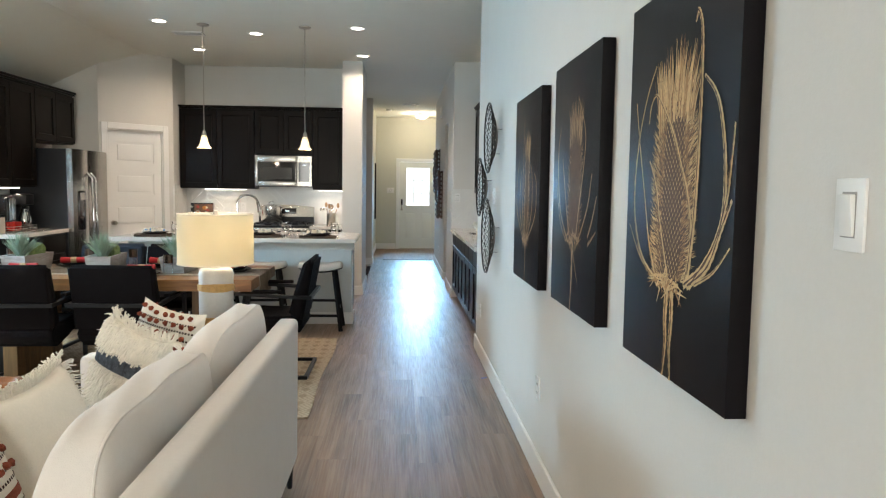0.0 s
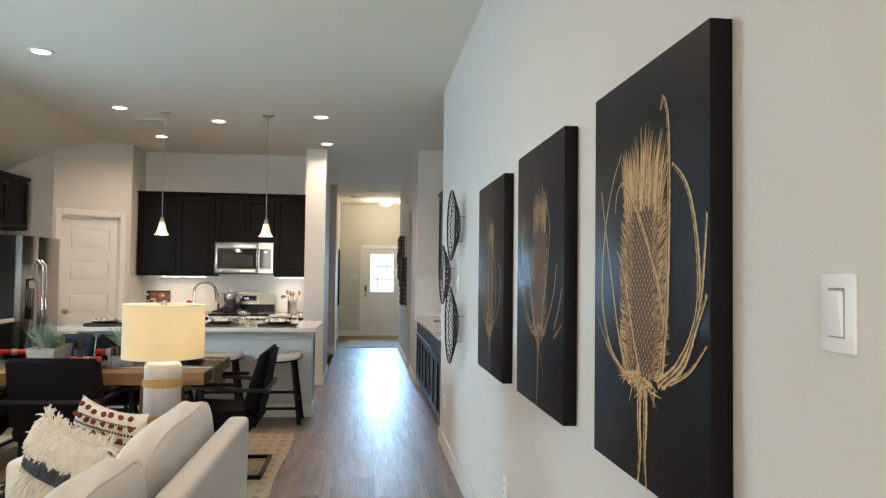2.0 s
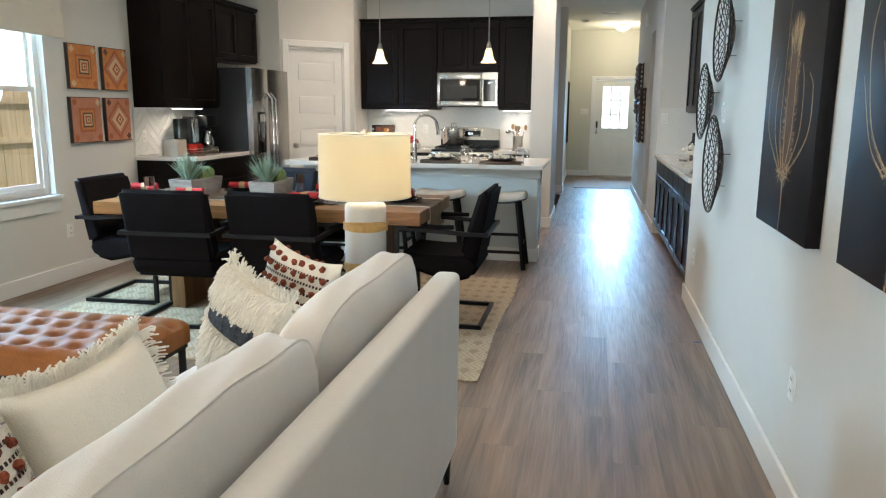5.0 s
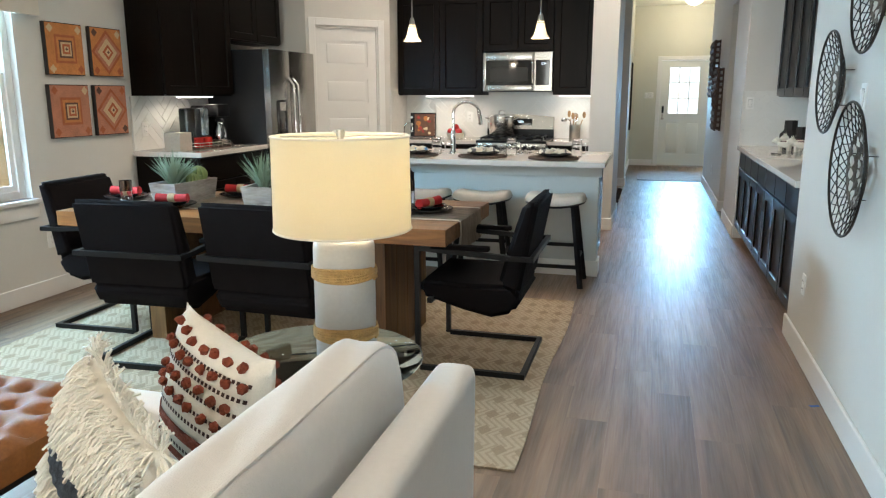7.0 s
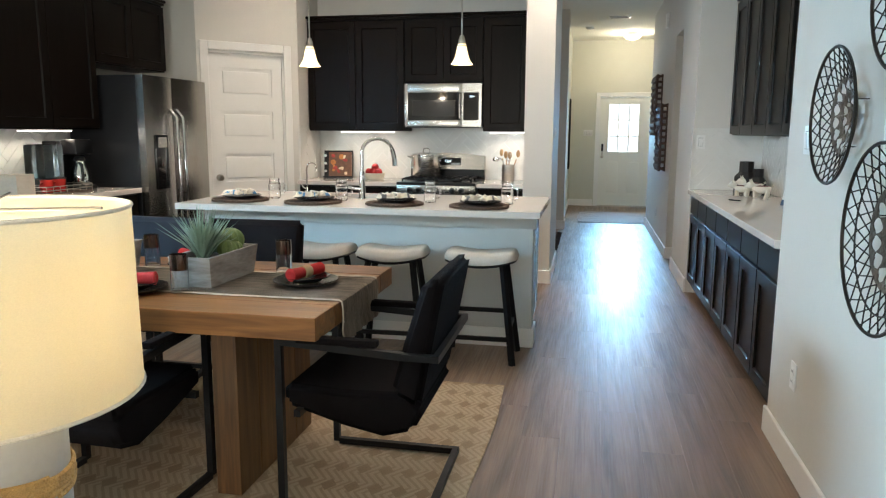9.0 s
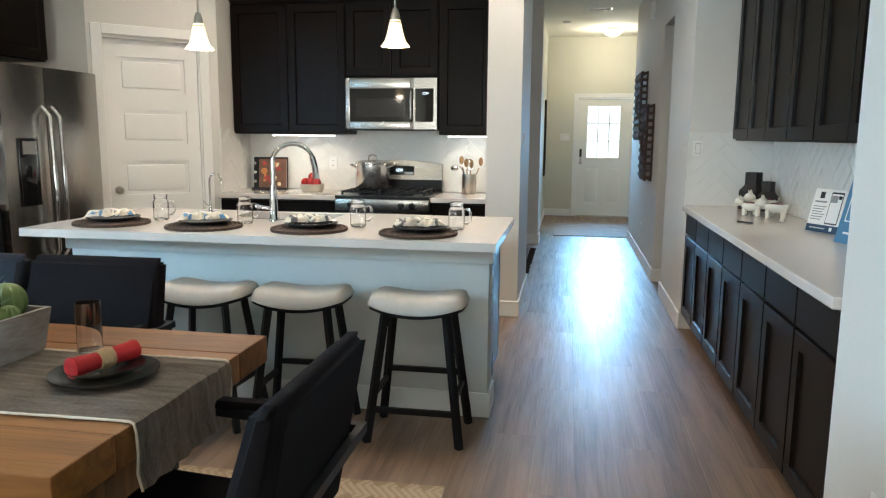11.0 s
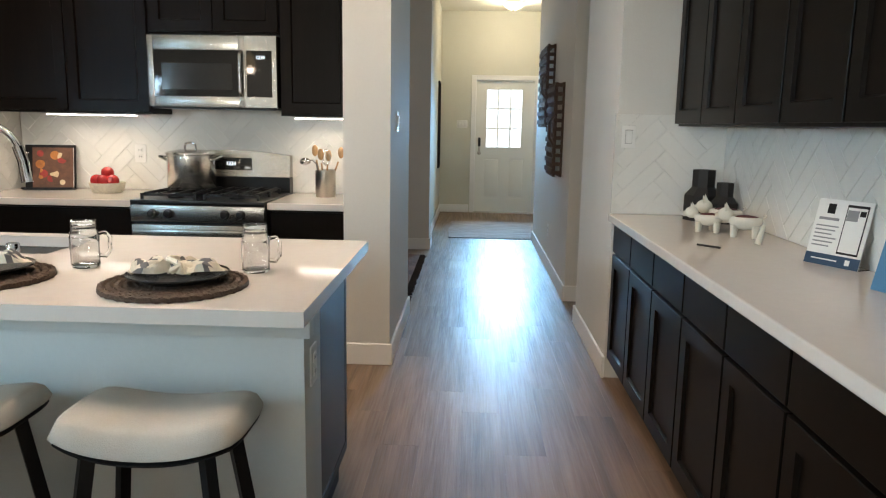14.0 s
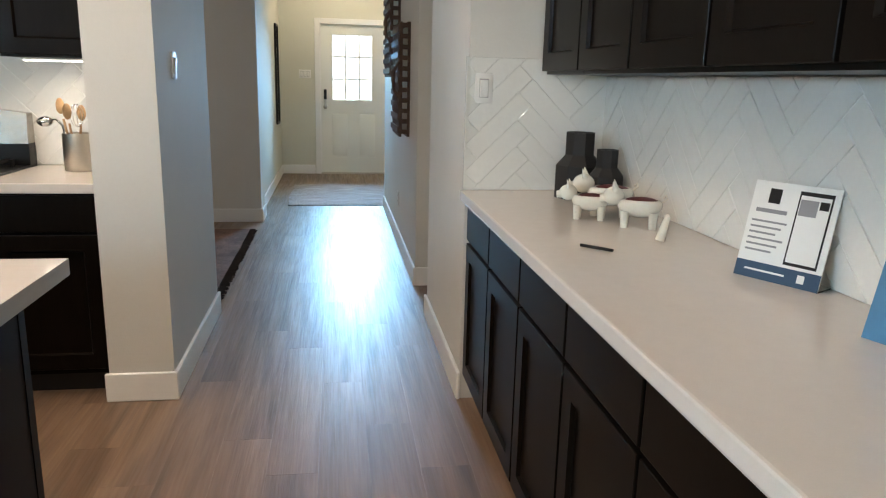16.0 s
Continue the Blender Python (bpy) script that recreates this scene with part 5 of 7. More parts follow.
def puff(bm, cx, cy, cz, sx, sy, sz, n=5.0, sub=10, m=None, taper=0.0):
    """A soft block: a rounded, slightly bulging box of half sizes sx, sy, sz."""
    t = bmesh.new()
    bmesh.ops.create_cube(t, size=2)
    bmesh.ops.subdivide_edges(t, edges=t.edges[:], cuts=sub, use_grid_fill=True)
    base = len(bm.verts)
    mp = {}
    for v in t.verts:
        p = v.co
        q = p / ((abs(p.x) ** n + abs(p.y) ** n + abs(p.z) ** n) ** (1 / n))
        w = Vector((q.x * sx, q.y * sy, q.z * sz))
        w += Vector((0.004 * math.sin(q.y * 9 + cx * 30 + q.z * 3), 0, 0.004 * math.sin(q.y * 7 + q.x * 5 + cy * 9)))
        w.x *= 1 - taper * max(0.0, q.z)
        w = (m @ w) if m else w + Vector((cx, cy, cz))
        mp[v] = bm.verts.new(w)
    for f in t.faces:
        bm.faces.new([mp[v] for v in f.verts])
    t.free()
    return bm


sofa = thing("sofa", (-0.45, 3.1, 0), "ivory upholstered sofa with loose back cushions and dark legs", "sofa")
SB = Matrix.Translation((0.472, -3.1, 0))
SY_0, SY_1 = 1.98, 4.11


def spart(name, bm, material, label=""):
    return part(name, turn(bm, SB), material, sofa, label, firm=name in ("back_frame", "arm", "base"))


bm = bmesh.new()
box(bm, -0.095, 0.0, SY_0, SY_1, 0.12, 0.815, 0.032, 5)
for v in bm.verts:
    if v.co.z > 0.5:
        v.co.x += 0.02 * (v.co.z - 0.5)
spart("back_frame", bm, M_SOFA)
bm = bmesh.new()
box(bm, -0.95, -0.10, SY_0 + 0.12, SY_1 - 0.12, 0.12, 0.30, 0.012, 2)
spart("base", bm, M_SOFA)
for y0, y1 in ((SY_0, SY_0 + 0.13), (SY_1 - 0.13, SY_1)):
    bm = bmesh.new()
    box(bm, -0.97, -0.094, y0, y1, 0.12, 0.655, 0.034, 5)
    spart("arm", bm, M_SOFA)
for y0, y1 in ((SY_0 + 0.135, 3.045), (3.05, SY_1 - 0.135)):
    c, h = (y0 + y1) / 2, (y1 - y0) / 2
    spart("seat_cushion", puff(bmesh.new(), -0.55, c, 0.385, 0.42, h, 0.09, 7), M_SOFA)
for y0, y1 in ((2.13, 3.05), (3.05, 4.01)):
    c, h = (y0 + y1) / 2, (y1 - y0) / 2
    m = Matrix.Translation((-0.213, c, 0.668)) @ Euler((0, radians(7), 0)).to_matrix().to_4x4()
    N, CX = 6.0, 0.62
    cush = spart("back_cushion", puff(bmesh.new(), 0, c, 0, 0.112, h, 0.258, N, 14, m, 0.42), M_SOFA)
    k = (1 - CX ** N) ** (1 / N)
    loop = []
    for a in np.linspace(0, 2 * math.pi, 96, endpoint=False):
        ca, sa = math.cos(a), math.sin(a)
        g = k / (abs(ca) ** N + abs(sa) ** N) ** (1 / N)
        q = Vector((CX, ca * g, sa * g))
        w = Vector((q.x * 0.112, q.y * h, q.z * 0.258)) + Vector((0.004 * math.sin(q.y * 9 + q.z * 3), 0, 0.004 * math.sin(q.y * 7 + q.x * 5 + c * 9)))
        w.x *= 1 - 0.42 * max(0.0, q.z)
        loop.append(m @ w)
    part("piping", turn(pipe(bmesh.new(), loop, 0.004, 6, True), SB), M_SOFA, cush)
for x in (-0.03, -0.90):
    for y in (SY_0 + 0.06, SY_1 - 0.06):
        bm = bmesh.new()
        rod(bm, (x, y, 0), (x - 0.005, y, 0.125), 0.012, 0.022, 14)
        spart("leg", bm, M_BLKWOOD, "dark tapered wooden leg")

M_PILLOW = mat("cream_cotton", (0.74, 0.69, 0.60), 0.9, vary=0.05, scale=12, bump=0.3, bump_scale=250)
M_FRINGE = mat("cream_fringe", (0.78, 0.73, 0.64), 0.95, vary=0.15, scale=40)
M_RUST = mat("rust_pompom", (0.22, 0.045, 0.018), 0.95, vary=0.3, scale=60, bump=0.8, bump_scale=150)
M_KNITDARK = mat("brown_stitching", (0.045, 0.02, 0.015), 0.95, vary=0.3, scale=60)
M_NAVYKNIT = mat("navy_knit", (0.10, 0.115, 0.14), 0.95, vary=0.95, scale=55, bump=0.6, bump_scale=120)


def pillow_pt(u, v, s, t, side):
    k = max(0.0, (1 - u * u) * (1 - v * v)) ** 0.42
    pinch = 1 - 0.15 * (1 - abs(u) ** 2) * abs(v) ** 3
    pin2 = 1 - 0.07 * (1 - abs(v) ** 2) * abs(u) ** 3
    return Vector((u * s * pin2, side * t * k, v * s * pinch))


def pillow(m, s, t, label, style, seed):
    rnd = random.Random(seed)
    p = thing("throw_pillow", (0, 0, 0), label, "pillow")
    p.matrix_basis = m
    bm = bmesh.new()
    n = 18
    for side in (-1, 1):
        g = [[bm.verts.new(pillow_pt(-1 + 2 * i / n, -1 + 2 * j / n, s, t, side)) for j in range(n + 1)] for i in range(n + 1)]
        for i in range(n):
            for j in range(n):
                bm.faces.new((g[i][j], g[i + 1][j], g[i + 1][j + 1], g[i][j + 1]))
    bmesh.ops.remove_doubles(bm, verts=bm.verts[:], dist=0.002)
    part("cover", bm, M_PILLOW, p, smooth=70)
    if style in ("fringe", "shag"):
        bm = bmesh.new()
        for i in range(700 if style == "fringe" else 300):
            q = rnd.uniform(-1, 1)
            edge = rnd.choice(((q, 1), (q, 1), (1, q), (-1, q)))
            a = pillow_pt(*edge, s, t, 1)
            d = Vector((edge[0] * (1 if abs(edge[0]) == 1 else 0.1), rnd.uniform(-0.5, 0.5), edge[1] * (1 if abs(edge[1]) == 1 else 0.1))).normalized()
            L = rnd.uniform(0.03, 0.055)
            mid = a + d * L * 0.6 + Vector((rnd.uniform(-0.006, 0.006), 0, 0))
            pipe(bm, [a, mid, mid + d * L * 0.4 + Vector((rnd.uniform(-0.01, 0.01), rnd.uniform(-0.01, 0.01), -0.008))], 0.0026, 4)
        part("fringe", bm, M_FRINGE, p)
    if style == "shag":
        bm = bmesh.new()
        for i in range(2600):
            u, v = rnd.uniform(-0.97, 0.97), rnd.choice((rnd.uniform(0.45, 0.99), rnd.uniform(-0.98, 0.04)))
            a = pillow_pt(u, v, s, t, -1)
            L = rnd.uniform(0.02, 0.038)
            d = Vector((rnd.uniform(-0.5, 0.5), -1, rnd.uniform(-1.2, 0.1))).normalized()
            pipe(bm, [a, a + d * L * 0.5, a + d * L * 0.8 + Vector((0, 0, -L * 0.4))], 0.0028, 4)
        part("shag", bm, M_FRINGE, p)
        bm = bmesh.new()
        g = [[bm.verts.new(pillow_pt(-0.96 + 1.92 * i / 20, 0.06 + 0.36 * j / 8, s, t * 1.04, -1) + Vector((0, -0.006 - 0.003 * ((i + j) % 2), 0))) for j in range(9)] for i in range(21)]
        for i in range(20):
            for j in range(8):
                bm.faces.new((g[i][j], g[i + 1][j], g[i + 1][j + 1], g[i][j + 1]))
        bmesh.ops.solidify(bm, geom=bm.faces[:], thickness=0.004)
        part("knit_band", bm, M_NAVYKNIT, p, "navy and grey woven band")
    if style == "pom":
        for v0, wide in ((-0.36, 0.15), (-0.72, 0.17)):
            bm = bmesh.new()
            for side in (-1, 1):
                g = [[bm.verts.new(pillow_pt(-0.97 + 1.94 * i / 20, v0 + wide * j / 3, s, t * 1.01, side) + Vector((0, side * 0.003, 0))) for j in range(4)] for i in range(21)]
                for i in range(20):
                    for j in range(3):
                        bm.faces.new((g[i][j], g[i + 1][j], g[i + 1][j + 1], g[i][j + 1]))
            part("stripe", bm, M_RUST, p)
        bm = bmesh.new()
        for v0 in (-0.10, 0.06, 0.25, 0.44, 0.63, -0.50):
            for side in (-1, 1):
                for k in range(26):
                    u0 = -0.95 + 0.073 * k
                    q = [pillow_pt(u, v, s, t * 1.01, side) + Vector((0, side * 0.0025, 0)) for u, v in ((u0, v0), (u0 + 0.045, v0), (u0 + 0.045, v0 + 0.05), (u0, v0 + 0.05))]
                    bm.faces.new([bm.verts.new(c) for c in q])
        part("stitching", bm, M_KNITDARK, p, "rows of dark brown stitched dashes", smooth=0)["kind"] = "stuff"
        for row in range(4):
            for k in range(8):
                u, v = -0.86 + 0.245 * k + (0.11 if row % 2 else 0) + rnd.uniform(-0.03, 0.03), 0.10 + 0.25 * row + rnd.uniform(-0.03, 0.03)
                if abs(u) > 0.95 or v > 0.97:
                    continue
                for side in (-1, 1):
                    a = pillow_pt(u, v, s, t, side)
                    bm = bmesh.new()
                    bmesh.ops.create_icosphere(bm, subdivisions=2, radius=0.0115, matrix=Matrix.Translation(a + Vector((0, side * 0.006, 0))))
                    for w in bm.verts:
                        w.co += Vector((rnd.uniform(-1, 1), rnd.uniform(-1, 1), rnd.uniform(-1, 1))) * 0.0025
                    part("pompom", bm, M_RUST, p)
    return p


pillow(pose(-0.535, 3.925, 0.72, -10, 8, -28), 0.185, 0.075, "cream pillow with rust stripes and red pompoms against the sofa arm", "pom", 1)
pillow(pose(-0.60, 3.66, 0.665, -10, 12, -34), 0.195, 0.085, "shaggy cream pillow with a navy woven band on the sofa", "shag", 2)
pillow(pose(-0.605, 2.96, 0.62, 20, 4, -98), 0.21, 0.085, "cream cotton pillow with a fringed edge on the sofa", "fringe", 3)
pillow(pose(-0.64, 2.56, 0.60, 18, 8, -95), 0.19, 0.075, "cream pillow with rust stripes and red pompoms near the sofa end", "pom", 4)

# leather bench
M_LEATHER = mat("cognac_leather", (0.26, 0.088, 0.016), 0.52, vary=0.22, scale=7, bump=0.12, bump_scale=150)
bench = thing("leather_bench", (-1.98, 4.28, 0), "tufted cognac leather bench on black metal legs", "bench")
bm = bmesh.new()
nx, ny = 60, 30
W2, D2 = 0.62, 0.29


def tuft(x, y):
    h = 0.0
    best = 9
    for k, yy in enumerate((-0.19, -0.065, 0.065, 0.19)):
        off = 0.065 if k % 2 else 0.0
        i = round((x - off) / 0.13)
        best = min(best, math.hypot(x - off - i * 0.13, y - yy))
    return -0.032 * math.exp(-(best / 0.026) ** 2) + 0.018 * min(1, best / 0.07)


top = []
for i in range(nx + 1):
    row = []
    for j in range(ny + 1):
        x, y = -W2 + 2 * W2 * i / nx, -D2 + 2 * D2 * j / ny
        e = min(1, min(W2 - abs(x), D2 - abs(y)) / 0.04)
        row.append(bm.verts.new((x, y, 0.405 - 0.022 * (1 - e) ** 2 + tuft(x, y) * e)))
    top.append(row)
for i in range(nx):
    for j in range(ny):
        bm.faces.new((top[i][j], top[i + 1][j], top[i + 1][j + 1], top[i][j + 1]))
r = bmesh.ops.extrude_edge_only(bm, edges=[e for e in bm.edges if e.is_boundary])
for v in r["geom"]:
    if isinstance(v, bmesh.types.BMVert):
        v.co.z = 0.30
part("cushion", bm, M_LEATHER, bench)
part("frame", boxes((-W2 + 0.01, W2 - 0.01, -D2 + 0.01, D2 - 0.01, 0.275, 0.30)), M_IRON, bench)
for sx in (-1, 1):
    for sy in (-1, 1):
        part("leg", rail_between((sx * (W2 - 0.03), sy * (D2 - 0.03), 0.0), (sx * (W2 - 0.03), sy * (D2 - 0.03), 0.28), 0.025, 0.025), M_IRON, bench)
    part("stretcher", rail_between((sx * (W2 - 0.03), -D2 + 0.04, 0.05), (sx * (W2 - 0.03), D2 - 0.04, 0.05), 0.022, 0.022), M_IRON, bench)

# side table and lamp
gt = thing("side_table", (-0.58, 4.555, 0), "round glass side table on a driftwood base", "table")
part("glass_top", lathe(bmesh.new(), [(0.0, 0.597), (0.315, 0.597), (0.322, 0.601), (0.322, 0.606), (0.315, 0.610), (0.0, 0.610)], seg=64), glass_mat("table_glass", (0.88, 0.96, 0.93)), gt)
M_DRIFT = wood("driftwood", (0.20, 0.12, 0.06), (0.48, 0.34, 0.19), 0.6, 6, (6, 6, 2), bump=0.4)
rnd = random.Random(9)
for i in range(7):
    a = i * 2 * math.pi / 7 + rnd.uniform(-0.2, 0.2)
    pts = [(0.17 * math.cos(a), 0.17 * math.sin(a), 0.03), (0.08 * math.cos(a + 0.5), 0.08 * math.sin(a + 0.5), 0.2), (0.10 * math.cos(a + 0.9), 0.10 * math.sin(a + 0.9), 0.38), (0.20 * math.cos(a + 1.1), 0.20 * math.sin(a + 1.1), 0.57)]
    part("root", pipe(bmesh.new(), pts, 0.028 + 0.014 * rnd.random(), 9), M_DRIFT, gt)

LAMPX, LAMPY, LZ = -0.445, 4.46, 0.611
lamp = thing("table_lamp", (LAMPX, LAMPY, LZ), "grey ceramic lamp with raffia bands and a lit drum shade", "lamp")
M_CERAMIC = mat("grey_ceramic", (0.48, 0.46, 0.43), 0.45, vary=0.06, scale=8)
part("base", lathe(bmesh.new(), [(0.0, 0.0), (0.083, 0.0), (0.087, 0.006), (0.087, 0.375), (0.084, 0.390), (0.076, 0.400), (0.06, 0.404), (0.0, 0.405)], seg=48), M_CERAMIC, lamp)
M_RAF2 = mat("raffia_cord", (0.50, 0.30, 0.11), 0.8, vary=0.3, scale=50, bump=0.6, bump_scale=200)
for z in (0.112, 0.285):
    pts = [((0.0895 + 0.001 * math.sin(i * 1.3)) * math.cos(i * 2 * math.pi / 36), 0.0895 * math.sin(i * 2 * math.pi / 36), z + i * 0.036 / 216 + 0.003 * math.sin(i * 0.37)) for i in range(216)]
    bm = pipe(bmesh.new(), pts, 0.0045, 6)
    part("raffia_band", bm, M_RAF2, lamp, "wound golden raffia band")
part("neck", lathe(bmesh.new(), [(0.018, 0.404), (0.018, 0.42), (0.009, 0.425), (0.009, 0.68), (0.0, 0.68)], seg=16), M_NICKEL, lamp)
m = bpy.data.materials.new("lit_linen_shade")
m.use_nodes = True
nt = m.node_tree
nt.nodes.remove(nt.nodes["Principled BSDF"])
d1, t1, mx = nt.nodes.new("ShaderNodeBsdfDiffuse"), nt.nodes.new("ShaderNodeBsdfTranslucent"), nt.nodes.new("ShaderNodeMixShader")
nz = nt.nodes.new("ShaderNodeTexNoise")
nz.inputs["Scale"].default_value = 160
mr = nt.nodes.new("ShaderNodeMapRange")
mr.inputs["To Min"].default_value, mr.inputs["To Max"].default_value = 0.92, 1.08
sc = nt.nodes.new("ShaderNodeVectorMath")
sc.operation = "SCALE"
sc.inputs[0].default_value = (0.80, 0.74, 0.60)
nt.links.new(nz.outputs[0], mr.inputs[0])
nt.links.new(mr.outputs[0], sc.inputs["Scale"])
nt.links.new(sc.outputs[0], d1.inputs[0])
nt.links.new(sc.outputs[0], t1.inputs[0])
mx.inputs[0].default_value = 0.6
nt.links.new(d1.outputs[0], mx.inputs[1])
nt.links.new(t1.outputs[0], mx.inputs[2])
nt.links.new(mx.outputs[0], nt.nodes["Material Output"].inputs[0])
bm = bmesh.new()
seg = 64
for r0, r1 in ((0.192, 0.189), (0.1905, 0.1875)):
    lo = [bm.verts.new((r0 * math.cos(2 * math.pi * i / seg), r0 * math.sin(2 * math.pi * i / seg), 0.427)) for i in range(seg)]
    hi = [bm.verts.new((r1 * math.cos(2 * math.pi * i / seg), r1 * math.sin(2 * math.pi * i / seg), 0.682)) for i in range(seg)]
    for i in range(seg):
        bm.faces.new((lo[i], lo[(i + 1) % seg], hi[(i + 1) % seg], hi[i]))
shade = part("shade", bm, m, lamp, "cream linen drum shade, lit from within")
for z, r in ((0.427, 0.192), (0.682, 0.189)):
    part("shade_ring", pipe(bmesh.new(), [(r * math.cos(a), r * math.sin(a), z) for a in np.linspace(0, 2 * math.pi, 64, endpoint=False)], 0.003, 6, True), M_PILLOW, shade)
for k in range(3):
    a = k * 2.094
    bm = bmesh.new()
    rod(bm, (0, 0, 0.68), (0.188 * math.cos(a), 0.188 * math.sin(a), 0.688), 0.002, seg=6)
    part("spider_arm", bm, M_NICKEL, shade)
part("finial", lathe(bmesh.new(), [(0.012, 0.68), (0.012, 0.70), (0.0, 0.702)], seg=12), M_NICKEL, lamp)
data = bpy.data.lights.new("lamp_bulb", "POINT")
data.energy, data.color, data.shadow_soft_size = 6.5, (1.0, 0.84, 0.60), 0.05
new("lamp_bulb", data).location = (LAMPX + 0.03, LAMPY, LZ + 0.58)

# ---- wall art ----
M_CANVAS = mat("black_canvas", (0.0045, 0.0031, 0.0043), 0.42, vary=0.4, scale=2, bump=0.1, bump_scale=400, Specular_IOR_Level=0.16)
M_STRAW = mat("straw_print", (0.62, 0.41, 0.185), 0.6, vary=0.35, scale=12)
M_STRAWDARK = mat("brown_print", (0.085, 0.038, 0.014), 0.6, vary=0.4, scale=14)
M_STRAWMID = mat("ochre_print", (0.36, 0.19, 0.07), 0.6, vary=0.4, scale=20)
M_STRAWPALE = mat("pale_straw_print", (0.40, 0.25, 0.13), 0.6, vary=0.35, scale=14)
M_STRAWFAINT = mat("faint_print", (0.13, 0.075, 0.04), 0.6, vary=0.4, scale=20)


def ribbon(bm, pts, widths, x, mi=0):
    """A flat painted stroke on the canvas; pts are (across, up)."""
    pts = [Vector(p) for p in pts]
    L, R = [], []
    for i, p in enumerate(pts):
        d = (pts[min(i + 1, len(pts) - 1)] - pts[max(i - 1, 0)]).normalized()
        nrm = Vector((-d.y, d.x)) * widths[i]
        L.append(bm.verts.new((x, p.x + nrm.x, p.y + nrm.y)))
        R.append(bm.verts.new((x, p.x - nrm.x, p.y - nrm.y)))
    for i in range(len(pts) - 1):
        bm.faces.new((L[i], L[i + 1], R[i + 1], R[i])).material_index = mi


def curve_pts(ctrl, n=16):
    """A smooth line through the given points."""
    out = []
    P = [Vector(c) for c in ctrl]
    P = [2 * P[0] - P[1]] + P + [2 * P[-1] - P[-2]]
    for k in range(1, len(P) - 2):
        for i in range(n):
            t = i / n
            a, b, c, d = P[k - 1:k + 3]
            out.append(0.5 * ((2 * b) + (c - a) * t + (2 * a - 5 * b + 4 * c - d) * t * t + (3 * b - a - 3 * c + d) * t ** 3))
    out.append(P[-2])
    return [tuple(p) for p in out]


def teasel_canvas(y0, y1, z0, z1, head, bracts, seed, label, faint=False):
    """u runs along the canvas from its far edge, v up; head: centre u, v0, v1, half width, tuft top."""
    rnd = random.Random(seed)
    W, Hh, face = y1 - y0, z1 - z0, -0.047
    c = thing("canvas_print", (XR, (y0 + y1) / 2, z0), label, "wall art", "teasel canvases")
    part("canvas", boxes((face, -0.002, -W / 2, W / 2, 0, Hh), bevel=0.002), M_CANVAS, c)

    def uv(u, v):
        return (W / 2 - min(u, 0.992) * W, v * Hh)
    bm = bmesh.new()
    hu, v0, v1, hw, peak = head
    wide = lambda q: hw * min(1.0, 0.80 + 1.6 * q) * (1.0 if q < 0.62 else 1.0 - 0.42 * ((q - 0.62) / 0.38) ** 1.6)
    vv = np.linspace(v0, v1, 24)
    ribbon(bm, [uv(hu, v) for v in vv], [wide(k / 23) * W * 0.88 for k in range(24)], face - 0.0008, 1)
    for k in range(1300 if not faint else 420):
        q, side = rnd.random(), rnd.choice((-1, 1))
        sp = rnd.uniform(0.42, 0.98)
        w = wide(q)
        u, v = hu + side * sp * w, v0 + (v1 - v0) * q
        L = rnd.uniform(0.010, 0.022)
        tip = (u + side * (0.012 + 0.026 * sp), v + L * (0.35 + 0.9 * q))
        tone = 0 if sp > 0.62 and rnd.random() < 0.62 else 2
        ribbon(bm, [uv(u, v), uv((u + tip[0]) / 2, (v + tip[1]) / 2), uv(*tip)], [0.0013, 0.0009, 0.0003], face - 0.0010 - 0.00001 * (k % 7), tone)
    rows = 44
    for k in range(rows):
        for j in range(7):
            sp = -0.52 + 1.04 * (j + (0.5 if k % 2 else 0)) / 7
            q = (k + 0.5) / rows
            u, v = hu + 0.06 * (q - 0.4) + sp * wide(q), v0 + (v1 - v0) * q
            ribbon(bm, [uv(u, v), uv(u + 0.012 * sp, v + 0.008)], [0.0019, 0.0009], face - 0.0012, 0 if not faint else 2)
    for k in range(150 if not faint else 60):
        sp = rnd.uniform(-1, 1)
        u, v = hu + sp * hw * 0.78, v1 - 0.10 + 0.04 * (1 - sp * sp) + rnd.uniform(-0.03, 0.05)
        top = v1 + (peak - v1) * rnd.uniform(0.1, 1.0) * (1 - 0.45 * abs(sp))
        tip = (u + sp * 0.05 + rnd.uniform(-0.02, 0.03), top)
        ribbon(bm, [uv(u, v), uv((u + tip[0]) / 2 - 0.01 * sp, (v + tip[1]) / 2), uv(*tip)], [0.0016, 0.0026, 0.0005], face - 0.0013 - 0.00001 * (k % 9), 0 if rnd.random() < 0.7 else 2)
    for j, (ctrl, w) in enumerate(bracts):
        pts = curve_pts([uv(u, v) for u, v in ctrl])
        n = len(pts)
        ribbon(bm, pts, [w * (0.35 + 0.65 * (1 - i / n) ** 0.6) * (1 + 0.14 * math.sin(i * 1.7 + j)) for i in range(n)], face - 0.0016 - 0.0001 * j, 0)
        ribbon(bm, pts[1:-2], [0.22 * w * (1 + 0.3 * math.sin(i * 0.9)) for i in range(n - 3)], face - 0.0030 - 0.0001 * j, 1)
    for k in range(46):
        a = rnd.uniform(0, math.pi * 2)
        st = (hu + rnd.uniform(-0.75, 0.75) * hw, v0 - 0.015 + rnd.uniform(-0.015, 0.02))
        ribbon(bm, [uv(*st), uv(st[0] + 0.10 * math.cos(a), st[1] + 0.045 * math.sin(a))], [0.0042, 0.0006], face - 0.0044 - 0.00002 * k, 0 if k % 3 else 2)
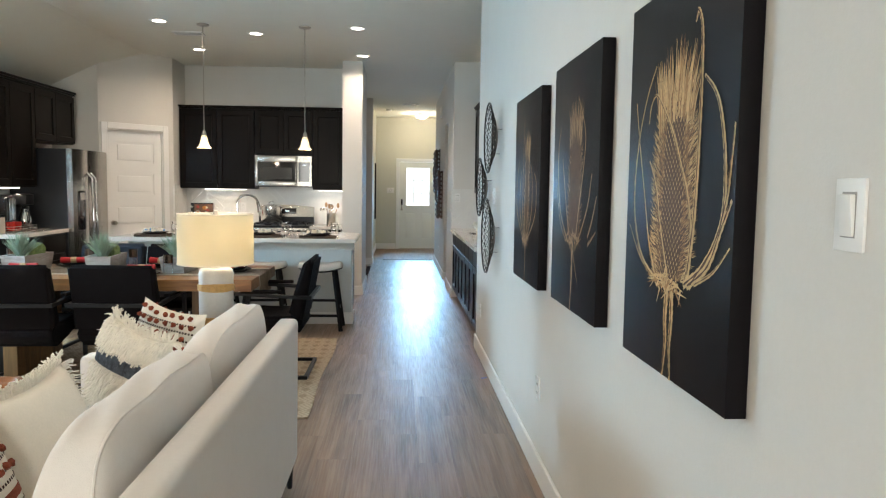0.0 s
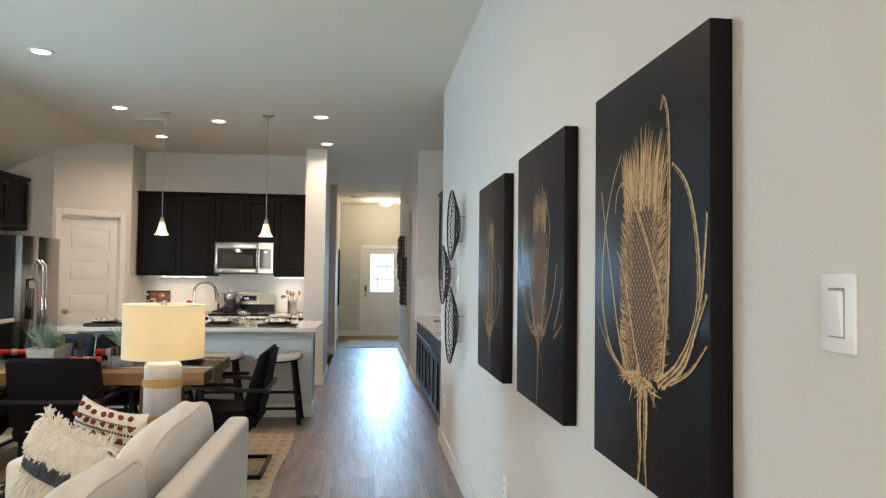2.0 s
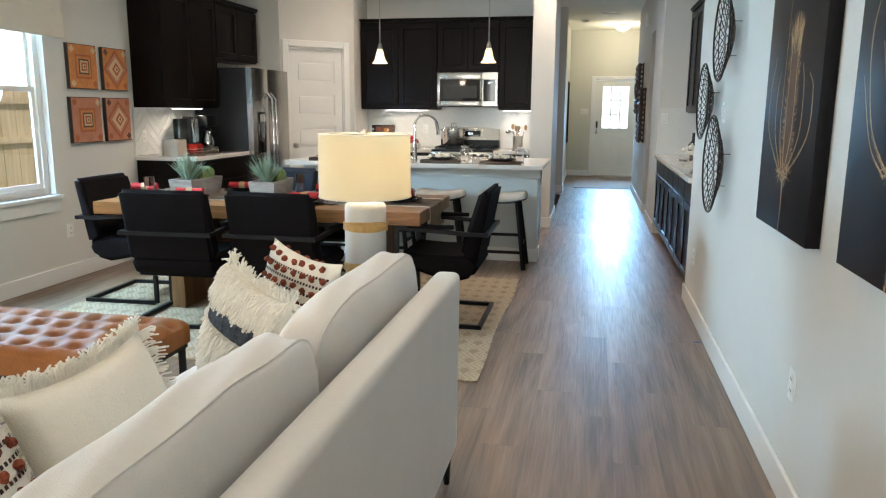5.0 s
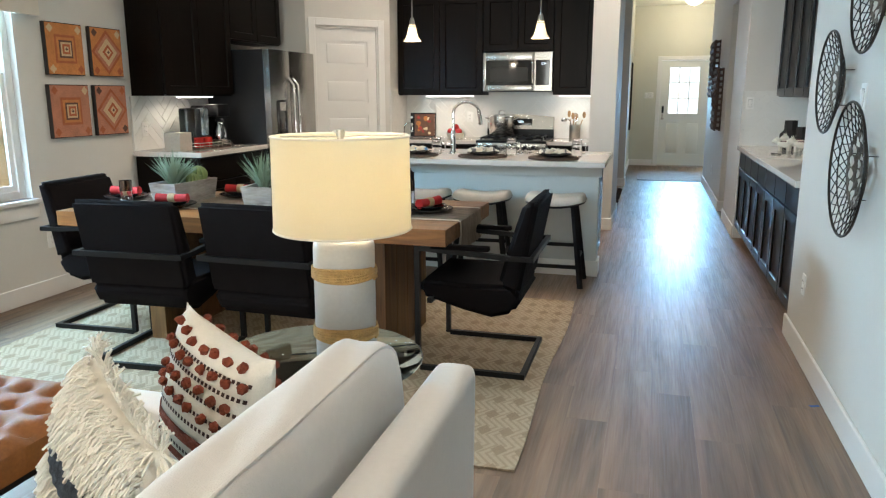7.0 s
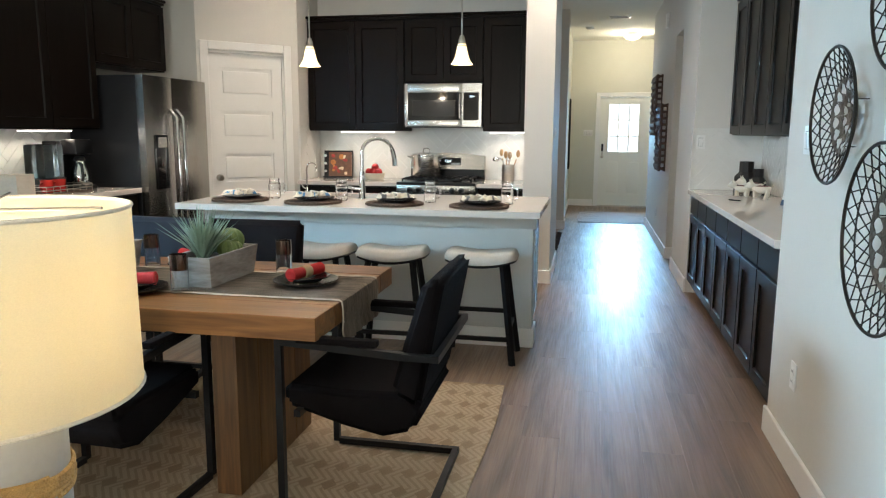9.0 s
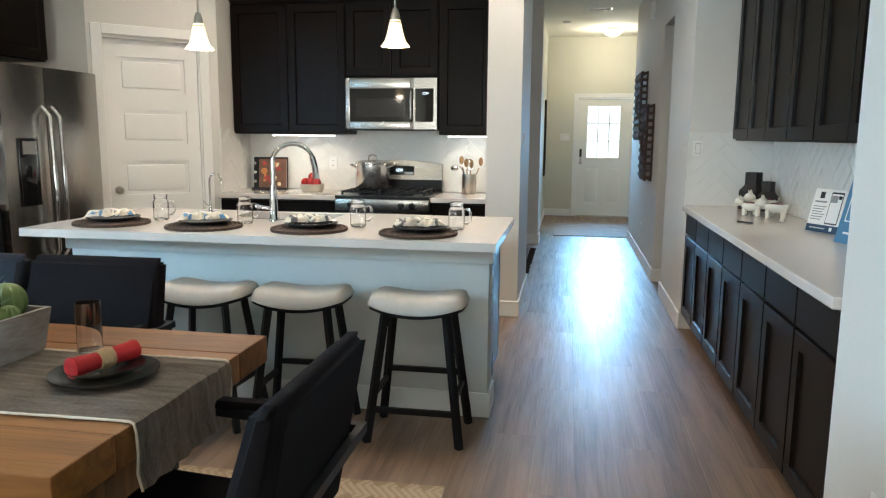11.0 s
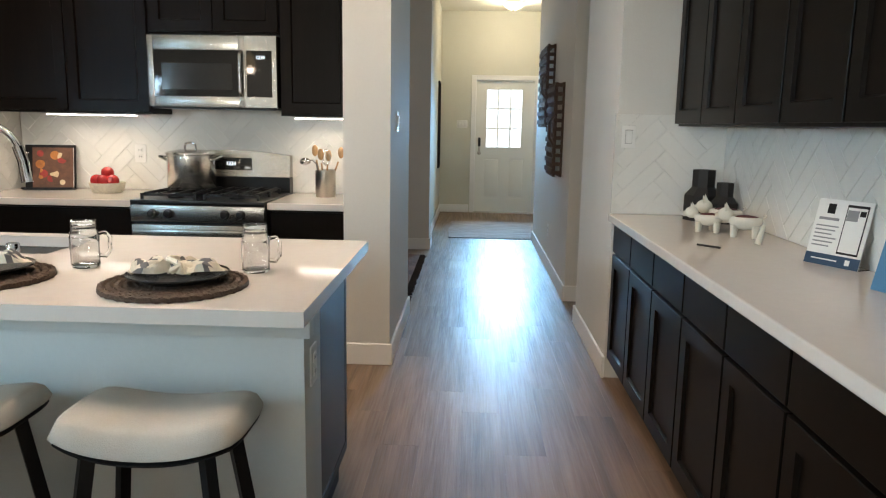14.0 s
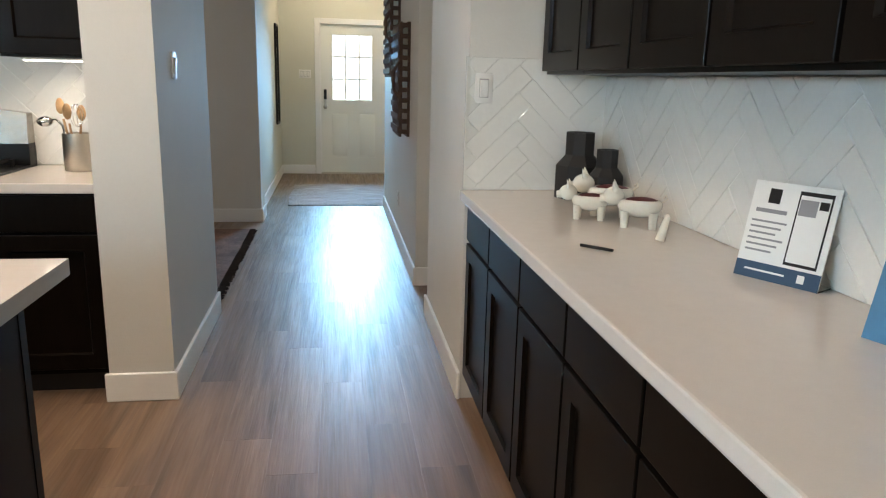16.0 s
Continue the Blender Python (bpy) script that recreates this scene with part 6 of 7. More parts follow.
    inks = [M_STRAWPALE, M_STRAWDARK, M_STRAWFAINT] if faint else [M_STRAW, M_STRAWDARK, M_STRAWMID]
    part("teasel_print", bm, inks, c, "straw-gold teasel printed on black", smooth=0)
    return c


STEM1 = [([(0.50, 0.24), (0.49, 0.15), (0.50, 0.09), (0.48, 0.0)], 0.013), ([(0.545, 0.24), (0.55, 0.15), (0.54, 0.08), (0.555, 0.0)], 0.012)]
LEFT1 = [([(0.42, 0.23), (0.22, 0.29), (0.12, 0.39), (0.10, 0.50), (0.14, 0.63), (0.22, 0.74), (0.31, 0.81)], 0.008),
         ([(0.38, 0.24), (0.29, 0.34), (0.22, 0.47), (0.15, 0.60), (0.09, 0.73)], 0.006),
         ([(0.52, 0.23), (0.46, 0.31), (0.40, 0.40), (0.35, 0.49), (0.27, 0.56)], 0.006), ([(0.40, 0.23), (0.20, 0.29), (0.05, 0.38)], 0.003)]
RIGHT1 = [([(0.66, 0.26), (0.70, 0.35), (0.66, 0.46), (0.59, 0.54), (0.52, 0.61), (0.44, 0.67), (0.33, 0.73), (0.27, 0.71), (0.25, 0.66)], 0.007),
          ([(0.68, 0.27), (0.72, 0.43), (0.735, 0.63), (0.735, 0.75), (0.725, 0.85), (0.69, 0.895), (0.67, 0.87)], 0.010),
          ([(0.65, 0.25), (0.81, 0.31), (0.91, 0.39), (0.94, 0.46), (0.93, 0.56), (0.89, 0.65), (0.84, 0.70), (0.76, 0.74)], 0.010),
          ([(0.70, 0.25), (0.88, 0.36), (0.95, 0.45), (0.975, 0.54), (0.99, 0.62)], 0.008),
          ([(0.68, 0.25), (0.84, 0.31), (0.93, 0.40), (0.99, 0.46)], 0.010), ([(0.74, 0.26), (0.88, 0.30), (0.99, 0.36)], 0.005)]
B2 = [([(0.52, 0.28), (0.52, 0.14), (0.50, 0.0)], 0.012), ([(0.42, 0.27), (0.23, 0.38), (0.15, 0.53), (0.14, 0.65), (0.19, 0.74)], 0.006), ([(0.38, 0.27), (0.22, 0.35), (0.09, 0.53)], 0.004),
      ([(0.46, 0.27), (0.36, 0.42), (0.25, 0.61)], 0.006), ([(0.58, 0.27), (0.65, 0.42), (0.73, 0.58), (0.74, 0.70), (0.58, 0.84)], 0.007), ([(0.64, 0.28), (0.82, 0.42), (0.89, 0.54)], 0.006),
      ([(0.84, 0.31), (0.92, 0.38), (0.985, 0.46)], 0.006), ([(0.84, 0.28), (0.92, 0.31), (0.985, 0.335)], 0.006), ([(0.52, 0.27), (0.58, 0.20), (0.66, 0.12)], 0.003)]
B3 = [([(0.51, 0.20), (0.52, 0.10), (0.51, 0.0)], 0.010)] + [([(0.50, 0.19), (0.50 + 0.38 * q, 0.36), (0.50 + 0.42 * q, 0.52), (0.50 + 0.34 * q, top)], 0.006) for q, top in ((-0.9, 0.66), (-0.55, 0.60), (-0.28, 0.88), (-0.05, 0.72), (0.25, 0.80), (0.6, 0.62), (0.95, 0.58))]
teasel_canvas(2.045, 2.72, 0.982, 1.945, (0.515, 0.255, 0.74, 0.20, 0.875), STEM1 + LEFT1 + RIGHT1, 1, "tall black canvas print of a golden teasel")
teasel_canvas(3.035, 3.742, 0.978, 1.943, (0.54, 0.30, 0.76, 0.15, 0.85), B2, 2, "black canvas print of a pale teasel head", True)
teasel_canvas(4.05, 4.78, 0.96, 1.93, (0.54, 0.24, 0.74, 0.10, 0.82), B3, 3, "black canvas print of a slender teasel", True)

M_WIRE = mat("dark_bronze_wire", (0.030, 0.024, 0.020), 0.45, 0.7, vary=0.2)
M_BRONZE = mat("hammered_bronze", (0.13, 0.105, 0.085), 0.4, 0.75, vary=0.35, scale=30, bump=0.5, bump_scale=60)


def wire_disc(y, z, r, seed, label):
    """A wall disc: outer wire ring with criss-cross spokes round a pierced metal centre, dished towards the wall."""
    d = thing("wire_disc", (XR, y, z), label, "wall art", "wire wall discs")

    def P(a, q, off=0.0):
        return (-0.022 - 0.062 * q ** 1.6 - off, r * q * math.cos(a), r * q * math.sin(a))
    ring = bmesh.new()
    pipe(ring, [P(a, 1.0) for a in np.linspace(0, 2 * math.pi, 64, endpoint=False)], 0.0055, 6, True)
    part("outer_ring", ring, M_WIRE, d)
    bm = bmesh.new()
    n = 27
    for k in range(n):
        a = 2 * math.pi * k / n
        for da in (0.5, -0.5):
            pipe(bm, [P(a, 0.56), P(a + da * 0.5, 0.78), P(a + da, 0.995)], 0.0023, 5)
    pipe(bm, [P(a, 0.80) for a in np.linspace(0, 2 * math.pi, 48, endpoint=False)], 0.0028, 5, True)
    part("spokes", bm, M_WIRE, d)
    bm = bmesh.new()
    for q0, q1, cnt in ((0.0, 0.10, 0), (0.10, 0.32, 8), (0.32, 0.57, 14)):
        if not cnt:
            lathe_v = [bm.verts.new(P(2 * math.pi * i / 20, 0.10)) for i in range(20)]
            bm.faces.new(lathe_v)
            continue
        sub = 6
        for i in range(cnt):
            for s in range(sub):
                a0, a1 = 2 * math.pi * (i + s / sub) / cnt, 2 * math.pi * (i + (s + 1) / sub) / cnt
                qm = (q0 + q1) / 2
                h0 = 0.36 * (q1 - q0) * math.sin(math.pi * (s / sub))
                h1 = 0.36 * (q1 - q0) * math.sin(math.pi * ((s + 1) / sub))
                for lo0, lo1, hi0, hi1 in ((q0, q0, qm - h0, qm - h1), (qm + h0, qm + h1, q1, q1)):
                    vs = [bm.verts.new(p) for p in (P(a0, lo0), P(a1, lo1), P(a1, hi1), P(a0, hi0))]
                    bm.faces.new(vs)
    bmesh.ops.remove_doubles(bm, verts=bm.verts[:], dist=0.0004)
    bmesh.ops.solidify(bm, geom=bm.faces[:], thickness=0.004)
    part("pierced_centre", bm, M_BRONZE, d, "pierced hammered bronze centre")
    for a in (0.5, 2.6, 4.7):
        bm = bmesh.new()
        rod(bm, (0.0, r * 0.45 * math.cos(a), r * 0.45 * math.sin(a)), P(a, 0.45), 0.002, seg=6)
        part("standoff", bm, M_WIRE, d)
    return d


wire_disc(6.305, 1.455, 0.224, 1, "round dark wire and pierced bronze wall disc")
wire_disc(5.825, 1.108, 0.266, 2, "large round dark wire and pierced bronze wall disc")
wire_disc(5.78, 1.80, 0.243, 3, "round dark wire and pierced bronze wall disc hung highest")

# patterned tile pictures on the left wall
M_QBACK = mat("dark_box_frame", (0.020, 0.014, 0.012), 0.6)
TONES = [mat("rust_cloth", (0.36, 0.10, 0.035), 0.85, vary=0.3, scale=14), mat("orange_cloth", (0.50, 0.19, 0.055), 0.85, vary=0.3, scale=14), mat("sand_cloth", (0.55, 0.40, 0.24), 0.85, vary=0.25, scale=14), mat("brown_cloth", (0.10, 0.045, 0.03), 0.85, vary=0.3, scale=14), mat("faded_rose_cloth", (0.42, 0.17, 0.10), 0.85, vary=0.35, scale=10)]


def ornate_picture(y0, y1, z0, z1, kind):
    p = thing("tile_picture", (XL, (y0 + y1) / 2, z0), "square kilim-patterned picture in rust and orange", "picture", "kilim pictures")
    w, h = (y1 - y0) / 2, (z1 - z0)
    part("box", boxes((0.001, 0.032, -w, w, 0, h)), M_QBACK, p)
    part("face", boxes((0.032, 0.036, -w + 0.006, w - 0.006, 0.006, h - 0.006)), TONES[4 if kind in (2, 3) else 1], p)

    def square(s, tone, x, diamond):
        bm = boxes((x, x + 0.0015, -s, s, -s, s))
        turn(bm, pose(0, 0, h / 2, 45 if diamond else 0))
        part("motif", bm, TONES[tone], p)
    dm = kind in (1, 3)
    for i, (s, t) in enumerate(((0.135, 0), (0.112, 4 if dm else 1), (0.085, 3 if not dm else 2), (0.066, 2), (0.048, 0), (0.026, 2))):
        square(s * (0.86 if dm else 0.72), t, 0.0362 + 0.0016 * i, dm)
    bm = boxes((0.0462, 0.0474, -0.012, 0.012, h / 2 - 0.004, h / 2 + 0.004), (0.0462, 0.0474, -0.004, 0.004, h / 2 - 0.012, h / 2 + 0.012))
    part("motif", bm, TONES[3], p)
    rnd = random.Random(kind)
    for sy in (-1, 1):
        for sz in (-1, 1):
            bm = boxes((0.0363, 0.0375, -0.022, 0.022, -0.022, 0.022))
            turn(bm, pose(0, sy * (w - 0.042), h / 2 + sz * (h / 2 - 0.042), 45))
            part("motif", bm, TONES[rnd.choice((0, 2, 3))], p)


for k, (y0, y1, z0, z1) in enumerate(((6.83, 7.175, 1.545, 1.905), (7.255, 7.585, 1.545, 1.905), (6.815, 7.185, 1.105, 1.48), (7.25, 7.585, 1.105, 1.48))):
    ornate_picture(y0, y1, z0, z1, k)

# ---- switches and outlets ----
# grey that paints the shaded gap round each rocker
M_GAPSHADE = mat("painted_gap_shade", (0.30, 0.29, 0.27), 0.6)


def plate_on(name, m, w, h, kind, label):
    """A cover plate in the plane y = 0, facing -y, centred on the origin of m."""
    o = thing(name, (0, 0, 0), label, "outlet" if kind == "outlet" else "switch", "wall plates")
    o.matrix_basis = m
    part("plate", boxes((-w / 2, w / 2, -0.006, 0.0, -h / 2, h / 2), bevel=0.0025), M_PLASTIC, o)
    if kind == "outlet":
        for z in (-0.021, 0.021):
            s = part("socket", boxes((-0.016, 0.016, -0.0085, -0.005, z - 0.014, z + 0.014), bevel=0.003), M_PLASTIC, o)
            part("slot", boxes((-0.009, -0.006, -0.0092, -0.0084, z - 0.004, z + 0.006), (0.006, 0.009, -0.0092, -0.0084, z - 0.004, z + 0.006)), M_BLACK, s)
    else:
        n = max(1, round(w / 0.06))
        for i in range(n):
            x = (i - (n - 1) / 2) * 0.046
            part("gap_border", boxes((x - 0.018, x + 0.018, -0.0066, -0.0055, -0.036, 0.036)), M_GAPSHADE, o)
            part("rocker", turn(boxes((x - 0.016, x + 0.016, -0.013, -0.004, -0.033, 0.033), bevel=0.002), pose(0, 0, 0, 5)), M_PLASTIC, o)
    return o


RW_M = lambda y, z: pose(XR, y, z, 0, 0, -90)
plate_on("light_switch", RW_M(1.743, 1.408), 0.075, 0.115, "switch", "white rocker light switch on the wall")
plate_on("outlet", RW_M(4.19, 0.445), 0.075, 0.115, "outlet", "white wall outlet above the baseboard")
plate_on("outlet", RW_M(6.77, 0.40), 0.075, 0.115, "outlet", "white wall outlet above the baseboard")
plate_on("light_switch", RW_M(6.83, 1.37), 0.12, 0.115, "switch", "white double switch behind the wall discs")
plate_on("light_switch", RW_M(6.02, 1.39), 0.075, 0.115, "switch", "white switch between the wall discs")
plate_on("outlet", RW_M(13.36, 0.375), 0.075, 0.115, "outlet", "white wall outlet in the hall")
plate_on("light_switch", pose(0.29, 17.87, 1.385), 0.165, 0.115, "switch", "white triple switch beside the entry door")
plate_on("light_switch", pose(0.01, 10.68, 1.38, 0, 0, 90), 0.075, 0.115, "switch", "white switch on the wall end")
plate_on("outlet", pose(-1.68, 11.0, 1.15), 0.075, 0.115, "outlet", "white outlet on the backsplash")
plate_on("outlet", pose(1.27, 10.225, 1.32), 0.07, 0.115, "switch", "white switch on the tiled return")
plate_on("outlet", pose(0.009, 8.365, 0.675, 0, 0, 90), 0.075, 0.115, "outlet", "white outlet on the island end")
plate_on("outlet", pose(XL, 6.72, 0.40, 0, 0, 90), 0.075, 0.115, "outlet", "white outlet under the window")
plate_on("outlet", pose(XL + 0.016, 7.80, 1.13, 0, 0, 90), 0.075, 0.115, "outlet", "white outlet on the coffee backsplash")
single("door_chime", boxes((XR - 0.03, XR - 0.001, 12.93, 13.06, 2.64, 2.80), bevel=0.004), M_PLASTIC, "white door chime box high on the hall wall", "door chime")

# ---- hall decor ----
M_BASKET = mat("dark_woven_splint", (0.075, 0.042, 0.028), 0.75, vary=0.35, scale=30, bump=0.5, bump_scale=90)


def tobacco_basket(y0, y1, z0, z1, label):
    b = thing("wall_basket", (XR, (y0 + y1) / 2, z0), label, "basket", "hall baskets")
    w, h = (y1 - y0) / 2, z1 - z0
    for x0, x1 in ((-0.075, -0.058), (-0.020, -0.001)):
        part("rim", boxes((x0, x1, -w, -w + 0.012, 0, h), (x0, x1, w - 0.012, w, 0, h), (x0, x1, -w + 0.012, w - 0.012, 0, 0.012), (x0, x1, -w + 0.012, w - 0.012, h - 0.012, h)), M_BASKET, b)
    for i in range(11):
        z = 0.02 + i * (h - 0.06) / 10
        for y in (-w - 0.004, w - 0.004):
            part("side_splint", boxes((-0.078, -0.001, y, y + 0.008, z, z + 0.032)), M_BASKET, b)
    n = 9
    for i in range(n):
        z = 0.05 + i * (h - 0.1) / (n - 1)
        part("splint", boxes((-0.088, -0.078, -w - 0.008, w + 0.008, z - 0.02, z + 0.02)), M_BASKET, b)
    for i in range(6):
        y = -w + 0.06 + i * (2 * w - 0.12) / 5
        part("stave", boxes((-0.077, -0.070, y - 0.022, y + 0.022, 0, h)), M_BASKET, b)
    part("handle", pipe(bmesh.new(), [(-0.08, -w, h * 0.35), (-0.12, -w - 0.03, h * 0.42), (-0.12, -w - 0.03, h * 0.58), (-0.08, -w, h * 0.65)], 0.012, 8), M_BASKET, b)
    return b


tobacco_basket(13.30, 14.05, 1.36, 2.12, "dark woven splint basket hung on the hall wall")
tobacco_basket(12.50, 13.10, 0.95, 1.73, "dark woven splint basket hung lower on the hall wall")
mir = thing("wall_mirror", (-0.05, 17.2, 0.74), "tall black-framed mirror on the entry wall", "mirror")
part("frame", boxes((0.0, 0.025, -0.20, -0.18, 0, 1.25), (0.0, 0.025, 0.18, 0.20, 0, 1.25), (0.0, 0.025, -0.18, 0.18, 0, 0.02), (0.0, 0.025, -0.18, 0.18, 1.23, 1.25)), M_IRON, mir)
part("glass", boxes((0.0, 0.012, -0.18, 0.18, 0.02, 1.23)), M_CHROME, mir)

# ---- kitchen counter things ----
M_POT = mat("polished_steel", (0.70, 0.67, 0.63), 0.27, 1.0, vary=0.03)
pot = thing("stock_pot", (-1.245, 10.72, 0.962), "polished steel stock pot with a lid on the range", "pot")
part("body", lathe(bmesh.new(), [(0.0, 0), (0.135, 0), (0.14, 0.006), (0.14, 0.195), (0.145, 0.20), (0.145, 0.205), (0.0, 0.205)], seg=40), M_POT, pot)
lid = part("lid", lathe(bmesh.new(), [(0.146, 0.206), (0.144, 0.214), (0.08, 0.228), (0.0, 0.232)], seg=40), M_POT, pot)
part("lid_handle", pipe(bmesh.new(), [(-0.035, 0, 0.23), (-0.03, 0, 0.262), (0, 0, 0.272), (0.03, 0, 0.262), (0.035, 0, 0.23)], 0.006, 8), M_CHROME, lid)
for s in (-1, 1):
    part("handle", pipe(bmesh.new(), [(s * 0.137, -0.035, 0.165), (s * 0.182, -0.03, 0.185), (s * 0.189, 0, 0.19), (s * 0.182, 0.03, 0.185), (s * 0.137, 0.035, 0.165)], 0.007, 8), M_CHROME, pot)
crock = thing("utensil_crock", (-0.44, 10.80, 0.9155), "steel utensil crock with wooden spoons and a ladle", "crock")
part("crock", lathe(bmesh.new(), [(0.0, 0), (0.06, 0), (0.062, 0.004), (0.062, 0.165), (0.058, 0.165), (0.058, 0.008), (0.0, 0.008)], seg=32), M_NICKEL, crock)
M_SPOON = wood("spoon_wood", (0.30, 0.16, 0.07), (0.5, 0.31, 0.15), 0.55, 8, (10, 10, 2))
for x, y, dx, dy, L in ((0.01, 0.0, 0.085, 0.01, 0.27), (-0.02, 0.01, -0.05, 0.02, 0.28), (0.0, -0.02, -0.02, -0.02, 0.26), (-0.01, 0.02, 0.02, 0.03, 0.25)):
    bm = bmesh.new()
    rod(bm, (x, y, 0.02), (x + dx * 0.8, y + dy * 0.8, L * 0.8), 0.006, 0.005, 8)
    bmesh.ops.create_uvsphere(bm, u_segments=12, v_segments=8, radius=0.024, matrix=Matrix.Translation((x + dx, y + dy, L)) @ Matrix.Diagonal((0.8, 0.4, 1.5, 1)))
    part("wooden_spoon", bm, M_SPOON, crock)
bm = bmesh.new()
pipe(bm, [(-0.02, -0.01, 0.03), (-0.05, -0.02, 0.20), (-0.075, -0.02, 0.225), (-0.10, -0.02, 0.222)], 0.005, 8)
bmesh.ops.create_uvsphere(bm, u_segments=16, v_segments=10, radius=0.034, matrix=Matrix.Translation((-0.12, -0.02, 0.215)) @ Matrix.Diagonal((1, 1, 0.7, 1)))
part("ladle", bm, M_CHROME, crock)
bm = bmesh.new()
for k in range(5):
    a = k * math.pi / 5
    pipe(bm, [(0.0 + 0.028 * math.cos(a) * math.sin(t), 0.02 + 0.028 * math.sin(a) * math.sin(t), 0.24 - 0.05 * math.cos(t)) for t in np.linspace(0.05, 2 * math.pi - 0.05, 16)], 0.0012, 4)
part("whisk", bm, M_CHROME, crock)

bowl = thing("fruit_bowl", (-1.80, 10.78, 0.9155), "woven white bowl of red apples", "bowl")
part("bowl", lathe(bmesh.new(), [(0.0, 0), (0.085, 0), (0.098, 0.02), (0.105, 0.062), (0.101, 0.062), (0.093, 0.022), (0.0, 0.012)], seg=36), mat("woven_bowl", (0.55, 0.50, 0.40), 0.8, vary=0.25, scale=60, bump=0.5, bump_scale=100), bowl)
M_APPLE = mat("red_apple", (0.40, 0.02, 0.02), 0.25, vary=0.4, scale=12)
for x, y, z in ((-0.05, -0.03, 0.075), (0.05, -0.03, 0.075), (0.0, 0.05, 0.075), (-0.005, -0.04, 0.078), (0.005, 0.0, 0.122)):
    bm = bmesh.new()
    bmesh.ops.create_uvsphere(bm, u_segments=20, v_segments=12, radius=0.038)
    for v in bm.verts:
        rr = math.hypot(v.co.x, v.co.y)
        v.co.z -= 0.012 * math.exp(-(rr / 0.012) ** 2) * (1 if v.co.z > 0 else -0.6)
    rod(bm, (0, 0, 0.02), (0.004, 0, 0.042), 0.0015, seg=5)
    turn(bm, pose(x, y, z, 15 * x * 100, 10, 0))
    part("apple", bm, M_APPLE, bowl)

book = thing("cookbook", (-2.22, 10.86, 0.9155), "cookbook open on a dark stand on the counter", "book", "", 12)
part("stand", turn(boxes((-0.15, 0.15, 0.03, 0.04, 0.0, 0.29), (-0.15, 0.15, -0.04, 0.03, 0.0, 0.012)), pose(0, 0, 0, -10)), M_BLACK, book)
part("pages", turn(boxes((-0.10, 0.14, 0.012, 0.026, 0.014, 0.27)), pose(0, 0, 0, -10)), M_PLASTIC, book)
FOODS = [mat("food_orange", (0.45, 0.16, 0.03), 0.5, vary=0.5, scale=25), mat("food_brown", (0.12, 0.05, 0.025), 0.5, vary=0.5, scale=25), mat("food_red", (0.32, 0.03, 0.02), 0.5, vary=0.5, scale=25), mat("food_cream", (0.6, 0.48, 0.3), 0.5, vary=0.4, scale=25)]
part("cover", turn(boxes((-0.10, 0.14, 0.009, 0.0115, 0.014, 0.27)), pose(0, 0, 0, -10)), FOODS[1], book)
rnd = random.Random(4)
for i in range(16):
    bm = lathe(bmesh.new(), [(0.0, 0.0015), (rnd.uniform(0.012, 0.03), 0.0)], seg=12)
    turn(bm, pose(0, 0, 0, -10) @ pose(rnd.uniform(-0.07, 0.11), 0.0085, rnd.uniform(0.04, 0.245), 90))
    part("printed_food", bm, FOODS[i % 4], book)
for k in range(3):
    part("clip", turn(lathe(bmesh.new(), [(0.012, -0.004), (0.016, 0.0), (0.012, 0.004)], seg=12), pose(-0.13, 0.015, 0.07 + 0.08 * k, 80)), M_CHROME, book)

# coffee counter
CZ, CC = 0.9155, 0.9555
single("tissue_box", boxes((-3.43, -3.28, 7.70, 7.86, CC, CC + 0.15), bevel=0.006), mat("taupe_box", (0.45, 0.40, 0.33), 0.6, vary=0.08), "taupe square box on the coffee counter", "box")
tray = thing("mug_tray", (-3.33, 8.12, CC), "wire tray on the coffee counter", "tray")
part("tray_base", boxes((-0.10, 0.10, -0.22, 0.24, 0.0, 0.012), bevel=0.003), M_BASKET, tray)
bm = bmesh.new()
for z in (0.03, 0.055):
    pipe(bm, [(-0.10, -0.22, z), (0.10, -0.22, z), (0.10, 0.24, z), (-0.10, 0.24, z)], 0.003, 5, True)
for y in np.linspace(-0.22, 0.24, 8):
    rod(bm, (0.10, y, 0.01), (0.10, y, 0.055), 0.002, seg=5)
part("wire_rail", bm, M_NICKEL, tray)
M_MUG = mat("red_glaze", (0.42, 0.025, 0.02), 0.2, vary=0.08)
for y in (7.99, 8.11):
    g = thing("mug", (-3.30, y, CC + 0.0125), "glossy red coffee mug", "mug", "red mugs")
    part("cup", lathe(bmesh.new(), [(0.0, 0), (0.034, 0), (0.04, 0.01), (0.043, 0.085), (0.039, 0.085), (0.036, 0.012), (0.0, 0.008)], seg=28), M_MUG, g)
    part("handle", pipe(bmesh.new(), [(0.0, -0.04, 0.065), (0.0, -0.062, 0.06), (0.0, -0.064, 0.035), (0.0, -0.04, 0.022)], 0.006, 8), M_MUG, g)
cm = thing("coffee_maker", (-3.45, 8.42, CC), "black coffee maker with a steel carafe and a water tank", "coffee maker")
part("body", boxes((-0.13, 0.0, -0.12, 0.12, 0.0, 0.36), bevel=0.012), M_BLACK, cm)
part("brew_head", boxes((0.0, 0.13, -0.09, 0.10, 0.26, 0.37), bevel=0.015), M_BLACK, cm)
part("hot_plate", boxes((0.0, 0.14, -0.09, 0.10, 0.0, 0.03), bevel=0.006), M_BLACK, cm)
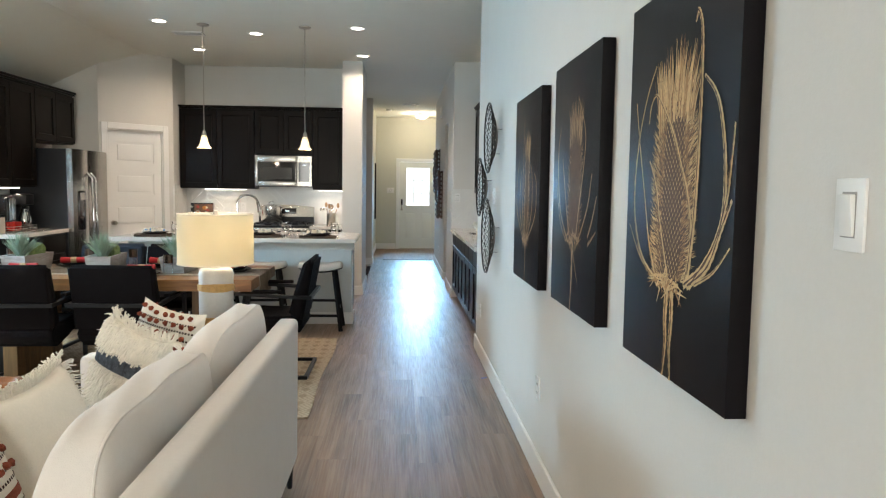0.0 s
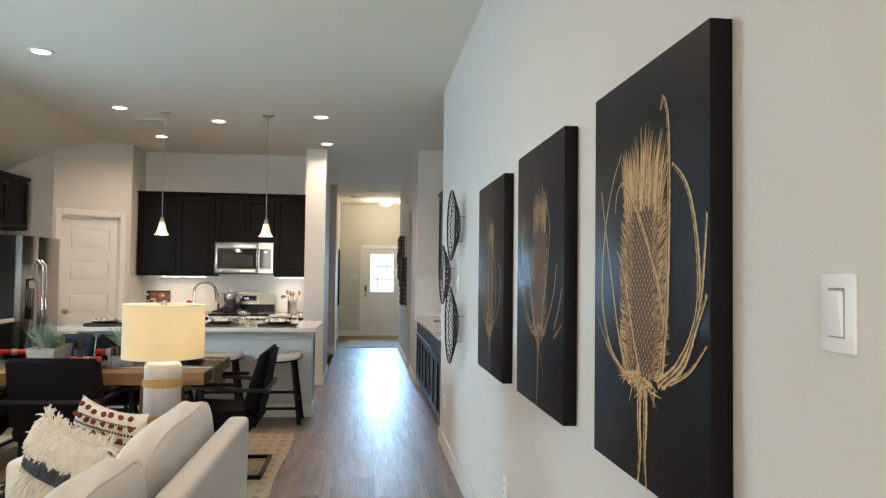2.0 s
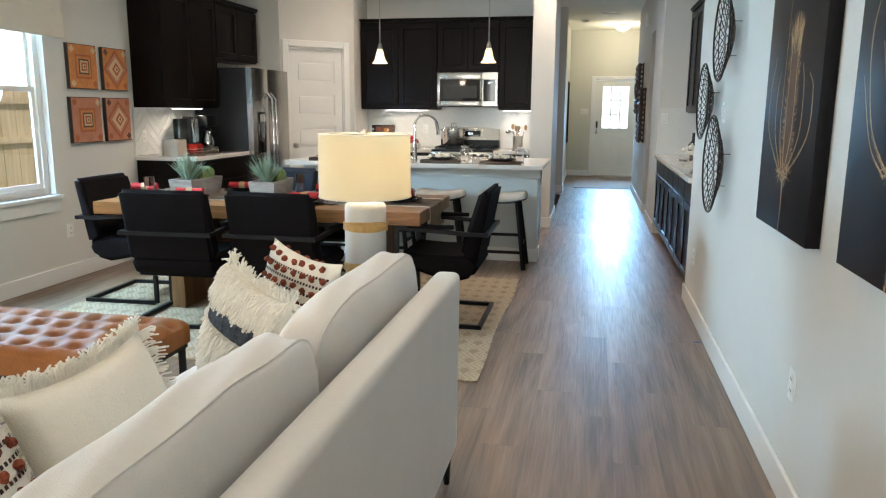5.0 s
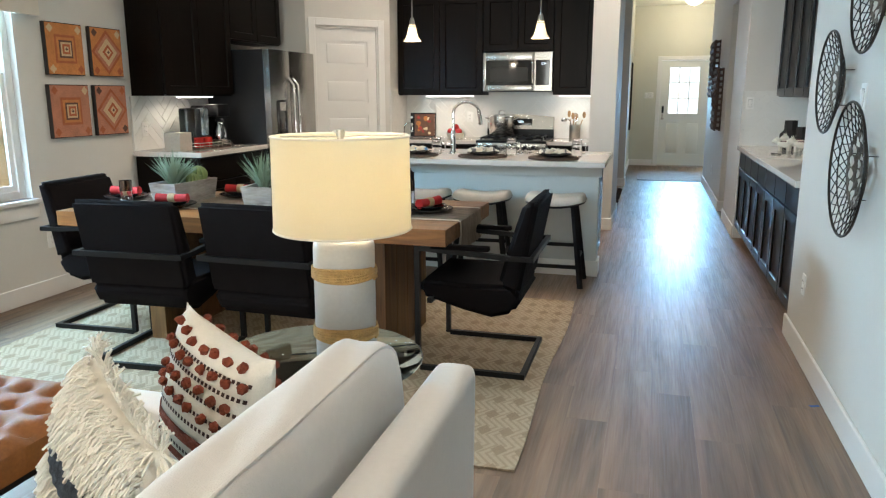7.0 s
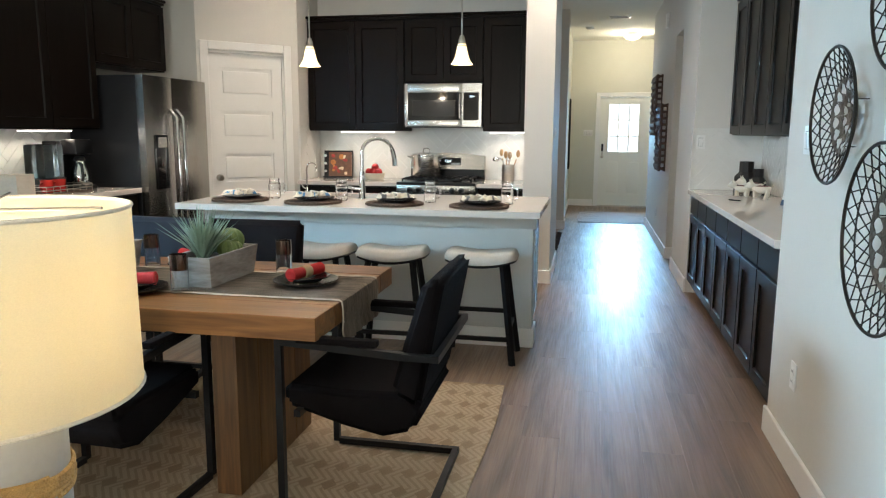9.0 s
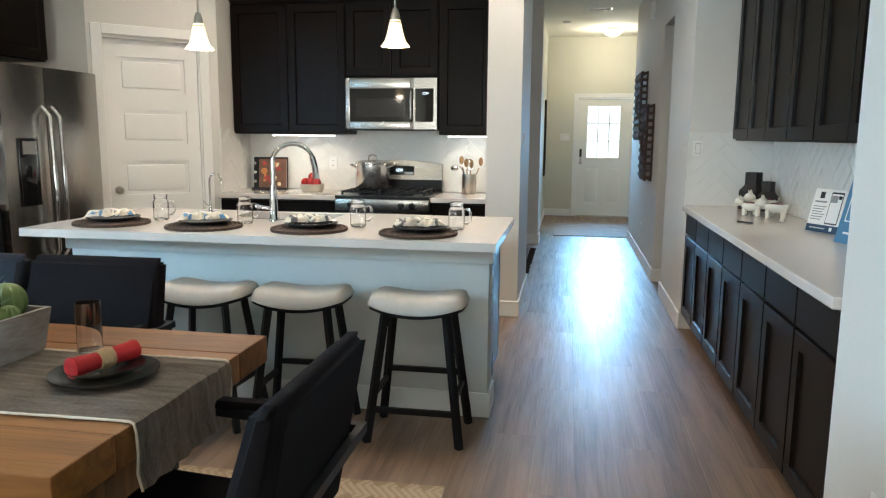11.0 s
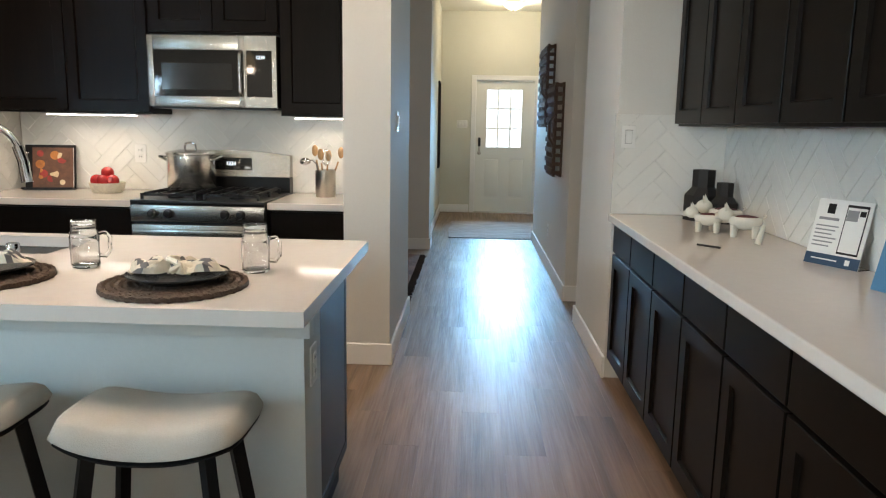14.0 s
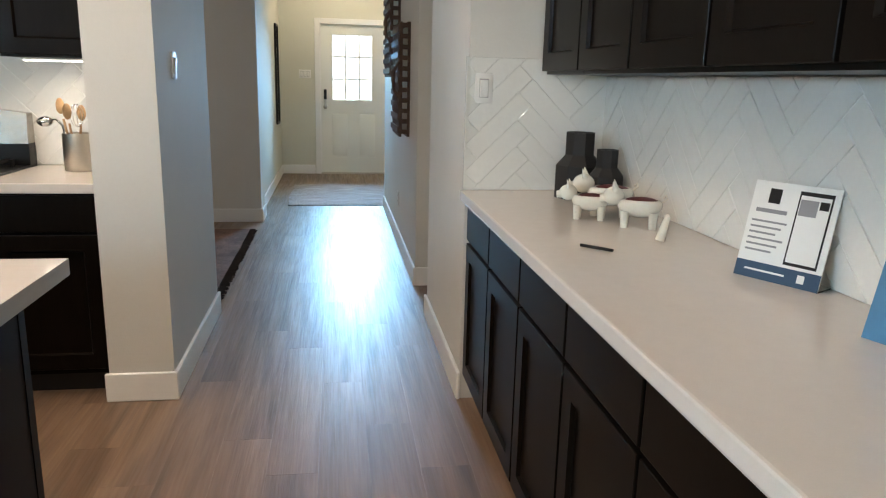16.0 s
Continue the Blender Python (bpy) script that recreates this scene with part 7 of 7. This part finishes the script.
car = part("carafe", lathe(bmesh.new(), [(0.0, 0.032), (0.062, 0.032), (0.068, 0.05), (0.064, 0.13), (0.04, 0.19), (0.036, 0.215), (0.0, 0.22)], (0.075, 0.01, 0), 28), M_CHROME, cm)
part("carafe_lid", lathe(bmesh.new(), [(0.037, 0.214), (0.04, 0.225), (0.03, 0.245), (0.0, 0.248)], (0.075, 0.01, 0), 20), M_BLACK, car)
part("carafe_handle", pipe(bmesh.new(), [(0.10, -0.03, 0.2), (0.14, -0.05, 0.19), (0.145, -0.05, 0.1), (0.12, -0.03, 0.07)], 0.009, 8), M_BLACK, car)
part("water_tank", boxes((-0.11, 0.06, -0.33, -0.13, 0.10, 0.34), bevel=0.02), glass_mat("smoked_plastic", (0.45, 0.52, 0.58), 0.05), cm)
part("tank_base", boxes((-0.12, 0.07, -0.34, -0.125, 0.0, 0.10), bevel=0.01), M_BLACK, cm)

# buffet things
M_VASE = mat("matte_black_clay", (0.010, 0.008, 0.0075), 0.6, vary=0.2, scale=12)
for x, y, r, h, lab in ((1.62, 10.05, 0.092, 0.25, "tall faceted matte black vase"), (1.69, 9.94, 0.068, 0.195, "short faceted matte black vase")):
    bm = lathe(bmesh.new(), [(0.0, 0), (r, 0), (r, h * 0.5), (r * 0.62, h * 0.66), (r * 0.62, h), (r * 0.52, h), (r * 0.52, h * 0.7), (0, h * 0.6)], (x, y, CZ), 8)
    single("vase", bm, M_VASE, lab + " on the buffet", "vase", smooth=10)
M_PIG = mat("white_ceramic", (0.70, 0.66, 0.57), 0.22, vary=0.04, scale=10)
M_PIGRED = mat("dark_red_filling", (0.09, 0.012, 0.012), 0.6, vary=0.3, scale=40)


def pig_dish(x, y, a, s):
    bm = bmesh.new()
    E = lambda c, r, sc: bmesh.ops.create_uvsphere(bm, u_segments=20, v_segments=12, radius=r, matrix=Matrix.Translation(c) @ Matrix.Diagonal((*sc, 1)))
    for v in E((0, 0, 0.075), 0.05, (1.45, 0.95, 0.85))["verts"]:
        if v.co.z > 0.092:
            v.co.z = 0.092 - 0.02 * max(0, 1 - (v.co.x / 0.06) ** 2 - (v.co.y / 0.04) ** 2)
    E((-0.085, 0, 0.098), 0.032, (1.1, 0.9, 0.95))
    rod(bm, (-0.10, 0, 0.092), (-0.128, 0, 0.088), 0.016, 0.014, 14)
    for sy in (-1, 1):
        rod(bm, (-0.08, sy * 0.018, 0.118), (-0.088, sy * 0.03, 0.148), 0.011, 0.001, 8)
        for lx in (-0.045, 0.045):
            rod(bm, (lx, sy * 0.024, 0.0), (lx, sy * 0.024, 0.055), 0.012, 0.016, 10)
    pipe(bm, [(0.07, 0, 0.085), (0.085, 0, 0.098), (0.08, 0.01, 0.108), (0.074, 0, 0.10)], 0.004, 6)
    for v in bm.verts:
        v.co *= s
    p = thing("pig_dish", (x, y, CZ), "white ceramic pig-shaped dish with a dark red filling", "dish", "pig dishes", a)
    part("dish", bm, M_PIG, p)
    bm = bmesh.new()
    bmesh.ops.create_uvsphere(bm, u_segments=18, v_segments=8, radius=0.04, matrix=Matrix.Translation((0.005, 0, 0.086)) @ Matrix.Diagonal((1.35, 0.9, 0.35, 1)))
    for v in bm.verts:
        v.co *= s
    part("filling", bm, M_PIGRED, p)
    return p


pig_dish(1.60, 9.66, -25, 1.05)
pig_dish(1.51, 9.60, -25, 0.85)
pig_dish(1.62, 9.46, -25, 0.95)
single("salt_shaker", turn(lathe(bmesh.new(), [(0.0, 0), (0.014, 0), (0.012, 0.03), (0.008, 0.075), (0.0, 0.08)], seg=14), pose(1.60, 9.26, CZ + 0.002, 0, 14)), M_PIG, "small white ceramic shaker on the buffet", "shaker")
bm = bmesh.new()
rod(bm, (1.345, 9.20, CZ + 0.005), (1.41, 9.13, CZ + 0.005), 0.0045, seg=8)
single("pen", bm, M_BLACK, "dark pen lying on the buffet", "pen")
M_INK = mat("sign_navy", (0.018, 0.055, 0.11), 0.4)
M_SIGNBLUE = mat("sign_blue", (0.07, 0.21, 0.36), 0.35, vary=0.05)
M_GREYINK = mat("grey_print", (0.25, 0.25, 0.26), 0.5)


def counter_sign(m, w, h, blue):
    s = thing("counter_sign", (0, 0, 0), "blue printed counter sign" if blue else "white acrylic counter sign with printed bars and a navy foot", "sign")
    s.matrix_basis = m
    T1 = pose(0, 0, 0, -14)

    def layer(name, x0, x1, z0, z1, mm, y=0.0):
        part(name, turn(boxes((x0, x1, -0.0015 - y, -0.0005 - y, z0, z1)), T1), mm, s)
    part("board", turn(boxes((-w / 2, w / 2, -0.0005, 0.003, 0, h)), T1), M_SIGNBLUE if blue else M_PLASTIC, s)
    part("foot", boxes((-w / 2, w / 2, 0.0, 0.07, 0.0, 0.003)), M_GLASS, s)
    if blue:
        for a, b, c, d in ((-w * 0.4, w * 0.4, h * 0.86, h * 0.88), (-w * 0.4, w * 0.4, h * 0.34, h * 0.36), (-w * 0.4, -w * 0.38, h * 0.36, h * 0.86), (w * 0.38, w * 0.4, h * 0.36, h * 0.86),
                           (-w * 0.3, w * 0.25, h * 0.68, h * 0.78), (-w * 0.3, w * 0.28, h * 0.52, h * 0.62), (-w * 0.3, w * 0.2, h * 0.42, h * 0.46), (-w * 0.35, w * 0.2, h * 0.15, h * 0.18)):
            layer("print", a, b, c, d, M_PLASTIC)
    else:
        layer("print", -w / 2, w / 2, 0, h * 0.17, M_INK)
        layer("print", w * 0.05, w * 0.43, h * 0.20, h * 0.94, M_BLACK)
        layer("print", w * 0.07, w * 0.41, h * 0.23, h * 0.90, M_PLASTIC, 0.001)
        layer("print", w * 0.08, w * 0.28, h * 0.70, h * 0.86, M_GREYINK, 0.002)
        layer("print", w * 0.30, w * 0.40, h * 0.78, h * 0.86, M_BLACK, 0.002)
        layer("print", -w * 0.30, -w * 0.16, h * 0.78, h * 0.93, M_BLACK)
        layer("print", -w * 0.42, -w * 0.05, h * 0.68, h * 0.72, M_GREYINK)
        for k in range(6):
            layer("print", -w * 0.44, -w * (0.02 + 0.05 * (k % 3)), h * (0.58 - 0.06 * k), h * (0.60 - 0.06 * k), M_GREYINK)
        layer("print", -w * 0.38, w * 0.1, h * 0.08, h * 0.10, M_PLASTIC, 0.001)
        layer("print", w * 0.25, w * 0.33, h * 0.05, h * 0.13, M_PLASTIC, 0.001)
    return s


counter_sign(pose(1.672, 8.82, CZ, 0, 0, -62), 0.20, 0.228, False)
counter_sign(pose(1.665, 8.33, CZ, 0, 0, -72), 0.29, 0.30, True)

single("tape_mark", turn(boxes((-0.022, 0.022, -0.009, 0.009, 0.0, 0.001)), pose(1.165, 6.06, 0.0006, 0, 0, 20)), mat("blue_tape", (0.03, 0.12, 0.42), 0.7, vary=0.1), "small strip of blue masking tape on the floor", "tape")

# ---- floor planks ----
PW, PL = 0.18, 1.22
plank_mesh = {}


def plank_data(w, l):
    key = (round(w, 3), round(l, 3))
    if key not in plank_mesh:
        b = boxes((0.0002, w - 0.0002, 0.0002, l - 0.0002, -0.010, 0.0))
        plank_mesh[key] = mesh_of("plank", b, M_FLOOR, 0)
    return plank_mesh[key]


rest = bmesh.new()
rnd = random.Random(11)
col = 0
x = -3.70
while x < 3.0:
    w = min(PW, 3.0 - x)
    y = -4.05 - (col * 0.41 + rnd.uniform(0, 0.3)) % PL
    while y < 17.9:
        y0, y1 = max(y, -4.05), min(y + PL, 17.9)
        near = (x > -0.75 and x < 1.2 and -0.2 < y < 15.4) or (-3.8 < x < -0.7 and 4.6 < y < 10.4)
        if y1 - y0 > 0.02:
            if near and not (x > 1.19):
                o = new("plank", plank_data(w, y1 - y0))
                o.parent, o.location = floor, (x, y0, 0)
            else:
                box(rest, x + 0.0006, x + w - 0.0006, y0 + 0.0006, y1 - 0.0006, -0.010, 0.0)
        y += PL
    x += PW
    col += 1
far_planks = part("far_planks", rest, M_FLOOR, floor, smooth=0)
far_planks["kind"] = "stuff"
